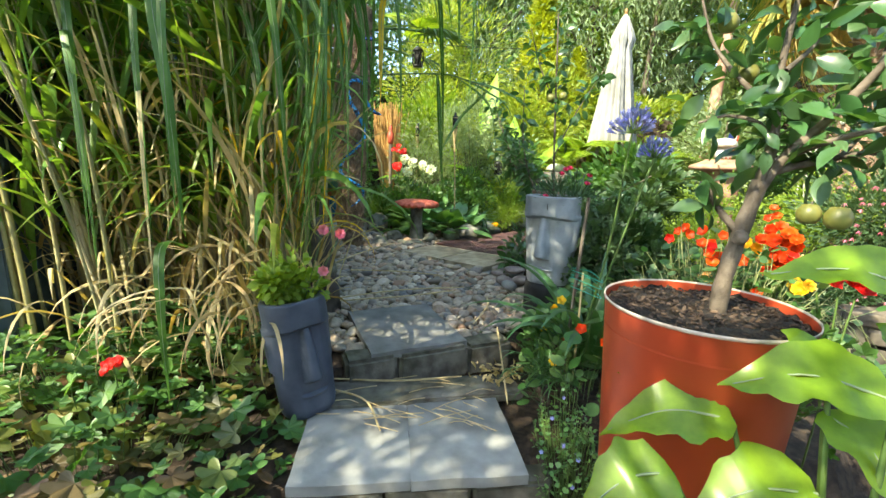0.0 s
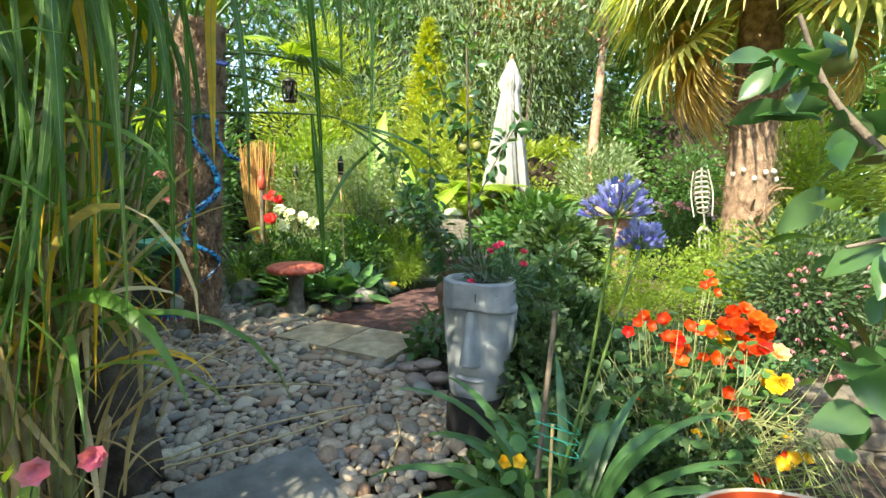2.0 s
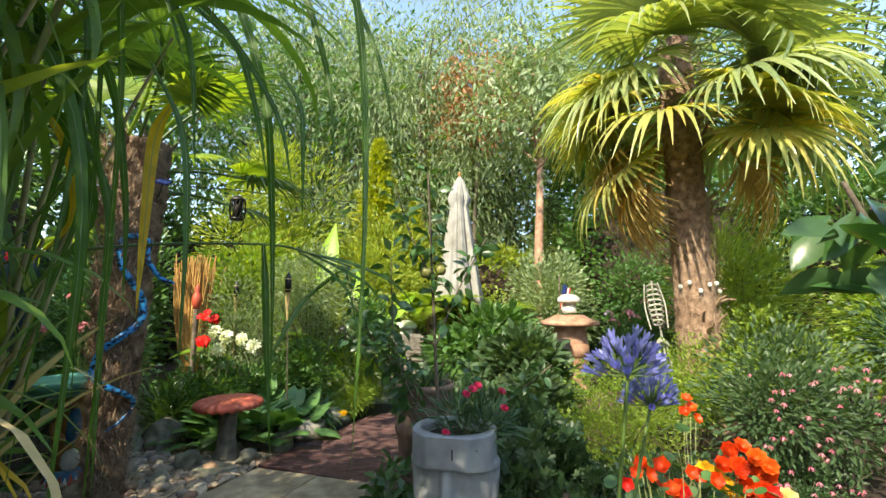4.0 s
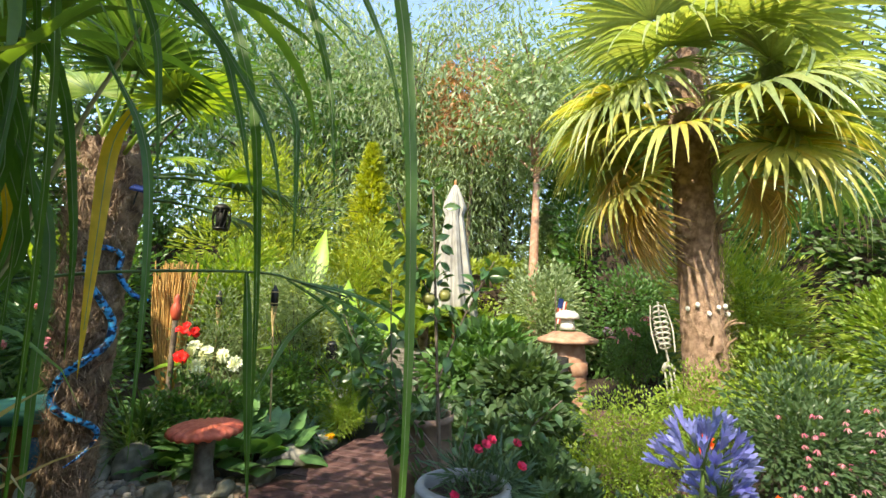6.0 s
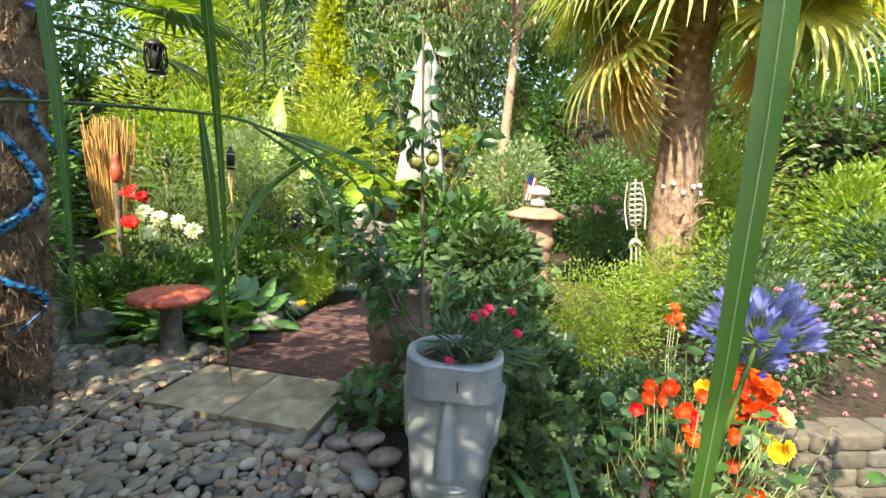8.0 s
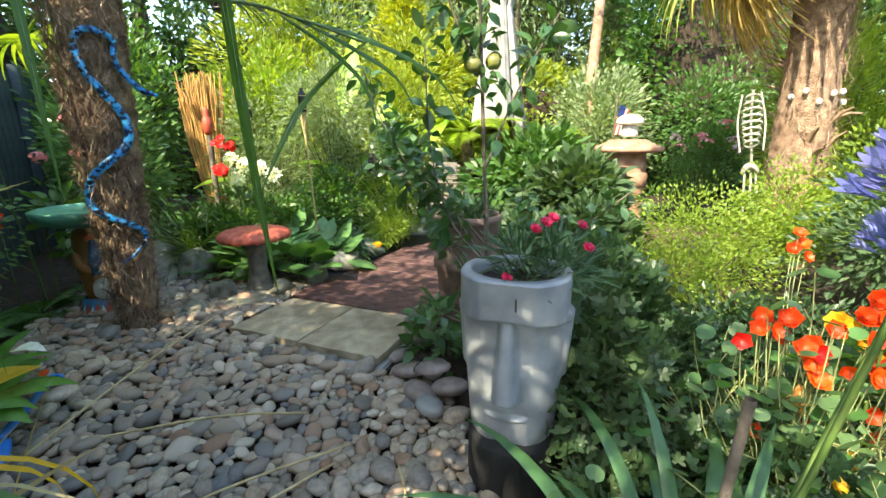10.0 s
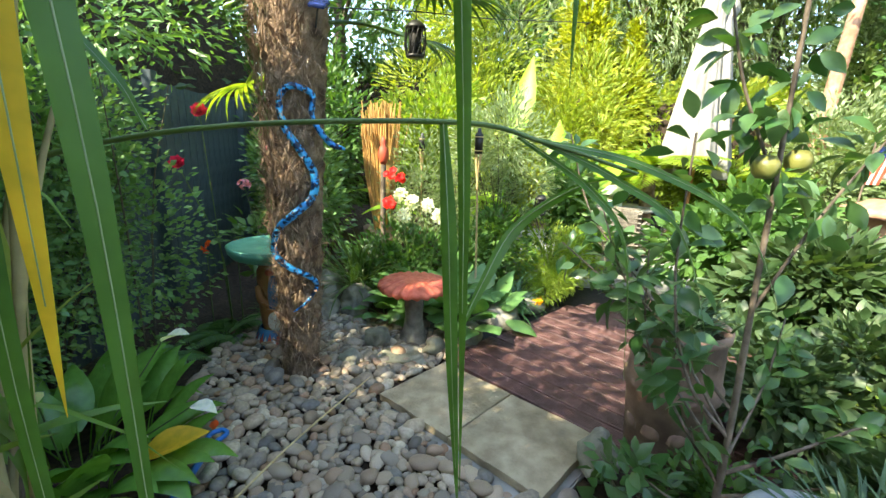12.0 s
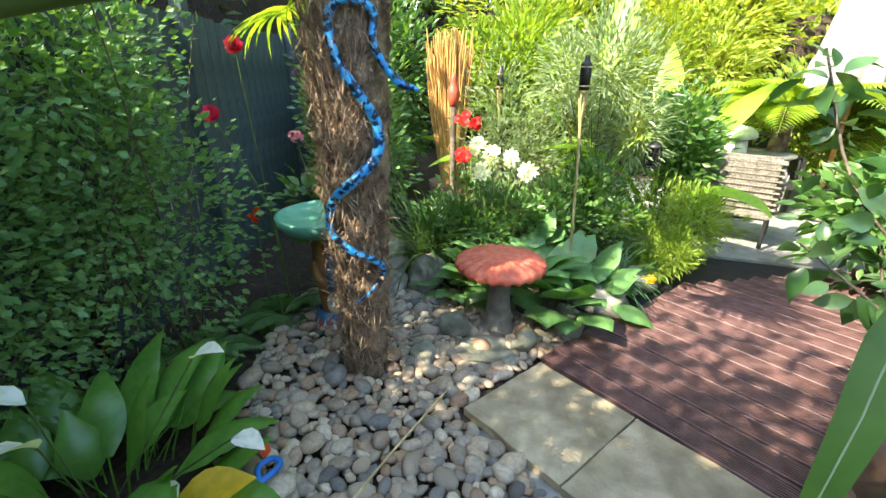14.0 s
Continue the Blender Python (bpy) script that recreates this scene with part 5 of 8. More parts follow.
# grassy cordyline and mixed plants behind the toadstool
def strap_clump(name, label, x, y, z, n, L, w, mat, category, el=(30, 88), bend=(30, 100), spread=0.06):
    t = thing(name, label, category, (x, y, z))
    az = rng.uniform(0, 6.283, n)
    P = rng.normal(0, spread, (n, 3)) * [1, 1, 0]
    C, S = arch(P, az, np.radians(rng.uniform(el[0], el[1], n)), rng.uniform(0.6, 1.1, n) * L, np.radians(rng.uniform(bend[0], bend[1], n)), 10, 1.5)
    V, F = strips(C, blade_width(10, rng.uniform(0.7, 1.2, n) * w, 0.35), S, 0.3)
    if n <= 90:
        for i in range(n):
            part("leaf", strips(C[i:i + 1], blade_width(10, np.array([w * rng.uniform(0.7, 1.2)]), 0.35), S[i:i + 1], 0.3), mat, t)
    else:
        part("foliage", (V, F), mat, t, kind="stuff")
    return t


strap_clump("cordyline", "spiky grassy cordyline clump behind the palm", -1.45, 5.95, 0.1, 160, 0.75, 0.011, M_FANDARK, "cordyline", (20, 88), (20, 80))
strap_clump("grass_clump", "small dark grass tuft beside the carved table", -1.95, 5.25, 0.0, 120, 0.35, 0.004, M_FANDARK, "grass", (20, 85), (40, 120))
strap_clump("day_lily", "arching green strap leaves beside the decking", 0.10, 5.95, 0.05, 120, 0.45, 0.008, M_STRAP, "day lily", (30, 85), (50, 120))
shrub("shrub", "leafy mid green perennials behind the hostas", (-1.1, 6.3, 0.3), (0.75, 0.45, 0.42), 2600, 0.075, 0.045, M_MID)
shrub("shrub", "feathery bright green cosmos foliage by the decking", (0.55, 6.75, 0.33), (0.5, 0.45, 0.42), 5200, 0.065, 0.012, M_LIME, lumps=18)
shrub("shrub", "feathery bright green foliage by the decking", (0.42, 6.3, 0.2), (0.28, 0.3, 0.25), 1800, 0.06, 0.012, M_LIME, lumps=12)
shrub("shrub", "mid green leafy plants behind the torch", (-0.25, 6.7, 0.4), (0.55, 0.45, 0.5), 3200, 0.07, 0.04, M_MID)
shrub("olive_bush", "airy grey-green narrow-leaved bush", (-0.15, 7.1, 1.25), (0.75, 0.6, 0.95), 5200, 0.085, 0.018, M_GREY, stems=24, lumps=20)
shrub("shrub", "airy pale green stems and leaves behind white lilies", (-1.0, 7.1, 0.9), (0.6, 0.5, 0.85), 3800, 0.075, 0.016, M_GREY, stems=22, lumps=16)
shrub("shrub", "bright lime foliage in the sun", (-1.5, 8.5, 1.6), (1.0, 0.6, 1.0), 3800, 0.12, 0.05, M_LIME)
shrub("shrub", "light green shrub near the seating", (0.55, 7.6, 0.75), (0.45, 0.4, 0.75), 2200, 0.1, 0.05, M_MID)
shrub("shrub", "pale leafy shrub behind the seating", (2.7, 9.6, 0.9), (1.3, 0.7, 1.1), 4500, 0.10, 0.05, M_LIME)
shrub("shrub", "silvery green shrub behind the seating", (4.6, 9.8, 1.4), (1.3, 0.8, 1.6), 5200, 0.12, 0.05, M_GREY)
shrub("shrub", "dark green shrub at the garden edge", (7.0, 9.5, 1.3), (1.6, 1.0, 1.6), 5200, 0.12, 0.06, M_MID)

# ---- right hand beds ----
shrub("shrub", "broad-leaved green perennials in the side bed", (1.80, 4.60, 0.38), (0.6, 0.5, 0.52), 3400, 0.085, 0.05, M_BED, True)
shrub("shrub", "large-leaved green plants beyond the pots", (2.3, 5.6, 0.52), (0.8, 0.6, 0.58), 3000, 0.12, 0.065, M_BED, True)
shrub("shrub", "large-leaved green plants beyond the pots", (2.3, 6.7, 0.7), (0.8, 0.6, 0.65), 2600, 0.13, 0.07, M_MID, True)
shrub("shrub", "golden green small-leaved bushy shrub", (2.55, 4.05, 0.42), (0.75, 0.6, 0.50), 9500, 0.030, 0.015, M_LIME, stems=20, lumps=26)
shrub("shrub", "golden green small-leaved bushy shrub", (3.6, 4.45, 0.55), (0.6, 0.5, 0.45), 5000, 0.04, 0.02, M_LIME, stems=14, lumps=18)
shrub("shrub", "dark lobed leafy plants behind the planter", (1.60, 3.50, 0.28), (0.48, 0.42, 0.42), 1300, 0.07, 0.045, M_BUSH, True, shape=lobed_leaf(0.055, 7))
shrub("shrub", "low dark foliage beside the planter", (1.85, 3.15, 0.12), (0.40, 0.36, 0.30), 1300, 0.06, 0.04, M_BUSH, shape=lobed_leaf(0.034))
shrub("shrub", "low dark leafy plants filling the bed", (2.45, 3.45, 0.10), (0.6, 0.45, 0.34), 3600, 0.045, 0.028, M_BUSH)
shrub("ivy_shrub", "shrub with small grey-green lobed leaves beside the planter", (1.27, 2.92, 0.34), (0.32, 0.28, 0.44), 1000, 0.062, 0.05, M_BED, True, shape=lobed_leaf(0.038))
fuch = shrub("fuchsia", "fuchsia bush with hanging pale pink flowers", (3.75, 3.55, 0.60), (0.95, 0.55, 0.66), 5200, 0.060, 0.028, M_BED, stems=24, lumps=22)
bell = welded(mesh_of("bloom", petals(4, 0.030, 0.010, 0.9, 2), M_FUCHSIA))
for i in range(110):
    p, d = blob_points(1, (0, 0, 0.95), (0.85, 0.6, 0.6), 0.9, 3)
    q = np.array([rng.uniform(-0.9, 0.6), -rng.uniform(0.25, 0.6), rng.uniform(0.35, 1.3)])
    bloom(fuch, "bloom", bell, tuple(q), (rng.normal(0, 0.2), rng.normal(0, 0.2), -1), rng.uniform(0.6, 0.9))
phl = shrub("phlox", "phlox with mauve and pink flower heads", (4.75, 7.0, 0.75), (0.6, 0.45, 0.6), 2000, 0.075, 0.02, M_MID)
ph1, ph2 = welded(mesh_of("floret", petals(5, 0.028, 0.022, 0.2), M_MAUVE)), welded(mesh_of("floret", petals(5, 0.028, 0.022, 0.2), M_ROSE))
for i in range(8):
    flower_head(14, 0.09, ph1 if i % 3 == 0 else ph2, phl, (rng.uniform(-0.55, 0.5), rng.uniform(-0.45, 0.1), rng.uniform(1.05, 1.45)))
shrub("shrub", "green and yellow bushes round the palm", (4.9, 4.7, 0.75), (0.9, 0.6, 0.55), 4500, 0.06, 0.03, M_LIME)
shrub("shrub", "green and yellow bushes round the palm", (5.6, 3.4, 0.9), (1.0, 0.8, 0.7), 4500, 0.07, 0.035, M_BUSH)
shrub("shrub", "leafy hedge shrub at the garden edge", (6.8, 4.6, 1.0), (1.2, 0.9, 1.2), 5000, 0.09, 0.045, M_LIME)

shrub("shrub", "low leafy filler plants beside the planter base", (1.28, 2.5, 0.02), (0.36, 0.30, 0.22), 900, 0.06, 0.045, M_BED, True, 10, shape=lobed_leaf(0.034))
shrub("shrub", "low leafy filler plants under the nasturtiums", (1.75, 2.55, 0.0), (0.5, 0.35, 0.28), 1500, 0.055, 0.04, M_BUSH, True, 10, shape=lobed_leaf(0.032))
shrub("shrub", "low small-leaved mound above the wall", (3.30, 3.30, 0.10), (0.50, 0.26, 0.24), 3000, 0.028, 0.017, M_BUSH, False, 10)
shrub("shrub", "low small-leaved mound above the wall", (2.75, 3.15, 0.02), (0.42, 0.30, 0.26), 2600, 0.026, 0.016, M_BUSH, False, 10)
shrub("shrub", "trailing green plants along the path edge", (1.0, 2.35, -0.02), (0.22, 0.30, 0.14), 420, 0.05, 0.04, M_NASTLEAF, True, 6, shape=lobed_leaf(0.03, 1))


# ---- planters ----
def moai(h, r0, r1, depth=0.9):
    """A stylised long-faced head planter, its face to -Y, open at the top."""
    seg, rows = 132, 150
    a = np.linspace(0, 2 * np.pi, seg, endpoint=False)
    cosa = np.cos(a)
    V = []
    for i in range(rows):
        f = i / (rows - 1)
        r = r0 + (r1 - r0) * min(1.0, f / 0.8) ** 0.8
        x, y = r * np.sin(a), -r * depth * cosa
        y = np.where(cosa > 0.2, np.maximum(y, -r * depth * 0.88), y)
        w = np.abs(x) / r
        fr = np.clip((cosa - 0.10) * 7, 0, 1)
        brow = 0.775 - 0.03 * w ** 2
        d = 0.15 * r * np.clip((f - brow) * 45, 0, 1)
        g = np.clip((brow - f) / 0.45, 0, 1)
        nw = 0.14 + 0.15 * g
        ridge = np.clip(1 - (w / nw) ** 4, 0, 1) ** 0.6
        tip = np.clip((f - 0.315) * 22, 0, 1) ** 0.5
        nose = ridge * (0.10 + 0.46 * g) * r * tip * (f < brow)
        hollow = 0.07 * r * np.clip((0.9 - w) * 4, 0, 1) * (1 - ridge) * np.clip((f - 0.42) * 5, 0, 1) * (f < brow)
        lip = np.clip(1 - (w / 0.46) ** 2, 0, 1) ** 0.5
        curve = 0.205 + 0.05 * w ** 2
        mouth = lip * r * (0.10 * np.exp(-((f - curve + 0.012) / 0.013) ** 2) - 0.07 * np.exp(-((f - curve - 0.012) / 0.009) ** 2))
        chin = 1.0 - 0.08 * np.clip((0.07 - f) / 0.07, 0, 1) ** 2
        side = np.exp(-((np.abs(np.sin(a)) - 1.0) / 0.025) ** 2) * (cosa < 0.25)
        ear = 0.085 * r * side * np.clip((f - 0.40) * 40, 0, 1) * np.clip((0.82 - f) * 40, 0, 1)
        V.append(np.column_stack([x * chin + np.sign(x) * ear, (y - fr * (d + nose - hollow + mouth)) * chin, np.full(seg, f * h)]))
    for k, (s, z) in enumerate(((0.97, h * 1.0), (0.86, h * 1.0), (0.84, h * 0.97), (0.82, h * 0.86))):
        V.append(np.column_stack([np.sin(a) * r1 * s, -cosa * r1 * s * depth - (0.05 * r1 * s * (cosa > 0.15) if k < 1 else 0), np.full(seg, z + (0.004 if k < 2 else 0))]))
    n = len(V)
    i, j = np.meshgrid(np.arange(n - 1), np.arange(seg), indexing="ij")
    i, j = i.ravel(), j.ravel()
    return np.concatenate(V), np.stack([i * seg + j, i * seg + (j + 1) % seg, (i + 1) * seg + (j + 1) % seg, (i + 1) * seg + j], 1)


def soil_disc(r, mat=None, bumps=0.012):
    bm = bmesh.new()
    bmesh.ops.create_circle(bm, cap_ends=True, segments=40, radius=r)
    bmesh.ops.triangulate(bm, faces=bm.faces[:])
    bmesh.ops.subdivide_edges(bm, edges=bm.edges[:], cuts=5, use_grid_fill=True)
    for v in bm.verts:
        v.co.z = bumps * noise.noise(v.co * 22) + bumps * 0.6 * noise.noise(v.co * 60)
    return bm


silver = thing("moai_planter", "silver painted stone-face planter on a dark base with pink dianthus", "planter", (0.955, 2.91, -0.14))
part("base", lathe([(0.001, 0.0), (0.165, 0.0), (0.172, 0.02), (0.17, 0.25), (0.165, 0.285), (0.001, 0.29)], 36), M_BLACKSTONE, silver, "black round base")
FACE = -26
part("face", moai(0.66, 0.158, 0.196), M_SILVER, silver, "silver face with long nose", m=pose(0, 0, 0.27, 0, 0, FACE))
part("soil", soil_disc(0.170), M_POTSOIL, silver, "dark potting soil", m=pose(0, 0, 0.88))
fd = Euler((0, 0, radians(FACE))).to_matrix() @ Vector((0.03, -0.188, 0))
part("slot", box_bm(0.006, 0.004, 0.045, 0.001), M_BLACK, silver, "narrow dark slot", m=pose(fd.x, fd.y, 0.862, 0, 0, FACE), smooth=False)

dia = thing("dianthus", "dianthus with narrow grey-green leaves and pink flowers in the planter", "dianthus", (0.985, 2.90, 0.74))
n = 520
P, D = blob_points(n, (0.05, 0.0, 0.07), (0.22, 0.18, 0.14), 0.2, 9)
P[:, 2] = np.maximum(P[:, 2], 0.01)
part("foliage", scatter(leaf_shape(0.075, 0.009, 4, 0.2), P, D + [0, 0, 0.4], rng.uniform(0.7, 1.3, n), 0.6), M_PINKLEAF, dia, kind="stuff")
carn = welded(mesh_of("bloom", petals(7, 0.022, 0.022, 0.55, 3), M_PINK))
for p in ((0.02, -0.12, 0.24), (0.05, -0.10, 0.25), (0.17, -0.12, 0.15), (-0.10, -0.10, 0.05), (0.0, -0.08, 0.21), (-0.09, -0.13, 0.02), (0.2, 0.0, 0.2)):
    bloom(dia, "bloom", carn, p, (0.1, -0.6, 0.7))
    part("stalk", tube([(p[0] * 0.4, p[1] * 0.3, 0), p], 0.002, 4), M_STALK, dia)

blue = thing("moai_planter", "small blue-grey angular face planter on the step", "planter", (-0.275, 1.49, -0.24))
part("face", moai(0.58, 0.135, 0.152, 0.95), M_BLUEGREY, blue, "blue-grey face", m=pose(0, 0, 0, 0, -8, 0) @ pose(0, 0, 0, 0, 0, 50))
part("soil", soil_disc(0.126), M_POTSOIL, blue, m=pose(-0.07, 0.0, 0.525))
pe = shrub("pot_plant", "bright lime leafy plant with pink flowers in the face planter", (-0.365, 1.50, 0.42), (0.17, 0.16, 0.15), 700, 0.045, 0.032, M_LIME, True, 12, category="plant")
pkm = welded(mesh_of("bloom", petals(7, 0.027, 0.028, 0.6, 3), M_ROSE))
for p in ((0.225, -0.09, 1.0), (0.265, 0.0, 0.97), (0.20, -0.05, 0.80)):
    bloom(pe, "bloom", pkm, p, (0.4, -0.7, 0.4))
    part("flower_stalk", tube([(0.05, 0.0, 0.55), p], 0.002, 4), M_STALK, pe)

red = thing("plant_pot", "large glossy terracotta-red pot of dark soil", "plant pot", (1.34, 1.16, -0.33))
H, R = 0.90, 0.31
part("pot", lathe([(0.001, 0), (R * 0.80, 0), (R * 0.82, 0.02), (R * 0.985, H - 0.02), (R, H - 0.012)], 64), M_REDPOT, red)
part("rim", lathe([(R * 0.99, H - 0.012), (R * 1.002, H - 0.006), (R * 1.0, H), (R * 0.988, H), (R * 0.984, H - 0.006)], 64), M_POTLIP, red, "pale worn rim")
part("inner_wall", lathe([(R * 0.984, H - 0.006), (R * 0.98, H - 0.03), (R * 0.97, H - 0.10)], 64), M_REDPOT, red)
part("soil", soil_disc(R * 0.972, bumps=0.022), M_POTSOIL, red, m=pose(0, 0, H - 0.032))


def apple(parent, at, r, mat=None):
    g = lathe([(0.02 * r, 0.82 * r), (0.25 * r, 0.95 * r), (0.6 * r, 0.9 * r), (0.95 * r, 0.35 * r), (1.0 * r, 0.0), (0.9 * r, -0.5 * r), (0.55 * r, -0.88 * r), (0.15 * r, -0.92 * r), (0.02 * r, -0.85 * r)], 24)
    a = part("apple", g, mat or M_GREENAPPLE, parent, "green unripe apple", m=Matrix.Translation(at))
    part("stalk", tube([(0, 0, 0.8 * r), (0.004, 0, 1.25 * r)], 0.0025, 5), M_TWIG, a)


def fruit_tree(name, label, at, lines, radii, n, L, w, spread, drop=0.0):
    t = thing(name, label, "fruit tree", at)
    segs = [tube(smooth_line(l, 14), np.linspace(r[0], r[1], 14) * (1 + 0.08 * np.sin(np.arange(14) * 2.1)), 9) for l, r in zip(lines, radii)]
    part("trunk", segs[0], M_BARK, t, "grey-brown bark")
    for s in segs[1:]:
        part("branch", s, M_BARK, t)
    P, D = [], []
    for l in lines[1:]:
        c = smooth_line(l, 40)
        ln = np.linalg.norm(np.diff(c, axis=0), axis=1).sum()
        for i in range(max(3, int(n * ln))):
            q = int(rng.integers(8, 40))
            d = unit(rng.normal(0, 1, 3) + [0, 0, 0.3 - drop])
            P.append(c[q] + d * rng.uniform(0.005, spread)), D.append(d + [0, 0, -0.2])
    P, D = np.array(P), np.array(D)
    lm = [mesh_of("leaf", leaf_shape(L, w, 6, 0.25, 0.3, 0.45), M_FRUITLEAF) for _ in range(1)]
    if len(P) <= 420:
        R = frames_for(D, rng.normal(0, 0.7, len(P)))
        for i in range(len(P)):
            s = rng.uniform(0.6, 1.15)
            m = Matrix(np.vstack([np.hstack([R[i] * s, P[i][:, None]]), [0, 0, 0, 1]]).tolist())
            part("leaf", lm[0], None, t, m=m)
    else:
        part("foliage", scatter(leaf_shape(L, w, 6, 0.25, 0.3, 0.45), P, D, rng.uniform(0.6, 1.15, len(P)), 0.7), M_FRUITLEAF, t, kind="stuff")
    return t


pt = fruit_tree("apple_tree", "small apple tree with grey trunk growing in the red pot", (1.405, 1.19, 0.48),
                [[(0.0, 0, -0.05), (0.0, 0, 0.15), (0.025, 0, 0.32), (0.06, 0.0, 0.50)],
                 [(0.05, 0, 0.46), (0.12, 0.0, 0.58), (0.24, -0.03, 0.74), (0.34, -0.06, 0.92), (0.44, -0.08, 1.12)],
                 [(0.06, 0, 0.48), (0.09, 0.03, 0.64), (0.09, 0.06, 0.84), (0.13, 0.08, 1.25)],
                 [(0.025, 0, 0.33), (-0.03, 0.02, 0.39), (-0.07, 0.04, 0.46), (-0.09, 0.05, 0.52)],
                 [(0.08, 0.0, 0.53), (0.25, 0.06, 0.57), (0.42, 0.08, 0.60), (0.60, 0.08, 0.57)],
                 [(0.09, 0.05, 0.72), (0.0, 0.1, 0.82), (-0.08, 0.16, 0.95), (-0.12, 0.2, 1.1)],
                 [(0.26, -0.03, 0.76), (0.38, 0.08, 0.90), (0.45, 0.2, 1.12)],
                 [(0.12, 0.0, 0.58), (0.22, -0.12, 0.64), (0.34, -0.20, 0.66), (0.46, -0.24, 0.60)],
                 [(0.09, 0.03, 0.62), (0.02, 0.0, 0.68), (-0.06, 0.02, 0.70), (-0.13, 0.05, 0.68)],
                 [(0.24, -0.03, 0.74), (0.40, -0.02, 0.78), (0.58, 0.02, 0.80), (0.70, 0.05, 0.76)],
                 [(0.10, 0.05, 0.84), (0.22, 0.14, 0.95), (0.30, 0.2, 1.12)],
                 [(0.3, 0.06, 0.58), (0.44, 0.2, 0.66), (0.56, 0.3, 0.74)],
                 [(0.13, 0.08, 1.22), (0.19, 0.10, 1.48), (0.25, 0.15, 1.78)],
                 [(0.44, -0.08, 1.10), (0.54, -0.05, 1.38), (0.60, 0.0, 1.68)],
                 [(0.30, 0.2, 1.10), (0.42, 0.30, 1.38), (0.50, 0.35, 1.62)]],
                [(0.029, 0.024), (0.019, 0.007), (0.021, 0.006), (0.014, 0.006), (0.015, 0.004), (0.010, 0.004), (0.010, 0.004), (0.010, 0.004), (0.009, 0.003), (0.010, 0.004), (0.009, 0.003), (0.008, 0.003), (0.007, 0.003), (0.007, 0.003), (0.007, 0.003)], 92, 0.092, 0.050, 0.11)
part("knot", rock_bm(0.05, 0.05, 0.05, 0.3, 2), M_BARK, pt, m=pose(0.02, -0.02, 0.32))
apple(pt, (0.17, -0.20, 0.41), 0.033)
apple(pt, (0.12, -0.16, 0.415), 0.030)
apple(pt, (-0.02, 0.22, 1.03), 0.033)
apple(pt, (0.06, 0.2, 0.86), 0.033)

# bright wavy leaves in front of the pot
arum = thing("leafy_plant", "lush plant with large bright wavy leaves beside the red pot", "plant", (1.55, 0.72, -0.4))
for (tip, base, L, w, z) in [((-0.30, 0.06, 0.86), (0.05, 0, 0.9), 0.42, 0.20, 0), ((-0.22, 0.12, 1.15), (0.15, 0.05, 1.12), 0.40, 0.17, 0), ((-0.55, 0.16, 0.62), (-0.22, 0.12, 0.74), 0.40, 0.18, 0), ((-0.48, 0.32, 0.74), (-0.25, 0.25, 0.72), 0.25, 0.13, 0), ((-0.35, 0.0, 0.50), (-0.05, 0.02, 0.62), 0.36, 0.22, 0), ((-0.62, 0.0, 0.45), (-0.38, 0.05, 0.6), 0.3, 0.2, 0), ((0.1, -0.05, 0.62), (-0.02, 0.1, 0.8), 0.3, 0.18, 0), ((-0.1, 0.2, 0.98), (-0.02, 0.1, 0.84), 0.2, 0.11, 0), ((0.12, 0.2, 1.02), (0.2, 0.1, 0.85), 0.3, 0.16, 0)]:
    b, t = np.array(base), np.array(tip)
    mid = (b + t) / 2 + [0, 0, 0.05]
    C = smooth_line([b, mid, t], 16)[None]
    s = np.linspace(0, 1, 16)
    W = (w / 2 * np.sin(np.pi * np.clip(s, 0.02, 0.985) ** 0.6) * (1 + 0.10 * np.sin(s * 22)))[None]
    d = t - b
    side = unit(np.cross(d, [0, -0.55, 0.83]))[None]
    V, F = strips(C, W, side, 0.22)
    V[:, 2] += 0.012 * np.sin(V[:, 0] * 60) * np.sin(V[:, 1] * 45)
    lf = part("leaf", (V, F), M_BIGLEAF, arum)
    part("midrib", tube(C[0][:-1], np.linspace(0.0045, 0.0015, 15), 6), M_RIB, lf, "pale midrib")
    part("leaf_stalk", tube(smooth_line([(0.05, 0.02, 0), (b[0] * 0.6, b[1] * 0.6 - 0.03, b[2] * 0.55), b], 10), np.linspace(0.011, 0.007, 10), 7), M_STALK, arum)

# ---- nasturtiums, begonias, agapanthus ----
nast = thing("nasturtium", "sprawling nasturtiums with orange and yellow flowers", "nasturtium", (2.05, 2.68, -0.25))
n = 400
P = np.column_stack([rng.normal(0.0, 0.30, n), rng.normal(0.0, 0.15, n), np.abs(rng.normal(0.44, 0.20, n))])
disc = lobed_leaf(0.040, 1)
part("foliage", scatter((disc[0] * [1, 1, 0.3], disc[1]), P, rng.normal(0, 1, (n, 3)) * [1, 1, 0.3] + [0, -0.4, 0.1], rng.uniform(0.5, 1.35, n), 0.5), M_NASTLEAF, nast, "round pale green leaves", kind="stuff", smooth=False)
part("stem_tangle", join([tube(smooth_line([(p[0] * 0.3 + rng.normal(0, 0.1), p[1] * 0.4, 0), (p[0] * 0.8 + rng.normal(0, 0.06), p[1], p[2] * 0.7), p], 7), 0.0024, 4) for p in P]), M_PALESTEM, nast, kind="stuff")
n_o = welded(mesh_of("bloom", petals(5, 0.036, 0.036, 0.45, 2), M_ORANGE))
n_y = welded(mesh_of("bloom", petals(5, 0.036, 0.036, 0.45, 2), M_YELLOW))
n_r = welded(mesh_of("bloom", petals(5, 0.034, 0.034, 0.5, 2), M_RED))
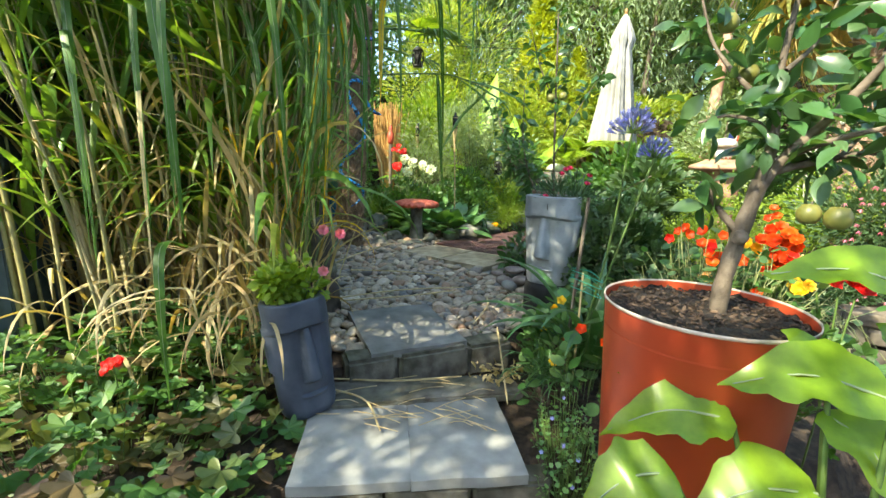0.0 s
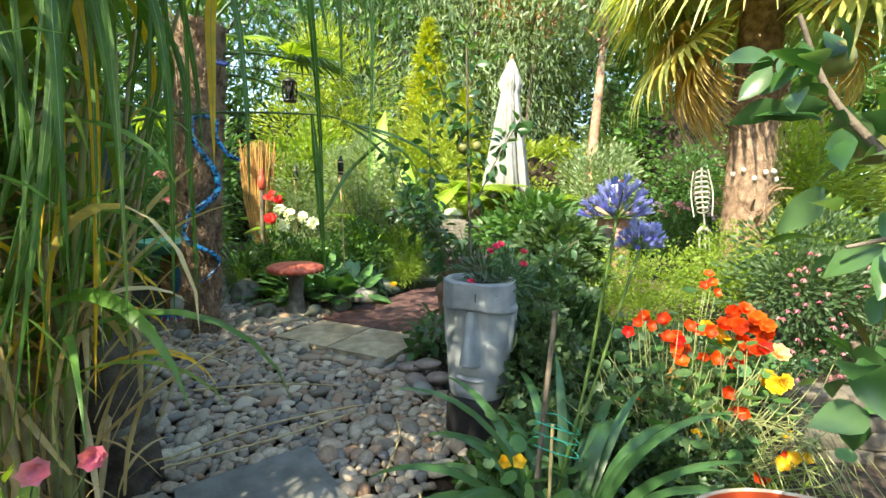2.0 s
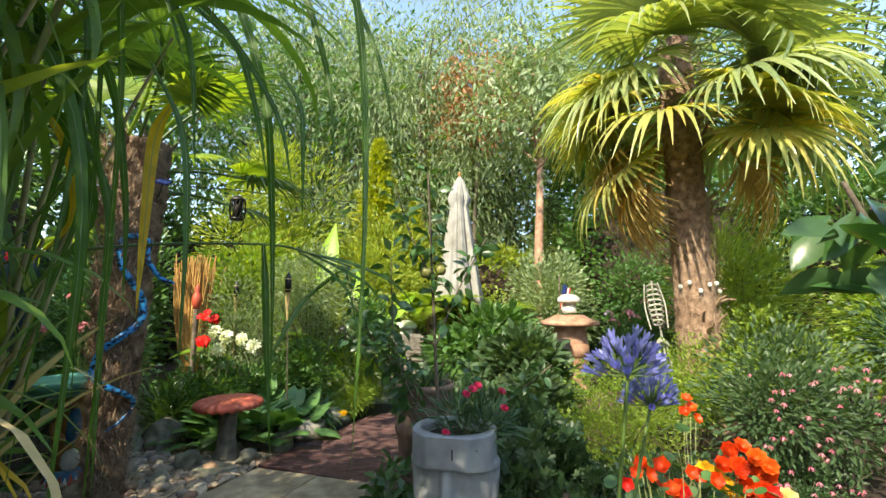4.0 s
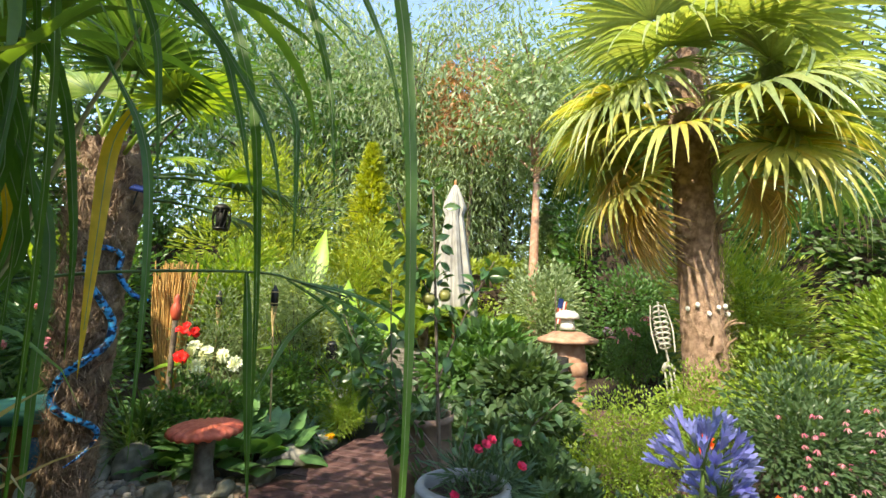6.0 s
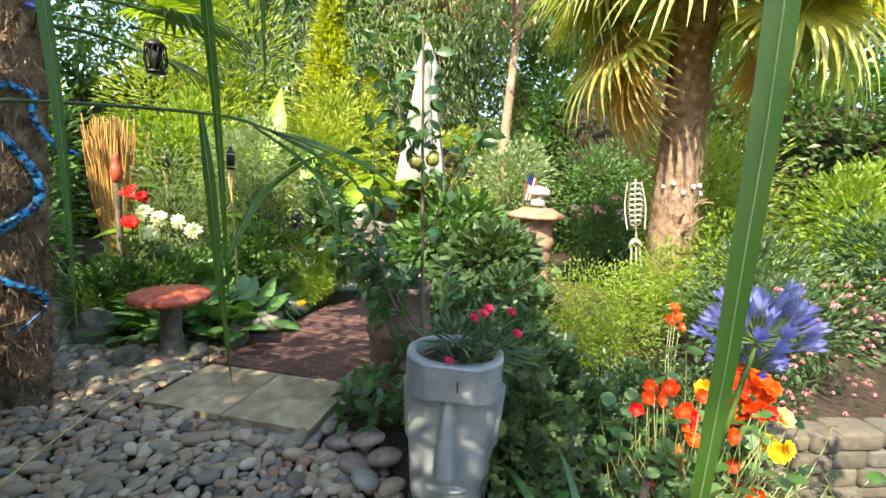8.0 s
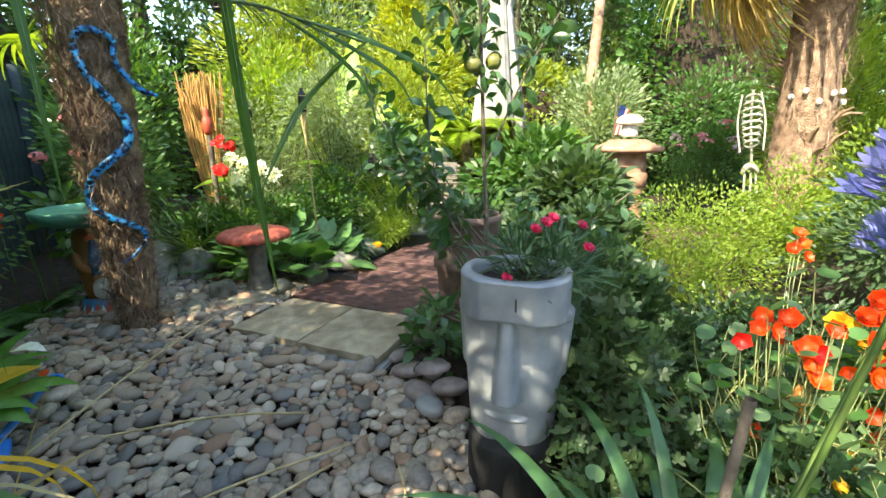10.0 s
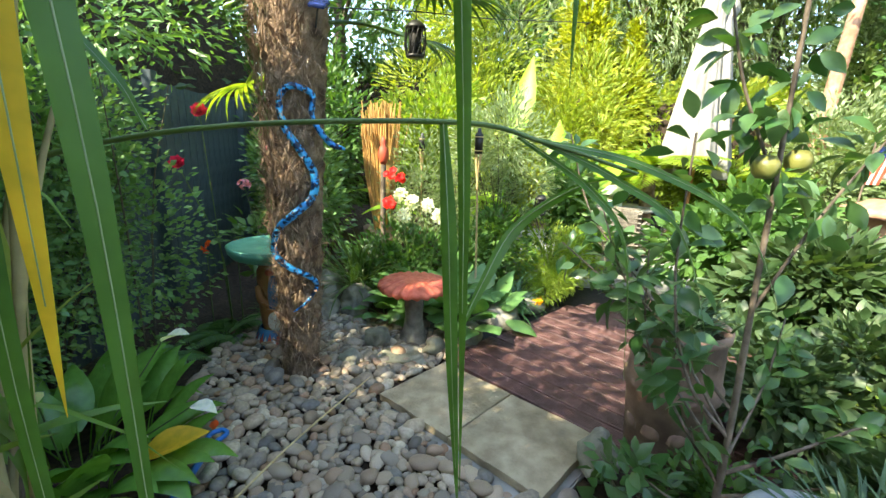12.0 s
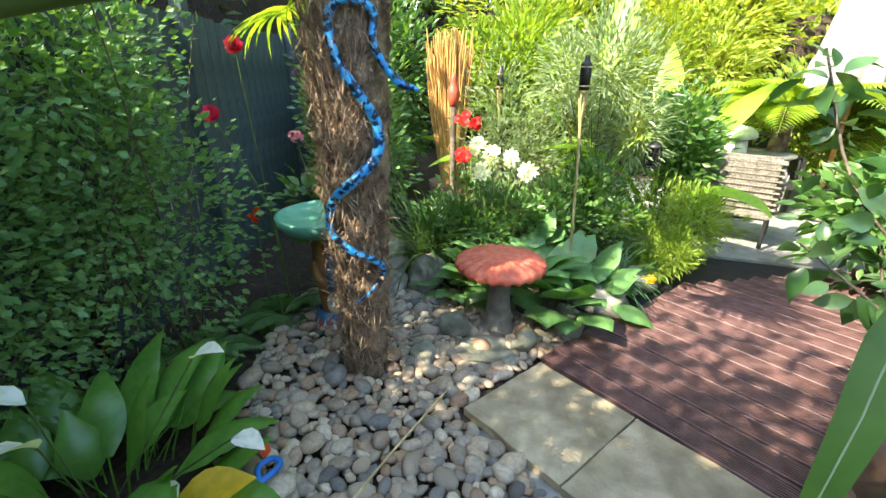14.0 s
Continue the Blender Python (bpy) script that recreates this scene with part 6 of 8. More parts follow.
n_s = welded(mesh_of("bloom", petals(6, 0.036, 0.034, 0.5, 3), M_SALMON))
heads = [(0.64, 0.79, 0.98, n_o), (0.67, 0.79, 0.92, n_o), (0.61, 0.78, 0.90, n_o), (0.70, 0.78, 0.85, n_o), (-0.34, 0.02, 0.81, n_r), (-0.30, 0.0, 0.86, n_o), (-0.24, 0.05, 0.88, n_o),
         (0.0, 0.0, 0.43, n_o), (0.02, -0.02, 0.41, n_o), (0.24, -0.04, 0.38, n_o), (-0.12, -0.02, 0.55, n_s), (-0.10, 0.0, 0.59, n_s), (-0.05, 0.0, 0.52, n_y)]
heads += [(rng.normal(-0.05, 0.13), rng.normal(0, 0.07), rng.uniform(0.66, 0.88), [n_o, n_o, n_o, n_r, n_o][i % 5]) for i in range(17)]
heads += [(rng.uniform(0.2, 0.55), rng.uniform(-0.3, -0.05), rng.uniform(0.12, 0.38), [n_y, n_o, n_y][i % 3]) for i in range(9)]
heads += [(rng.uniform(-0.3, 0.2), rng.uniform(-0.2, 0.0), rng.uniform(0.2, 0.5), [n_o, n_y, n_o][i % 3]) for i in range(8)]
for (x, y, z, m) in heads:
    bloom(nast, "bloom", m, (x, y, z), (rng.normal(-0.4, 0.4), -0.7, 0.5 + rng.normal(0, 0.3)), rng.uniform(0.85, 1.2))
part("flower_stalk_tangle", join([tube(smooth_line([(x * 0.5, y * 0.4, 0.05), (x * 0.8, y * 0.8 + 0.02, z * 0.6), (x, y + 0.005, z)], 7), 0.0024, 4) for (x, y, z, m) in heads]), M_PALESTEM, nast, kind="stuff")
trail = []
for i in range(70):
    x0, y0 = rng.normal(0.22, 0.16), rng.normal(-0.08, 0.08)
    a, L = rng.uniform(-1.7, 0.6), rng.uniform(0.2, 0.5)
    h = rng.uniform(0.15, 0.45)
    trail.append(tube(smooth_line([(x0, y0, h), (x0 + math.cos(a) * L * 0.5, y0 + math.sin(a) * L * 0.5, h * 0.9 + 0.05), (x0 + math.cos(a) * L, y0 + math.sin(a) * L, max(0.0, h - 0.25))], 7), 0.0022, 4))
part("trailing_stem_tangle", join(trail), M_PALESTEM, nast, "pale bare trailing stems", kind="stuff")
bego = thing("begonia", "begonias with large double orange and yellow flowers", "begonia", (2.38, 2.76, -0.20))
b_o, b_y, b_s = [welded(mesh_of("bloom", petals(8, 0.052, 0.055, 0.45, 3), m)) for m in (M_ORANGE, M_YELLOW, M_SALMON)]
part("foliage", scatter(lobed_leaf(0.05, 3), *blob_points(90, (0, 0.06, 0.5), (0.25, 0.16, 0.28), 0.3, 7), np.ones(90), 0.6), M_NASTLEAF, bego, kind="stuff", smooth=False)
part("stem_tangle", join([tube([(0, 0, 0), (x, y, z)], [0.008, 0.005], 6) for x, y, z in ((0.1, -0.05, 0.75), (-0.08, -0.06, 0.7), (0.02, -0.08, 0.6), (0.12, -0.05, 0.6))]), M_STALK, bego, kind="stuff")
for u, v, m in ((-0.06, 0.11, b_o), (-0.01, 0.13, b_o), (0.045, 0.10, b_o), (-0.09, 0.04, b_o), (-0.03, 0.05, b_o), (0.03, 0.04, b_o), (0.085, 0.02, b_o), (0.065, -0.05, b_o), (0.0, -0.03, b_o), (0.01, -0.10, b_o), (-0.02, -0.15, b_o), (0.09, 0.075, b_o),
                (-0.17, 0.01, b_y), (-0.08, -0.07, b_y), (-0.125, -0.03, b_y), (-0.05, -0.11, b_y), (0.15, -0.06, b_s), (0.155, -0.23, b_y), (0.185, -0.20, b_y), (0.125, -0.21, b_y)):
    back = rng.uniform(-0.05, 0.03)
    bloom(bego, "bloom", m, (0.77 * u + 0.64 * back, -0.64 * u + 0.77 * back - 0.03, 0.73 + v), (rng.normal(-0.45, 0.3), -0.7, 0.45 + rng.normal(0, 0.25)), rng.uniform(0.78, 1.0))
ge = thing("geranium", "red geranium flowers beside the pot", "geranium", (1.92, 1.45, -0.3))
part("stem_tangle", join([tube([(0, 0, 0), (0.02, 0, 0.4), (x, y, 0.86)], 0.004, 5) for x, y in ((0, 0), (0.08, 0.03), (-0.06, 0.02))]), M_STALK, ge, kind="stuff")
part("foliage", scatter(lobed_leaf(0.04), *blob_points(90, (0, 0, 0.5), (0.25, 0.2, 0.28), 0.3, 6), np.ones(90), 0.5), M_MID, ge, kind="stuff", smooth=False)
for i in range(14):
    bloom(ge, "bloom", redf, (rng.normal(0.02, 0.06), rng.normal(0, 0.03), 0.88 + rng.normal(0, 0.02) + 0.05), (rng.normal(0, 0.3), -0.6, 0.7), 1.15)

aga = thing("agapanthus", "agapanthus with strap leaves and two lavender blue flower globes", "agapanthus", (1.07, 2.06, -0.12))
az = np.arange(40) * 2.399
for i in range(40):
    L = rng.uniform(0.55, 0.98)
    C, S = arch(np.array([[0.12 + 0.12 * math.cos(az[i]), 0.06 + 0.08 * math.sin(az[i]), 0.0]]), az[i:i + 1], np.radians(rng.uniform(60, 88, 1)), np.array([L]), np.radians(rng.uniform(65, 135, 1)), 11, 1.5)
    if not clear_of_camera(C + np.array([1.07, 2.06, -0.12]), 0.22)[0]:
        continue
    part("strap_leaf", strips(C, blade_width(11, np.array([rng.uniform(0.020, 0.030)]), 0.4), S, 0.25), M_STRAP, aga)
ts = np.linspace(0, 1, 7)
TC, TS = [], []
for i in range(6):
    q = i * math.pi / 3
    rr_ = 0.015 * ts ** 1.9
    TC.append(np.column_stack([rr_ * math.cos(q), rr_ * math.sin(q), 0.060 * ts ** 0.9]))
    TS.append([-math.sin(q), math.cos(q), 0])
trumpet = welded(mesh_of("floret", strips(np.array(TC), np.tile(np.array([0.0, 0.003, 0.004, 0.0048, 0.0055, 0.0045, 0.001]), (6, 1)), np.array(TS), 0.15), M_BLUEFL))
for (top, s, ben) in (((0.155, -0.13, 1.295), 1.05, 0.05), ((0.30, -0.02, 1.185), 0.85, 0.03)):
    part("flower_stem", tube(smooth_line([(0, 0, 0), (top[0] * 0.4 + ben, top[1] * 0.4, top[2] * 0.5), top], 14), np.linspace(0.0065, 0.005, 14), 8), M_STALK, aga)
    ped = []
    for i in range(44):
        f = 1 - 1.08 * (i + 0.5) / 44
        a = i * 2.399
        d = np.array([math.cos(a) * math.sqrt(1 - f * f), math.sin(a) * math.sqrt(1 - f * f), f])
        e = np.array(top) + d * rng.uniform(0.045, 0.075) * s * np.array([0.9, 0.9, 1.15])
        ped.append(tube([top, e], 0.0017, 5))
        bloom(aga, "floret", trumpet, tuple(e), tuple(d + rng.normal(0, 0.15, 3) + [0, 0, 0.5]), s * rng.uniform(0.75, 1.0))
    part("umbel_stalk", join(ped), M_STALK, aga, kind="stuff")
stake = thing("plant_stake", "bamboo stake with green twine beside the agapanthus", "stake", (1.02, 2.02, -0.15))
part("cane", tube([(0, 0, 0), (0.02, -0.01, 0.5), (0.045, -0.02, 1.0)], [0.011, 0.010, 0.009], 8), M_BARK, stake)
part("cane", tube([(0.05, -0.05, 0), (0.05, -0.04, 0.6)], [0.006, 0.006], 7), M_BAMBOOPOLE, stake)
for z in (0.52, 0.57, 0.61):
    part("twine", tube(smooth_line([(-0.01, -0.03, z), (0.06, -0.05, z - 0.02), (0.16, -0.02, z - 0.06), (0.1, 0.04, z - 0.02), (0.0, 0.02, z)], 20), 0.0022, 5), M_TWINE, stake)
low = ground_cover("nasturtium", "low variegated nasturtium leaves with yellow flowers along the path", (0.78, 1.62, -0.2), (1.28, 2.45, 0.30), 170, 0.045, M_NASTLEAF, "nasturtium", 1)
for i in range(9):
    bloom(low, "bloom", n_y if i % 3 else n_o, (rng.uniform(-0.18, 0.15), rng.uniform(-0.35, 0.2), rng.uniform(0.2, 0.5)), (-0.2, -0.8, 0.5), 0.8)
lob = ground_cover("lobelia", "dark bushy lobelia with tiny blue flowers at the step", (0.85, 1.1, -0.4), (1.15, 1.75, -0.05), 700, 0.012, M_SHRUB, "lobelia", 1, 0.9)
tiny = welded(mesh_of("bloom", petals(5, 0.010, 0.009, 0.2), M_BLUEFL))
for i in range(8):
    bloom(lob, "bloom", tiny, (rng.uniform(-0.13, 0.1), rng.uniform(-0.3, 0.25), rng.uniform(0.1, 0.3)), (-0.3, -0.8, 0.5))
strap_clump("grass_clump", "fine green strap foliage in the bed", 0.92, 1.9, -0.14, 110, 0.34, 0.005, M_STRAP, "grass", (30, 85), (50, 120))
strap_clump("grass_clump", "fine pale grassy stems by the wall", 2.3, 2.5, -0.3, 140, 0.6, 0.0030, M_LIME, "grass", (30, 85), (50, 130), 0.12)

# ---- pot and apple tree by the deck ----
pot2 = thing("plant_pot", "brown clay pot with a raised band on the decking", "plant pot", (1.02, 4.24, 0.005))
pot2.scale = (1.04, 1.04, 1.06)
part("pot", lathe([(0.001, 0), (0.165, 0), (0.175, 0.02), (0.205, 0.36), (0.222, 0.38), (0.226, 0.42), (0.21, 0.44), (0.20, 0.66), (0.212, 0.67), (0.215, 0.71), (0.19, 0.71), (0.185, 0.62)], 40), M_CLAY, pot2)
part("soil", soil_disc(0.186), M_POTSOIL, pot2, m=pose(0, 0, 0.66))
for i in range(5):
    a = radians(-160 + i * 36)
    part("leaf_relief", rock_bm(0.09, 0.03, 0.09, 0.2, 2), M_CLAY, pot2, m=pose(0.185 * math.cos(a), 0.185 * math.sin(a), 0.2, 0, 0, math.degrees(a) + 90))
strap_clump("pot_plant", "tufted blue-green spiky plant in the clay pot", 1.02, 4.24, 0.70, 150, 0.28, 0.007, M_PINKLEAF, "plant", (35, 88), (20, 90), 0.06)
apt = fruit_tree("apple_tree", "young apple tree with thin stem and two green apples", (1.0, 3.55, -0.1),
                 [[(0, 0, 0), (0.0, 0, 0.6), (-0.04, -0.03, 1.3), (-0.09, -0.06, 2.3)],
                  [(0, 0, 0.55), (0.22, 0.0, 0.70), (0.48, 0.05, 0.85), (0.8, 0.1, 1.05)],
                  [(0, 0, 0.45), (0.30, 0.05, 0.50), (0.62, 0.1, 0.62)],
                  [(0, 0, 0.5), (-0.15, 0.05, 0.72), (-0.30, 0.08, 1.0), (-0.34, 0.1, 1.35)],
                  [(0, 0, 0.7), (-0.2, -0.08, 0.95), (-0.30, -0.1, 1.3), (-0.32, -0.12, 1.75)],
                  [(-0.03, -0.02, 1.2), (0.12, 0.0, 1.55), (0.32, 0.03, 1.9)],
                  [(-0.05, -0.04, 1.6), (-0.2, -0.05, 1.9), (-0.3, -0.08, 2.2)],
                  [(0, 0, 0.35), (-0.16, 0.02, 0.40), (-0.30, 0.05, 0.48)],
                  [(-0.04, -0.03, 1.3), (-0.09, -0.06, 2.3)],
                  [(0, 0, 0.8), (-0.22, 0.02, 1.05), (-0.42, 0.05, 1.25), (-0.52, 0.08, 1.5)],
                  [(0, 0, 0.6), (-0.2, 0.2, 0.85), (-0.38, 0.35, 1.05), (-0.45, 0.45, 1.3)],
                  [(0, 0, 0.6), (0.2, 0.25, 0.8), (0.3, 0.4, 1.05)],
                  [(0, 0, 0.7), (-0.25, 0.3, 1.1), (-0.5, 0.5, 1.4), (-0.62, 0.62, 1.75)],
                  [(-0.12, 0.15, 0.9), (-0.4, 0.33, 1.12), (-0.62, 0.42, 1.28)]],
                 [(0.016, 0.006), (0.008, 0.003), (0.008, 0.003), (0.007, 0.003), (0.007, 0.003), (0.006, 0.003), (0.006, 0.003), (0.006, 0.003), (0.006, 0.003), (0.006, 0.003), (0.006, 0.003), (0.006, 0.003), (0.006, 0.003), (0.005, 0.003)], 58, 0.092, 0.05, 0.07)
apple(apt, (-0.10, -0.06, 1.66), 0.037)
apple(apt, (0.0, -0.02, 1.68), 0.036)
shrub("apple_sucker", "leafy green shoots beside the cobbles", (0.78, 3.70, 0.16), (0.24, 0.2, 0.22), 80, 0.10, 0.058, M_FRUITLEAF, True, 10, category="plant")
shrub("shrub", "dark leaf litter and low shoots under the tree", (1.25, 3.75, 0.12), (0.4, 0.35, 0.22), 700, 0.06, 0.035, M_MID, True, 8)

# ---- toadstool, carved table, torch ----
mu = thing("toadstool", "red concrete toadstool ornament with scalloped cap", "garden ornament", (-0.645, 5.20, -0.06))
mu.scale = (0.97, 0.97, 1.16)
part("stem", lathe([(0.001, 0), (0.125, 0), (0.12, 0.04), (0.095, 0.10), (0.075, 0.20), (0.08, 0.34), (0.10, 0.42), (0.001, 0.43)], 28), M_STEM, mu, "mossy grey stem")
V, F = lathe([(0.02, 0.425), (0.12, 0.42), (0.22, 0.415), (0.275, 0.42), (0.295, 0.438), (0.287, 0.458), (0.235, 0.478), (0.15, 0.493), (0.06, 0.50), (0.001, 0.501)], 96)
a, r = np.arctan2(V[:, 1], V[:, 0]), np.hypot(V[:, 0], V[:, 1])
V[:, :2] *= (1 + 0.045 * np.abs(np.sin(a * 11))[:, None] * np.clip((r - 0.16) / 0.12, 0, 1)[:, None])
V[:, 2] += 0.008 * np.sin(a * 22) * np.clip((r - 0.1) / 0.15, 0, 1)
part("cap", (V, F), M_MUSH, mu, "red scalloped cap")
tb = thing("carved_table", "carved painted figure table with green round top", "garden ornament", (-1.74, 4.93, -0.06))
tb.scale = (0.94, 0.94, 1.14)
part("tabletop", lathe([(0.001, 0.62), (0.22, 0.62), (0.30, 0.645), (0.335, 0.68), (0.345, 0.72), (0.325, 0.725), (0.30, 0.71), (0.001, 0.70)], 48), M_TEAL, tb, "green dished top")
part("column", lathe([(0.001, 0.10), (0.10, 0.10), (0.115, 0.2), (0.125, 0.3), (0.12, 0.36), (0.10, 0.40), (0.13, 0.46), (0.125, 0.54), (0.10, 0.58), (0.001, 0.63)], 32), M_OCHRE, tb, "ochre carved body")
part("base", lathe([(0.001, 0.0), (0.175, 0.0), (0.18, 0.03), (0.13, 0.12), (0.12, 0.125)], 40), M_BLUEPAINT, tb, "blue base")
for i in range(14):
    an = i * 2 * math.pi / 14
    for k, mt in ((0, M_REDPAINT), (1, M_WHITEPAINT)):
        q = an + k * math.pi / 14
        g = (np.array([[-0.028, 0, 0.0], [0.028, 0, 0.0], [0.0, 0.03, 0.085]]) * (1 if k == 0 else 0.8) + [0, 0, 0.028], np.array([[0, 1, 2]]))
        part("triangle", g, mt, tb, m=Matrix.Rotation(q + math.pi / 2, 4, "Z") @ Matrix.Translation((0, -0.185, 0)) @ Matrix.Rotation(-0.15, 4, "X"), smooth=False)
part("face_panel", rock_bm(0.14, 0.10, 0.16, 0.08, 3), M_WHITEPAINT, tb, "white painted panel", m=pose(0.06, -0.085, 0.19))
part("arm", tube(smooth_line([(-0.08, -0.09, 0.42), (-0.02, -0.15, 0.36), (0.05, -0.14, 0.32)], 8), 0.032, 8), M_OCHRE, tb)
part("cloth", tube(smooth_line([(0.07, -0.1, 0.52), (0.09, -0.13, 0.42), (0.07, -0.13, 0.30)], 8), [0.03, 0.04, 0.045, 0.05, 0.05, 0.045, 0.04, 0.03], 8), M_BLUEPAINT, tb, "blue painted cloth")
part("beak", rock_bm(0.07, 0.08, 0.05, 0.1, 2), M_REDPAINT, tb, "red painted detail", m=pose(0.05, -0.12, 0.55))


def torch(x, y, z, h, dx):
    t = thing("torch", "bamboo garden torch with black burner", "torch", (x, y, z))
    part("pole", tube([(0, 0, 0), (dx / 2, 0, h / 2), (dx, 0, h - 0.15)], [0.011, 0.010, 0.010], 8), M_BAMBOOPOLE, t)
    for i in range(6):
        a = i * math.pi / 3
        part("strip", tube([(dx, 0, h - 0.26), (dx + 0.03 * math.cos(a), 0.03 * math.sin(a), h)], [0.006, 0.006], 5), M_BAMBOOPOLE, t)
    part("burner", lathe([(0.001, h - 0.005), (0.036, h), (0.038, h + 0.16), (0.03, h + 0.17), (0.018, h + 0.19), (0.015, h + 0.215), (0.001, h + 0.22)], 20), M_BLACK, t, "black metal burner", m=pose(dx, 0, 0))
    for q in (0.02, 0.14):
        part("band", lathe([(0.0385, h + q), (0.040, h + q + 0.004), (0.0385, h + q + 0.01)], 20), M_BAMBOOPOLE, t, m=pose(dx, 0, 0))


torch(-0.24, 5.95, 0.0, 1.49, -0.05)
torch(-1.15, 7.2, 0.0, 1.45, 0.0)


def lantern(x, y, z, s=1.0):
    t = thing("lantern", "black metal cage lantern", "lantern", (x, y, z))
    part("cap", lathe([(0.001, 0.2 * s), (0.03 * s, 0.195 * s), (0.055 * s, 0.17 * s), (0.06 * s, 0.155 * s), (0.001, 0.155 * s)], 18), M_BLACK, t)
    part("base", lathe([(0.001, 0), (0.05 * s, 0), (0.055 * s, 0.015 * s), (0.001, 0.02 * s)], 18), M_BLACK, t)
    for i in range(12):
        a = i * math.pi / 6
        part("bar", tube([(0.05 * s * math.cos(a), 0.05 * s * math.sin(a), 0.01), (0.062 * s * math.cos(a + 0.3), 0.062 * s * math.sin(a + 0.3), 0.08 * s), (0.055 * s * math.cos(a + 0.6), 0.055 * s * math.sin(a + 0.6), 0.158 * s)], 0.004 * s, 4), M_BLACK, t)
    part("core", lathe([(0.001, 0.015 * s), (0.035 * s, 0.016 * s), (0.035 * s, 0.15 * s), (0.001, 0.155 * s)], 14), M_BLACKSTONE, t)
    part("hook", tube([(0, 0, 0.2 * s), (0, 0.01, 0.24 * s), (0, 0, 0.27 * s)], 0.003, 5), M_BLACK, t)


lantern(-0.62, 5.0, 2.12, 1.15)
lantern(0.305, 6.8, 0.84, 1.1)
wire = part("cable", tube(smooth_line([(-1.05, 4.5, 2.30), (-0.62, 5.0, 2.40), (-0.2, 5.6, 2.5), (0.6, 6.6, 2.7)], 24), 0.004, 5), M_BLACK)
tagged(wire, "thin dark cable strung from the palm trunk", "cable")
sol = thing("solar_light", "small navy solar panel fixed to the palm trunk", "solar light", (-1.03, 4.47, 2.25))
part("panel", box_bm(0.10, 0.08, 0.02, 0.004), M_NAVY, sol, "navy panel", m=pose(0, 0, 0.06, 35, 10, 0), smooth=False)
part("bracket", tube([(-0.05, 0.05, -0.05), (-0.02, 0.02, 0.03), (0, 0, 0.06)], 0.006, 6), M_BLACK, sol)

# cannas and white lilies
can = thing("canna", "canna lily with red flowers above dark leaves", "canna", (-1.22, 6.5, 0.0))
part("stem_tangle", join([tube([(0, 0, 0), (x * 0.6, y * 0.5, z * 0.5), (x, y, z)], 0.008, 6) for x, y, z in ((-0.04, -0.1, 0.9), (-0.07, 0.2, 1.15))]), M_STALK, can, kind="stuff")
for p in ((-0.04, -0.1, 0.93), (-0.07, 0.2, 1.18)):
    for i in range(9):
        bloom(can, "bloom", redf, tuple(np.array(p) + rng.normal(0, 0.045, 3)), (rng.normal(0, 0.5), -0.7, 0.5), 1.6)
wl = thing("white_lily", "cluster of white lily flowers in front of cannas", "lily", (-0.9, 6.15, 0.0))
wf = welded(mesh_of("bloom", petals(6, 0.055, 0.026, 0.35, 1), M_WHITEFL))
for p in ((-0.19, 0.05, 1.03), (-0.05, 0.0, 0.98), (0.27, -0.15, 0.89), (-0.12, -0.05, 0.85), (0.1, 0.05, 0.95)):
    part("stem", tube([(p[0] * 0.4, 0, 0), p], 0.006, 6), M_STALK, wl)
    for i in range(10):
        d = unit(rng.normal(0, 1, 3) + [0, -0.6, 0.2])
        bloom(wl, "bloom", wf, tuple(np.array(p) + d * 0.05), tuple(d))
og = thing("orange_flower", "orange-red flower spikes under the shrub", "flower", (-2.15, 4.95, 0.0))
for p in ((-0.2, 0.0, 0.72), (0.05, 0.05, 0.74)):
    part("stem", tube([(p[0], p[1], 0), p], 0.004, 5), M_STALK, og)
    for i in range(8):
        bloom(og, "bloom", n_o, (p[0] + rng.normal(0, 0.02), p[1] + rng.normal(0, 0.02), p[2] - 0.012 * i), (rng.normal(0, 0.4), -0.8, 0.2), 0.5)
yf = thing("yellow_flower", "yellow flower at the decking edge", "flower", (0.33, 6.02, 0.0))
part("stem", tube([(0, 0, 0), (0.01, 0, 0.12)], 0.003, 5), M_STALK, yf)
for i in range(3):
    bloom(yf, "bloom", n_y, (0.02 * i, 0.01 * i, 0.12), (-0.2, -0.8, 0.5), 1.1)

# bundle of orange reeds with a red bird
rb = thing("cane_bundle", "fanned bundle of orange-tan canes", "canes", (-1.80, 7.55, 0.0))
segs = []
for i in range(190):
    a, f = rng.uniform(0, 6.28), rng.uniform(0.2, 1)
    segs.append(tube([(0.08 * math.cos(a), 0.06 * math.sin(a), 0.3), (0.24 * f * math.cos(a), 0.16 * f * math.sin(a), 1.2), (0.30 * f * math.cos(a) + rng.normal(0, 0.05), 0.2 * f * math.sin(a), rng.uniform(1.6, 2.05))], 0.007, 4))
part("cane_thicket", join(segs), M_GOLDCANE, rb, kind="stuff")
part("pot", lathe([(0.001, 0), (0.2, 0), (0.25, 0.4), (0.23, 0.4), (0.2, 0.35), (0.001, 0.33)], 24), M_CLAY, rb)
bird = tagged(part("bird_statue", lathe([(0.001, 1.28), (0.03, 1.28), (0.05, 1.33), (0.065, 1.40), (0.05, 1.47), (0.03, 1.50), (0.04, 1.54), (0.025, 1.58), (0.005, 1.61), (0.001, 1.61)], 18), M_REDPAINT, m=pose(-1.574, 7.0, 0, 0, 0, 0)), "dark red bird statue on a post", "statue")
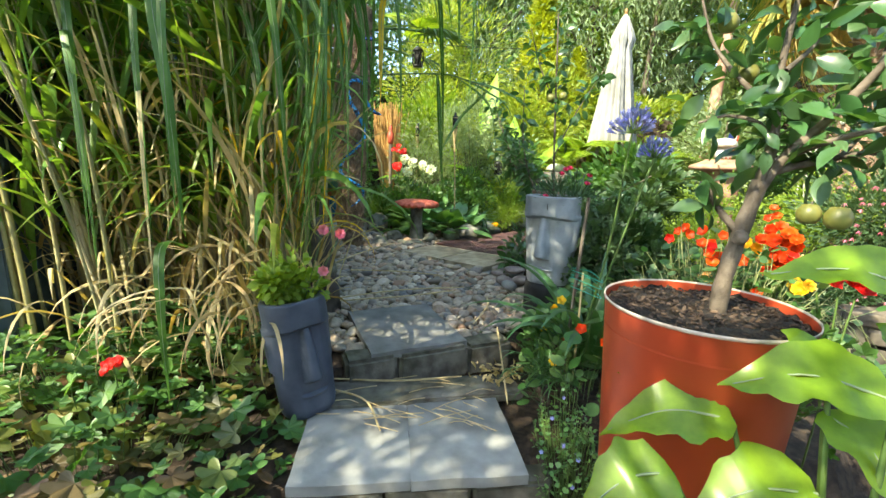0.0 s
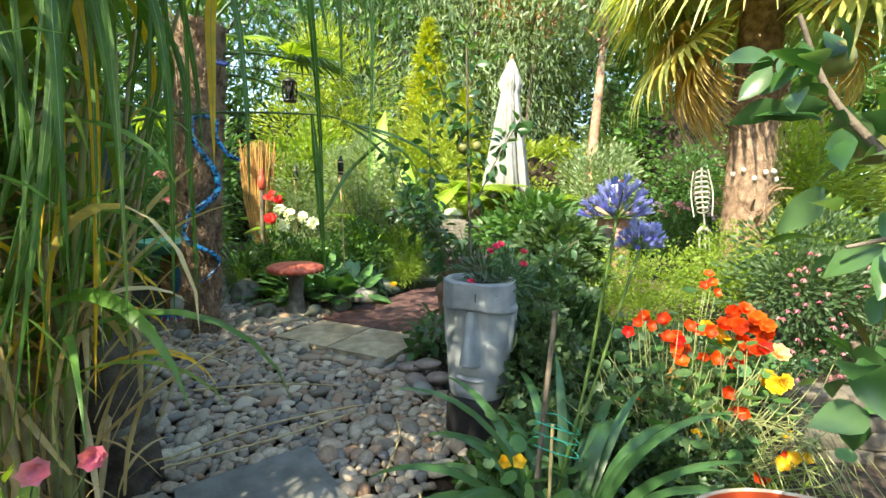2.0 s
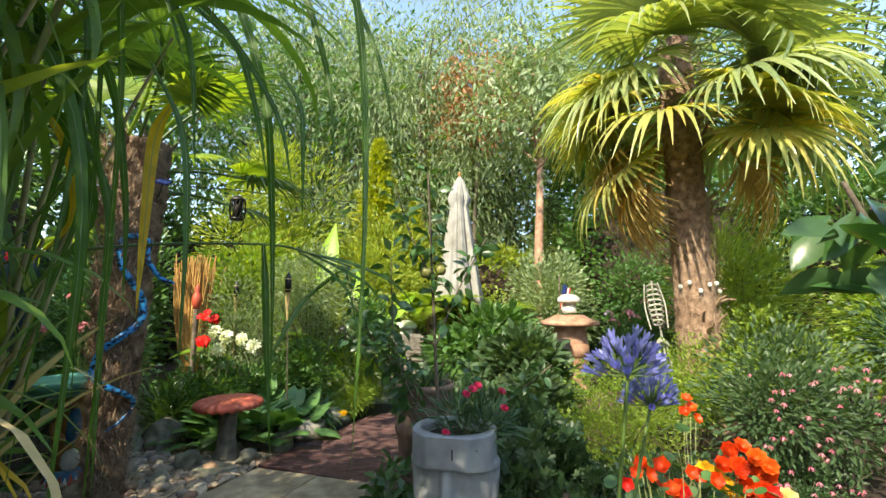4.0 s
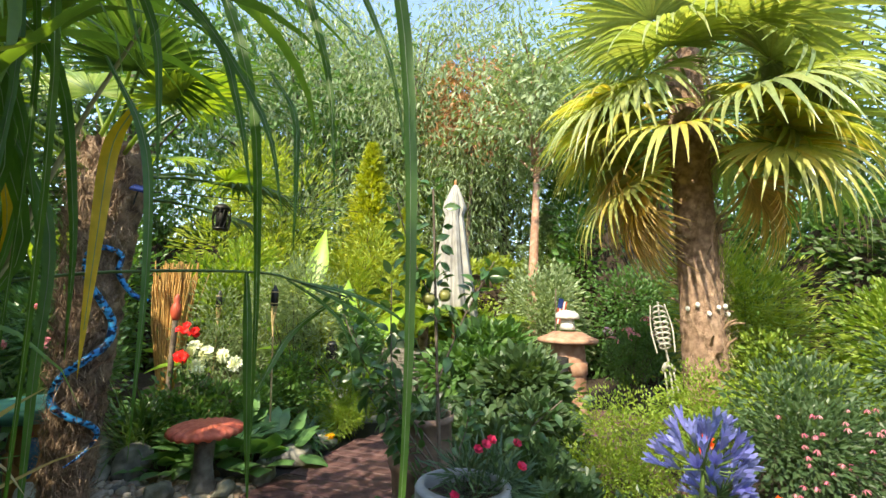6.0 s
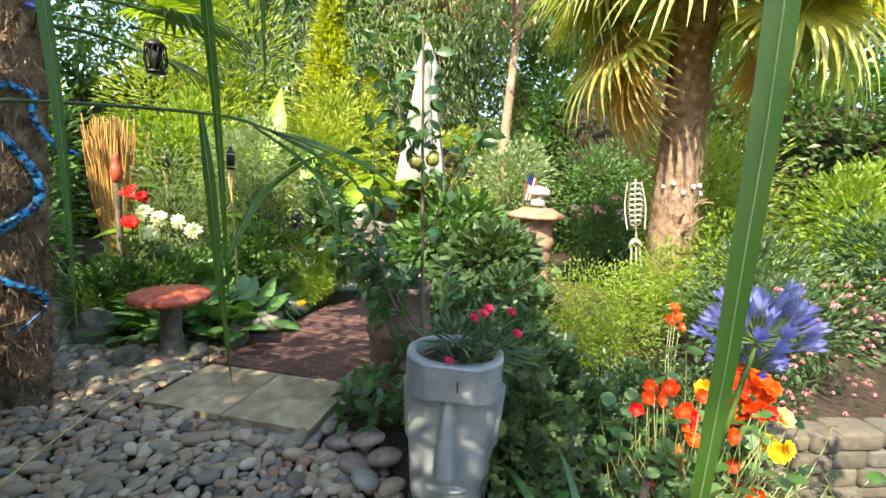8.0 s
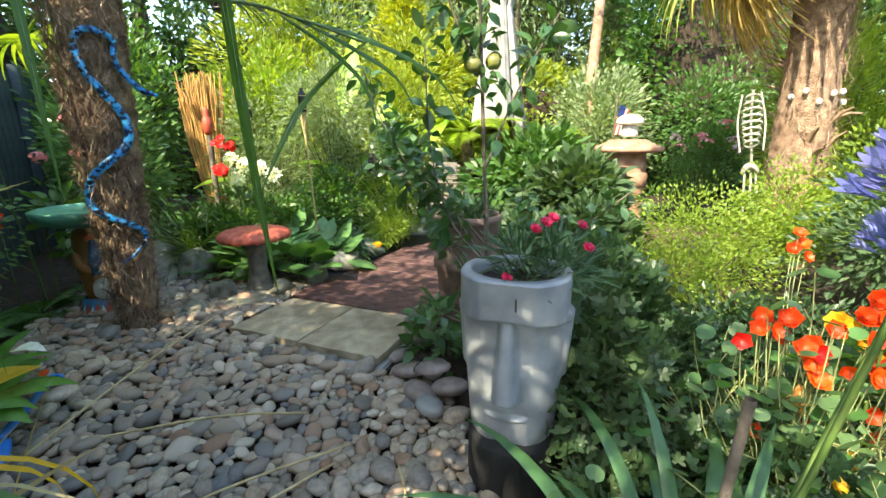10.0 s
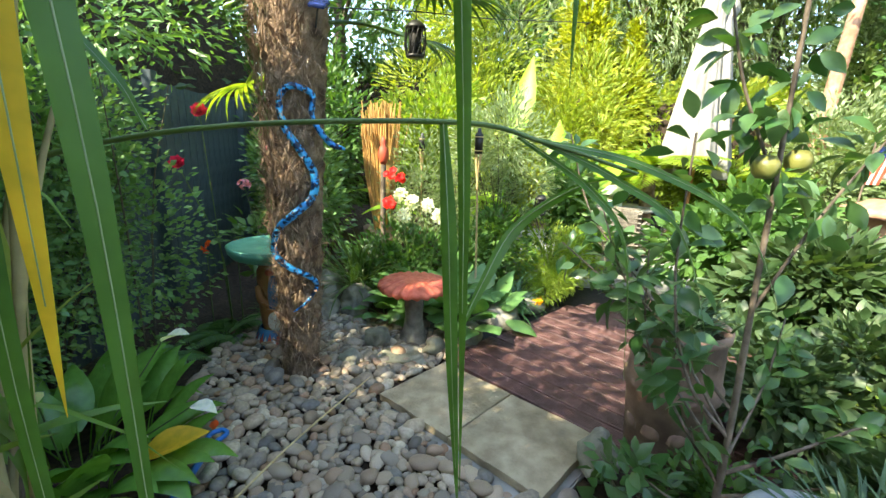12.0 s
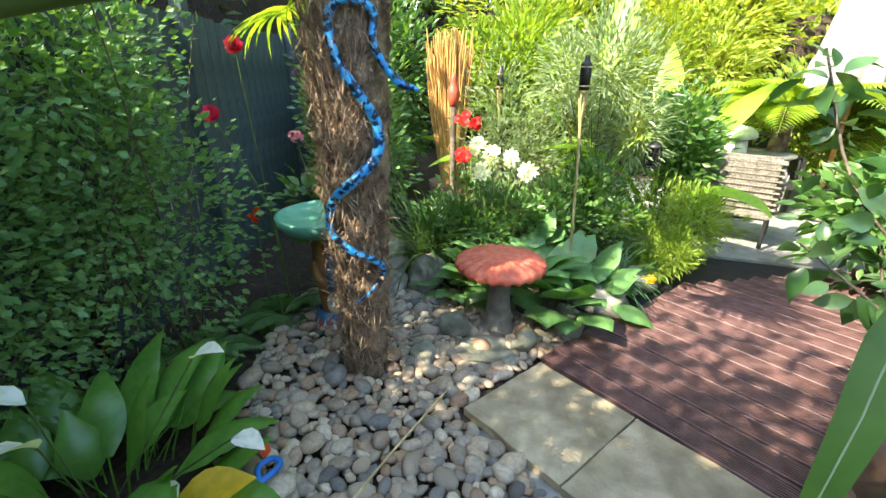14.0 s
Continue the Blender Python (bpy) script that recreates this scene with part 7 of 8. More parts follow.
post = tagged(part("wooden_post", tube([(-1.574, 7.0, -0.05), (-1.574, 7.0, 0.7), (-1.574, 7.0, 1.285)], [0.035, 0.034, 0.033], 10), M_BARK), "weathered wooden post under the bird", "post")

# ---- seating area ----
um = thing("parasol", "closed off-white canvas parasol on an orange wooden pole", "parasol", (2.42, 8.95, 0.0))
prof2 = [(0.02, 3.56), (0.07, 3.5), (0.12, 3.38), (0.17, 3.25), (0.20, 3.15), (0.155, 3.02), (0.18, 2.85), (0.235, 2.5), (0.29, 2.15), (0.345, 1.8), (0.39, 1.55), (0.42, 1.38), (0.41, 1.36), (0.33, 1.6), (0.2, 2.2)]
V, F = lathe(prof2, 128)
a, r = np.arctan2(V[:, 1], V[:, 0]), np.hypot(V[:, 0], V[:, 1])
g = 1 + (0.17 * np.sin(a * 8 + V[:, 2] * 0.8) + 0.08 * np.sin(a * 17 + 1 + V[:, 2] * 2)) * np.clip(r / 0.2, 0, 1)
V[:, 0], V[:, 1] = V[:, 0] * g, V[:, 1] * g
V[:, 2] = 1.36 + (V[:, 2] - 1.36) * 1.14
V[:, 2] += np.where(V[:, 2] < 1.65, 0.14 * np.sin(a * 3 + 0.6) + 0.05 * np.sin(a * 8), 0)
part("canopy", (V, F), M_CANVAS, um, "off-white folded canopy")
part("pole", tube([(0, 0, 0), (0, 0, 1.8), (0, 0, 3.88)], 0.028, 12), M_WOOD, um, "orange wooden pole")
part("finial", lathe([(0.001, 3.97), (0.02, 3.95), (0.028, 3.91), (0.015, 3.86)], 12), M_WOOD, um)
part("base", lathe([(0.001, 0), (0.28, 0), (0.28, 0.05), (0.06, 0.08), (0.05, 0.3), (0.001, 0.3)], 32), M_CONC, um, "grey weighted base")
for i in range(8):
    q = i * math.pi / 4
    part("rib", tube([(0.03 * math.cos(q), 0.03 * math.sin(q), 2.9), (0.2 * math.cos(q), 0.2 * math.sin(q), 1.75)], 0.009, 5), M_WOOD, um)


def wicker_chair(m, first=[None]):
    if first[0]:
        return copy_thing(first[0], m)
    c = thing("wicker_chair", "grey woven wicker armchair with dark cushion", "chair", (0, 0, 0), "chairs round the parasol")
    first[0] = c
    c.matrix_basis = m
    part("seat", box_bm(0.62, 0.60, 0.12, 0.02), M_WICKER, c, m=pose(0, 0, 0.34), smooth=False)
    part("backrest", box_bm(0.62, 0.08, 0.55, 0.03), M_WICKER, c, m=pose(0, 0.29, 0.62, -8, 0, 0), smooth=False)
    for sx in (-1, 1):
        part("armrest", box_bm(0.08, 0.58, 0.30, 0.025), M_WICKER, c, m=pose(sx * 0.31, 0, 0.52), smooth=False)
        for sy in (-1, 1):
            part("leg", tube([(sx * 0.28, sy * 0.26, 0), (sx * 0.28, sy * 0.26, 0.3)], 0.02, 8), M_BLACK, c)
    for k in range(9):
        part("weave_band", box_bm(0.645, 0.095, 0.012, 0.004), M_WICKER, c, m=pose(0, 0.27 + 0.006 * k, 0.40 + 0.055 * k, -8, 0, 0), smooth=False)
    part("cushion", box_bm(0.54, 0.54, 0.10, 0.04, 3), M_CUSHION, c, "charcoal cushion", m=pose(0, -0.02, 0.45))
    part("back_cushion", box_bm(0.52, 0.10, 0.40, 0.04, 3), M_CUSHION, c, "charcoal cushion", m=pose(0, 0.21, 0.66, -10, 0, 0))


wicker_chair(pose(1.28, 7.75, 0.01, 0, 0, 160))
wicker_chair(pose(2.75, 7.7, 0.01, 0, 0, 215))
wicker_chair(pose(1.85, 9.2, 0.01, 0, 0, 0))
tabl = thing("garden_table", "round pale stone garden table", "table", (1.55, 8.75, 0.01))
part("tabletop", lathe([(0.001, 0.70), (0.42, 0.70), (0.45, 0.715), (0.45, 0.735), (0.001, 0.74)], 40), M_CONC, tabl)
part("leg", lathe([(0.001, 0), (0.24, 0), (0.1, 0.1), (0.07, 0.4), (0.1, 0.7), (0.001, 0.7)], 24), M_CONC, tabl)


def mushroom_lamp(x, y, z, s):
    t = thing("mushroom_lamp", "white mushroom-shaped garden lamp", "lamp", (x, y, z))
    part("stem", lathe([(0.001, 0), (0.10 * s, 0), (0.09 * s, 0.05 * s), (0.085 * s, 0.14 * s), (0.001, 0.14 * s)], 24), M_WHITEPAINT, t)
    part("cap", lathe([(0.001, 0.13 * s), (0.14 * s, 0.135 * s), (0.155 * s, 0.155 * s), (0.14 * s, 0.20 * s), (0.09 * s, 0.235 * s), (0.001, 0.25 * s)], 28), M_WHITEPAINT, t)


mushroom_lamp(1.35, 8.6, 0.75, 1.25)
col = thing("chimney_planter", "weathered terracotta column with a wide dish on top", "planter", (3.68, 7.0, -0.05))
part("column", lathe([(0.001, 0), (0.27, 0), (0.28, 0.05), (0.25, 0.15), (0.255, 0.5), (0.25, 0.9), (0.235, 1.05), (0.24, 1.1), (0.001, 1.1)], 32), M_PILLAR, col)
part("dish", lathe([(0.001, 1.08), (0.25, 1.06), (0.42, 1.08), (0.44, 1.11), (0.43, 1.14), (0.30, 1.19), (0.22, 1.235), (0.001, 1.24)], 40), M_PILLAR, col)
part("ring", lathe([(0.245, 0.62), (0.275, 0.64), (0.275, 0.80), (0.245, 0.82)], 32), M_PILLAR, col)
mushroom_lamp(3.68, 7.0, 1.22, 1.15)
tagged(part("plant_tub", lathe([(0.001, 0), (0.2, 0), (0.27, 0.9), (0.24, 0.9), (0.2, 0.8), (0.001, 0.8)], 28), M_BLACKSTONE, m=pose(3.25, 6.75, -0.05)), "dark round plant tub beside the column", "plant pot")
fl = thing("flag", "small red, white and blue flag on a stick", "flag", (4.23, 8.5, 0.0))
part("stick", tube([(0, 0, 0), (0.05, 0, 1.9)], 0.012, 8), M_BARK, fl)
for i in range(5):
    part("stripe", box_bm(0.035, 0.008, 0.42, 0.002), M_REDPAINT if i % 2 == 0 else M_WHITEPAINT, fl, m=pose(0.08 + 0.035 * i, 0, 1.45, 0, 12, 0), smooth=False)
part("canton", box_bm(0.10, 0.012, 0.18, 0.002), M_NAVY, fl, "blue corner", m=pose(0.14, -0.004, 1.62, 0, 12, 0), smooth=False)
deck2 = part("patio", box_bm(4.6, 3.4, 0.06, 0.01), M_CONC, m=pose(2.0, 8.8, -0.045), smooth=False)
tagged(deck2, "pale grey patio under the seating", "patio", kind="structure")

# skeleton ornament by the palm
sk = [tube(smooth_line([(0, 0, 0.0), (0.02, 0.03, 0.35), (0, 0.02, 0.7), (0.02, 0, 0.98)], 16), 0.02, 7)]
for i in range(8):
    z, w = 0.52 + i * 0.055, 0.10 + 0.035 * math.sin(i * 0.45)
    q = np.linspace(0, 2 * np.pi, 17)
    sk.append(tube(np.column_stack([w * np.sin(q), -0.075 + 0.085 * np.cos(q), z - 0.03 * np.cos(q)]), 0.011, 6))
for sx in (-1, 1):
    sk.append(tube(smooth_line([(sx * 0.12, 0, 0.95), (sx * 0.18, -0.02, 0.7), (sx * 0.15, -0.1, 0.45)], 10), 0.014, 6))
    sk.append(tube(smooth_line([(sx * 0.07, 0, 0.28), (sx * 0.09, -0.05, 0.0), (sx * 0.08, 0, -0.3)], 10), 0.017, 6))
q = np.linspace(0, 2 * np.pi, 15)
sk.append(tube(np.column_stack([0.10 * np.sin(q), 0.06 * np.cos(q), 0.30 + 0.03 * np.cos(2 * q)]), 0.026, 7))
tagged(part("skeleton_statue", join(sk), M_BONE, m=pose(3.72, 4.95, 0.66, 0, -7, -35) @ Matrix.Diagonal((0.55, 0.6, 0.98, 1))), "white skeleton ornament standing beside the palm", "statue")
for i in range(9):
    a = radians(-165 + i * 24)
    lb = thing("string_light", "small white bulb of a light string on the trunk", "string light", (4.16 + 0.235 * math.cos(a), 5.0 + 0.235 * math.sin(a), 1.55 + 0.05 * math.sin(i * 2.2)), "lights round the palm")
    part("bulb", rock_bm(0.045, 0.045, 0.055, 0.05, 2), M_WHITEPAINT, lb)

# ---- small litter ----
sp2 = thing("toy_spade", "bright blue plastic spade lying on pebbles", "spade", (-1.20, 3.38, -0.02))
part("blade", rock_bm(0.15, 0.24, 0.04, 0.1, 3), M_PLASTICBLUE, sp2, m=pose(0.05, -0.24, 0.03, 8, 0, 14))
part("handle", tube(smooth_line([(0.02, -0.14, 0.045), (-0.02, 0.06, 0.055), (-0.07, 0.24, 0.06)], 10), np.linspace(0.020, 0.017, 10), 8), M_PLASTICBLUE, sp2)
part("grip", tube(smooth_line([(-0.07, 0.24, 0.06), (-0.13, 0.30, 0.06), (-0.10, 0.36, 0.06), (-0.05, 0.34, 0.06), (-0.07, 0.24, 0.06)], 16), 0.013, 8), M_PLASTICBLUE, sp2, "looped grip")
tagged(part("litter_leaf", leaf_shape(0.07, 0.05, 4), M_ORANGE, m=pose(-1.33, 3.72, 0.05, 20, 0, 30)), "fallen orange-red petal on the pebbles", "petal")
for i, l in enumerate([[(-0.92, 3.05, 0.085), (-0.85, 3.7, 0.08), (-0.72, 4.42, 0.06)], [(-0.6, 2.55, -0.02), (-0.2, 2.85, -0.01), (0.3, 3.05, 0.0)], [(-0.55, 2.5, -0.02), (-0.1, 2.72, -0.01), (0.25, 2.95, 0.0)], [(-0.75, 3.2, 0.03), (-0.3, 3.28, 0.03), (0.1, 3.25, 0.03)],
                       [(-0.35, 1.7, -0.2), (0.1, 1.78, -0.2), (0.45, 1.9, -0.19)], [(-0.25, 1.62, -0.2), (0.0, 1.55, -0.2), (0.15, 1.35, -0.22)], [(0.62, 2.3, -0.03), (0.66, 2.05, -0.1), (0.72, 1.7, -0.21)], [(0.45, 2.45, -0.08), (0.52, 2.75, -0.04), (0.5, 2.95, -0.04)]]):
    tagged(part("dry_stalk", tube(smooth_line(l, 12), [0.0055] * 11 + [0.003], 6), M_BAMBOOPOLE), "dry straw-coloured stalk lying on the ground", "stalk")
pile = thing("dead_leaves", "small heap of brown dead leaves on the step", "dead leaves", (0.68, 1.98, -0.2))
n = 60
P = np.column_stack([rng.normal(0, 0.08, n), rng.normal(0, 0.07, n), np.abs(rng.normal(0.02, 0.02, n))])
part("foliage", scatter(leaf_shape(0.05, 0.025, 4, 0.4, 0.4), P, rng.normal(0, 1, (n, 3)) * [1, 1, 0.3], rng.uniform(0.6, 1.3, n), 1.0), M_STRAW, pile, kind="stuff")

# ---- overhanging blades near the walk ----
over = thing("hanging_reed", "long reed blades hanging over the path", "reed", (0, 0, 0))
for pts_, w, mt, sd in [
    ([(-0.5, 2.6, 2.4), (-0.15, 2.68, 2.75), (0.06, 2.68, 2.3), (0.13, 2.67, 1.7), (0.16, 2.66, 1.0)], 0.020, M_REEDNEAR, (1, -0.2, 0.1)),
    ([(-0.3, 2.4, 2.45), (0.15, 2.32, 2.6), (0.34, 2.3, 2.25), (0.40, 2.3, 1.78)], 0.014, M_REEDNEAR, (1, -0.2, 0.2)),
    ([(-0.2, 2.45, 2.5), (0.3, 2.4, 2.65), (0.52, 2.38, 2.35), (0.62, 2.37, 1.88)], 0.011, M_REEDNEAR, (1, -0.2, 0.3)),
    ([(0.30, 1.62, 2.15), (0.42, 1.52, 2.05), (0.475, 1.455, 1.8), (0.49, 1.442, 1.5), (0.48, 1.445, 1.15)], 0.0075, M_REEDNEAR, (0.8, -0.6, 0)),
    ([(-0.10, 2.25, 2.0), (-0.165, 2.30, 1.9), (-0.175, 2.305, 1.65), (-0.178, 2.305, 1.33)], 0.019, M_YELLOWBLADE, (0.75, 0.65, 0)),
    ([(-0.45, 2.35, 2.0), (-0.30, 2.34, 1.7), (-0.28, 2.33, 1.3), (-0.27, 2.34, 0.8)], 0.013, M_REEDNEAR, (0.75, 0.65, 0)),
    ([(-0.15, 2.2, 2.1), (-0.06, 2.23, 1.9), (-0.035, 2.25, 1.6), (-0.03, 2.25, 1.15)], 0.014, M_REEDNEAR, (0.5, 0.85, 0)),
    ([(0.15, 2.55, 2.3), (0.24, 2.52, 2.15), (0.262, 2.5, 1.95), (0.27, 2.5, 1.66)], 0.011, M_REEDNEAR, (1, 0.1, 0)),
    ([(-0.7, 2.2, 2.2), (-0.35, 2.0, 2.5), (-0.1, 1.95, 2.35), (0.05, 1.95, 1.95)], 0.015, M_REEDNEAR, (0.8, 0.2, 0.4)),
    ([(-0.7, 2.3, 2.2), (-0.3, 2.2, 2.45), (-0.05, 2.15, 2.2), (0.02, 2.13, 1.75)], 0.014, M_REEDNEAR, (0.9, 0.2, 0.2)),
    ([(-0.8, 1.8, 1.9), (-0.5, 1.45, 2.1), (-0.34, 1.4, 1.6), (-0.30, 1.42, 0.75)], 0.022, M_REEDNEAR, (0.9, 0.4, 0.0)),
    ([(-0.75, 1.4, 1.9), (-0.62, 1.1, 1.6), (-0.55, 1.05, 1.2), (-0.53, 1.05, 0.7)], 0.024, M_REEDNEAR, (0.9, 0.4, 0.0)),
    ([(-0.9, 1.5, 0.55), (-0.78, 1.2, 0.62), (-0.72, 1.1, 0.35), (-0.70, 1.08, -0.05)], 0.022, M_REEDNEAR, (0.9, 0.4, 0.0)),
    ([(-0.62, 1.9, 1.8), (-0.40, 1.8, 2.0), (-0.24, 1.8, 1.7), (-0.2, 1.82, 1.1)], 0.015, M_REEDNEAR, (0.9, 0.4, 0.2)),
]:
    near_blade("blade", over, pts_, w, mt, sd)

dry = thing("dry_grass", "bent straw leaves hanging over the trailing plants", "grass", (0, 0, 0))
m_ = 70
P = np.column_stack([rng.uniform(-1.7, -0.42, m_), rng.uniform(1.25, 1.75, m_), rng.uniform(0.0, 0.5, m_)])
C9, S9, W9 = reed_leaves(m_, P, rng.uniform(-2.6, -0.4, m_), np.radians(rng.uniform(10, 70, m_)), rng.uniform(0.3, 0.7, m_), np.radians(rng.uniform(90, 170, m_)), rng.uniform(0.004, 0.010, m_))
part("straw", strips(C9, W9, S9, 0.3), M_STRAW, dry, kind="stuff")


def chips(parent, r, z, n, s=0.012):
    """Bark chips and crumbs lying on potting soil."""
    V, F = pm[0]
    q = r * np.sqrt(rng.uniform(0, 1, n))
    a = rng.uniform(0, 6.283, n)
    P = np.column_stack([np.cos(a) * q, np.sin(a) * q, np.full(n, z) + rng.uniform(0, 0.008, n)])
    part("bark_mulch", scatter((V * [0.7, 1.6, 0.35] * s, F), P, rng.normal(0, 1, (n, 3)) * [1, 1, 0.35], rng.uniform(0.4, 1.5, n), 1.0), M_CHIP, parent, "brown bark chips", kind="stuff")


M_CHIP = varied("bark chip", [(0.03, 0.018, 0.012), (0.085, 0.05, 0.03), (0.05, 0.03, 0.02), (0.14, 0.09, 0.06), (0.03, 0.02, 0.015)], 0.9, False, 40)
chips(red, R * 0.95, H - 0.03, 900)
chips(silver, 0.14, 0.882, 160, 0.009)
chips(pot2, 0.17, 0.662, 160, 0.009)

old = thing("timber_post", "weathered grey-brown timber post among the reeds", "post", (-0.70, 2.52, -0.15))
V, F = lathe([(0.001, 0.0), (0.145, 0.0), (0.14, 0.3), (0.125, 0.8), (0.118, 1.08), (0.10, 1.10), (0.001, 1.105)], 48)
a, r = np.arctan2(V[:, 1], V[:, 0]), np.hypot(V[:, 0], V[:, 1])
V[:, :2] *= (1 + 0.03 * np.sin(a * 7 + V[:, 2] * 2) + 0.02 * np.sin(a * 17 + V[:, 2] * 5))[:, None]
part("post", (V, F), M_POST, old, m=pose(0, 0, 0, 3, -5, 0))
for z in (0.35, 0.95):
    part("band", lathe([(0.13, z - 0.03), (0.146, z - 0.028), (0.144, z + 0.028), (0.128, z + 0.03)], 48), M_STEM, old, "darker stained band", m=pose(0, 0, 0, 3, -5, 0))

# shaded blades hanging between the clump and the path
for i in range(26):
    x, y = rng.uniform(-0.60, -0.20), rng.uniform(2.12, 2.60)
    zt, zb = rng.uniform(1.95, 2.5), rng.uniform(0.7, 1.5)
    pts_ = [(x - rng.uniform(0.3, 0.55), y + rng.uniform(-0.1, 0.05), zt - 0.5), (x - rng.uniform(0.1, 0.22), y, zt), (x - 0.01, y, zt - 0.35), (x + rng.uniform(-0.25, 0.03), y, zb)]
    if clear_of_camera(smooth_line(pts_, 18)[None], 0.36)[0]:
        near_blade("blade", over, pts_, rng.uniform(0.010, 0.019), M_YELLOWBLADE if i % 9 == 4 else M_REEDNEAR, (rng.uniform(0.6, 1), rng.uniform(-0.2, 0.6), 0.1))

for i in range(24):
    x, y = rng.uniform(-0.40, -0.07), rng.uniform(1.62, 1.98)
    zt, zb = rng.uniform(1.7, 2.4), rng.uniform(0.45, 1.05) - max(0.0, -0.2 - x)
    pts_ = [(x - rng.uniform(0.35, 0.6), y + rng.uniform(-0.1, 0.2), zt - 0.5), (x - rng.uniform(0.1, 0.22), y, zt), (x - 0.02, y, zt - 0.35), (x + rng.uniform(-0.30, 0.03), y + rng.normal(0, 0.08), zb)]
    if clear_of_camera(smooth_line(pts_, 18)[None], 0.24)[0]:
        near_blade("blade", over, pts_, rng.uniform(0.010, 0.019), (M_REEDNEAR if i % 8 else M_YELLOWBLADE), (rng.uniform(0.5, 1), rng.uniform(-0.3, 0.6), 0.1))

# leaning leaves that arch over the path
canopy = thing("reed_canopy", "dark green reed leaves arching overhead above the path", "reed", (0, 0, 0))
n_ = 230
P = np.column_stack([rng.uniform(-1.3, -0.25, n_), rng.uniform(1.55, 2.45, n_), rng.uniform(1.9, 2.6, n_)])
C8, S8, W8 = reed_leaves(n_, P, rng.uniform(-0.7, 0.7, n_), np.radians(rng.uniform(10, 60, n_)), rng.uniform(0.6, 1.25, n_), np.radians(rng.uniform(80, 140, n_)), rng.uniform(0.012, 0.023, n_), 12)
ok = clear_of_camera(C8, 0.42) & (C8[:, :, 1].max(1) < 2.7) & (C8[:, :, 0].max(1) < 0.5)
for c_, w_, s_ in zip(C8[ok], W8[ok], S8[ok]):
    part("leaf", strips(c_[None], w_[None], s_[None], 0.25), M_REED, canopy)

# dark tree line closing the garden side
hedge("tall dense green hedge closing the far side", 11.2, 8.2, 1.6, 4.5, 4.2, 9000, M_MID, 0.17)

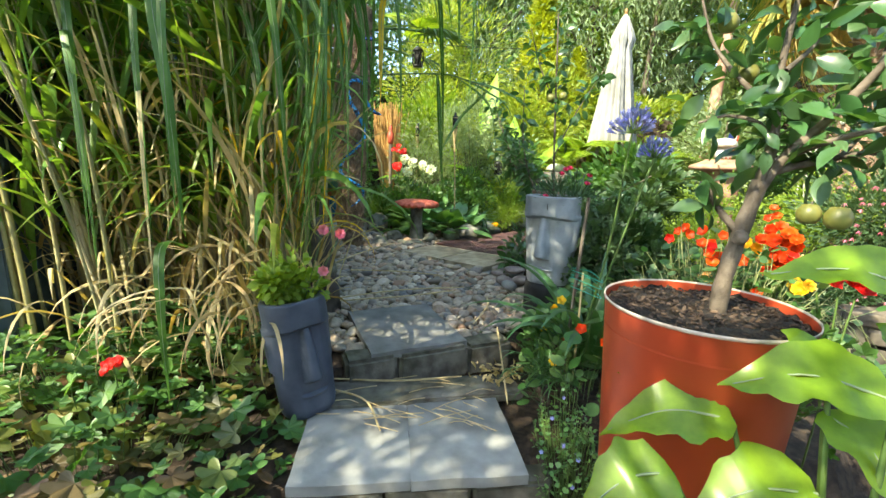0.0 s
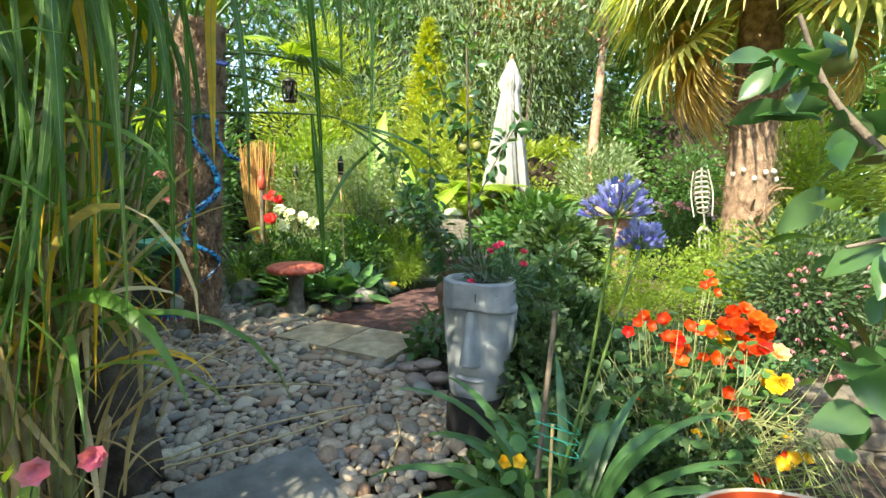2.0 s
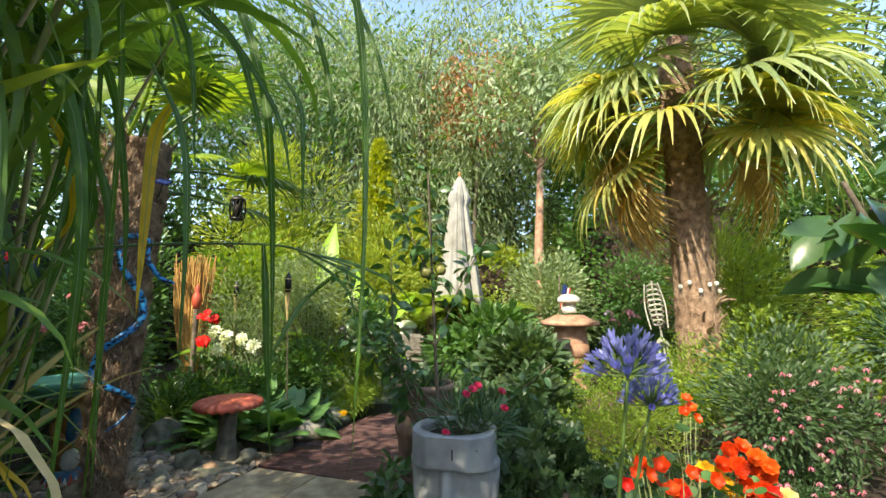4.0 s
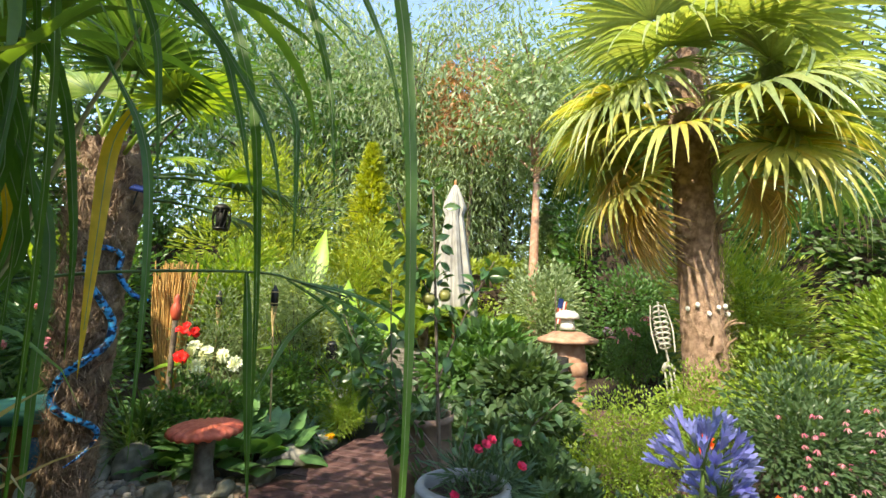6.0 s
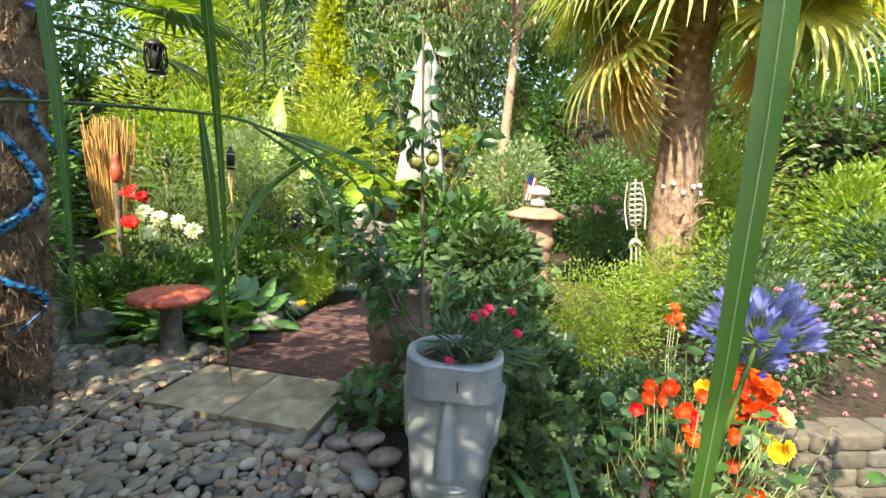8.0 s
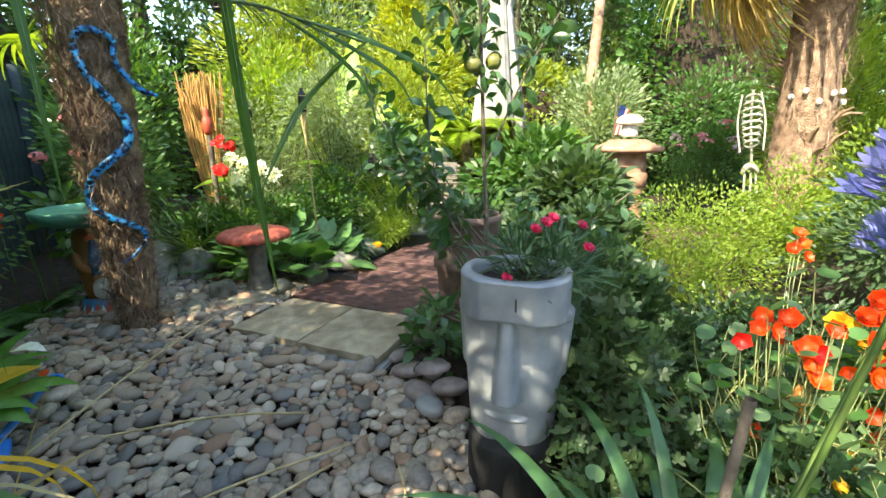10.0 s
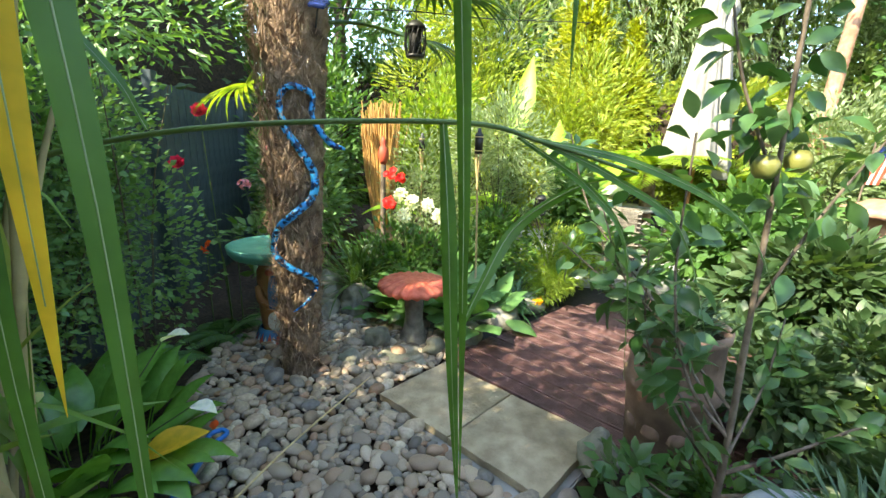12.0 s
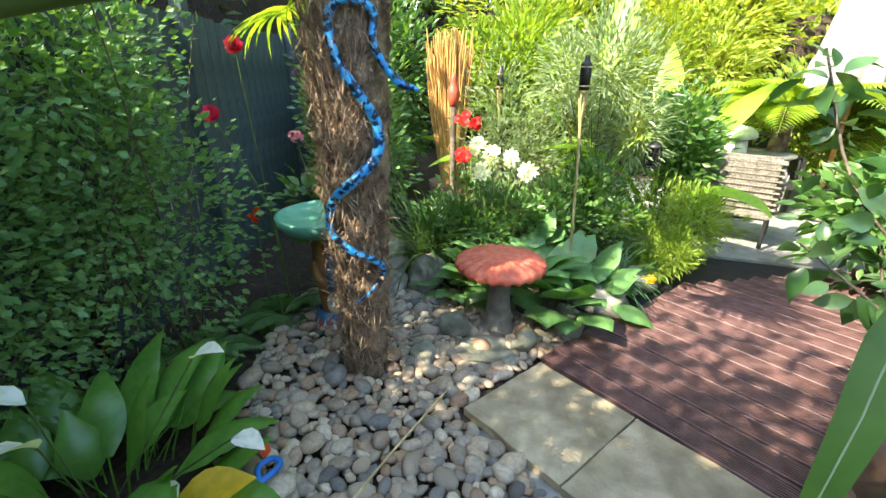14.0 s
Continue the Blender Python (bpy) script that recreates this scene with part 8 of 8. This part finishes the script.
# drooping blades that frame the walk
for pts_, w, mt, sd in [
    ([(-0.75, 2.35, 2.25), (-0.35, 2.36, 2.5), (0.0, 2.36, 2.32), (0.10, 2.38, 2.1), (0.16, 2.40, 1.8)], 0.017, M_REEDNEAR, (0.9, 0.3, 0)),
    ([(-0.9, 2.3, 2.1), (-0.5, 2.3, 2.45), (-0.1, 2.28, 2.4), (0.18, 2.30, 2.05), (0.26, 2.31, 1.75)], 0.015, M_REEDNEAR, (0.9, 0.3, 0.2)),
    ([(-0.95, 2.25, 1.9), (-0.6, 2.2, 2.2), (-0.35, 2.2, 2.05), (-0.22, 2.22, 1.55)], 0.018, M_REEDNEAR, (0.9, 0.3, 0.2)),
    ([(-1.0, 2.45, 1.9), (-0.65, 2.42, 2.3), (-0.4, 2.42, 2.2), (-0.30, 2.43, 1.75), (-0.28, 2.44, 1.35)], 0.016, M_REEDNEAR, (0.9, 0.3, 0.2)),
    ([(-0.9, 2.05, 1.7), (-0.65, 1.85, 2.0), (-0.45, 1.75, 1.8), (-0.40, 1.72, 1.3)], 0.016, M_REEDNEAR, (0.9, 0.3, 0.1)),
    ([(0.45, 3.0, 1.55), (0.34, 3.14, 1.50), (0.20, 3.20, 1.38), (0.13, 3.12, 1.24), (0.06, 3.02, 1.06)], 0.030, M_REEDNEAR, (0.8, -0.55, 0.2)),
    ([(-0.95, 1.75, 1.75), (-0.62, 1.25, 1.95), (-0.5, 1.0, 1.5), (-0.47, 0.95, 0.75)], 0.020, M_REEDNEAR, (0.9, 0.3, 0.1)),
    ([(-1.5, 1.55, 1.6), (-1.3, 1.35, 1.9), (-1.18, 1.25, 1.5), (-1.15, 1.2, 0.55)], 0.024, M_REEDNEAR, (0.9, 0.3, 0.1)),
    ([(-1.0, 1.95, 1.5), (-0.75, 1.75, 1.75), (-0.58, 1.65, 1.45), (-0.55, 1.62, 0.9)], 0.017, M_REEDNEAR, (0.9, 0.3, 0.1)),
    ([(-0.9, 1.9, 1.3), (-0.72, 1.78, 1.5), (-0.62, 1.7, 1.2), (-0.60, 1.68, 0.6)], 0.010, M_STRAW, (0.9, 0.3, 0.1)),
    ([(-1.1, 1.6, 1.2), (-0.95, 1.35, 1.35), (-0.88, 1.25, 1.0), (-0.86, 1.22, 0.4)], 0.011, M_STRAW, (0.9, 0.3, 0.1)),
    ([(-1.25, 1.6, 1.5), (-1.0, 1.4, 1.75), (-0.92, 1.3, 1.3), (-0.90, 1.28, 0.6)], 0.018, M_REEDNEAR, (0.9, 0.3, 0.1)),
    ([(-1.4, 1.5, 1.3), (-1.2, 1.25, 1.5), (-1.12, 1.2, 1.1), (-1.10, 1.18, 0.4)], 0.016, M_REEDNEAR, (0.9, 0.3, 0.1)),
]:
    near_blade("blade", over, pts_, w, mt, sd)

for i in range(26):
    x, y = rng.uniform(-0.2, 0.62), rng.uniform(1.35, 1.85)
    a, L = rng.uniform(-0.5, 0.9), rng.uniform(0.08, 0.3)
    c, s = math.cos(a) * L / 2, math.sin(a) * L / 2
    zz = -0.205
    tagged(part("dry_stalk", tube(smooth_line([(x - c, y - s, zz), (x, y + rng.normal(0, 0.01), zz + 0.006), (x + c, y + s, zz)], 6), 0.0022, 5), M_BAMBOOPOLE), "dry straw-coloured stalk lying on the ground", "stalk", group="dry stalks on the step")
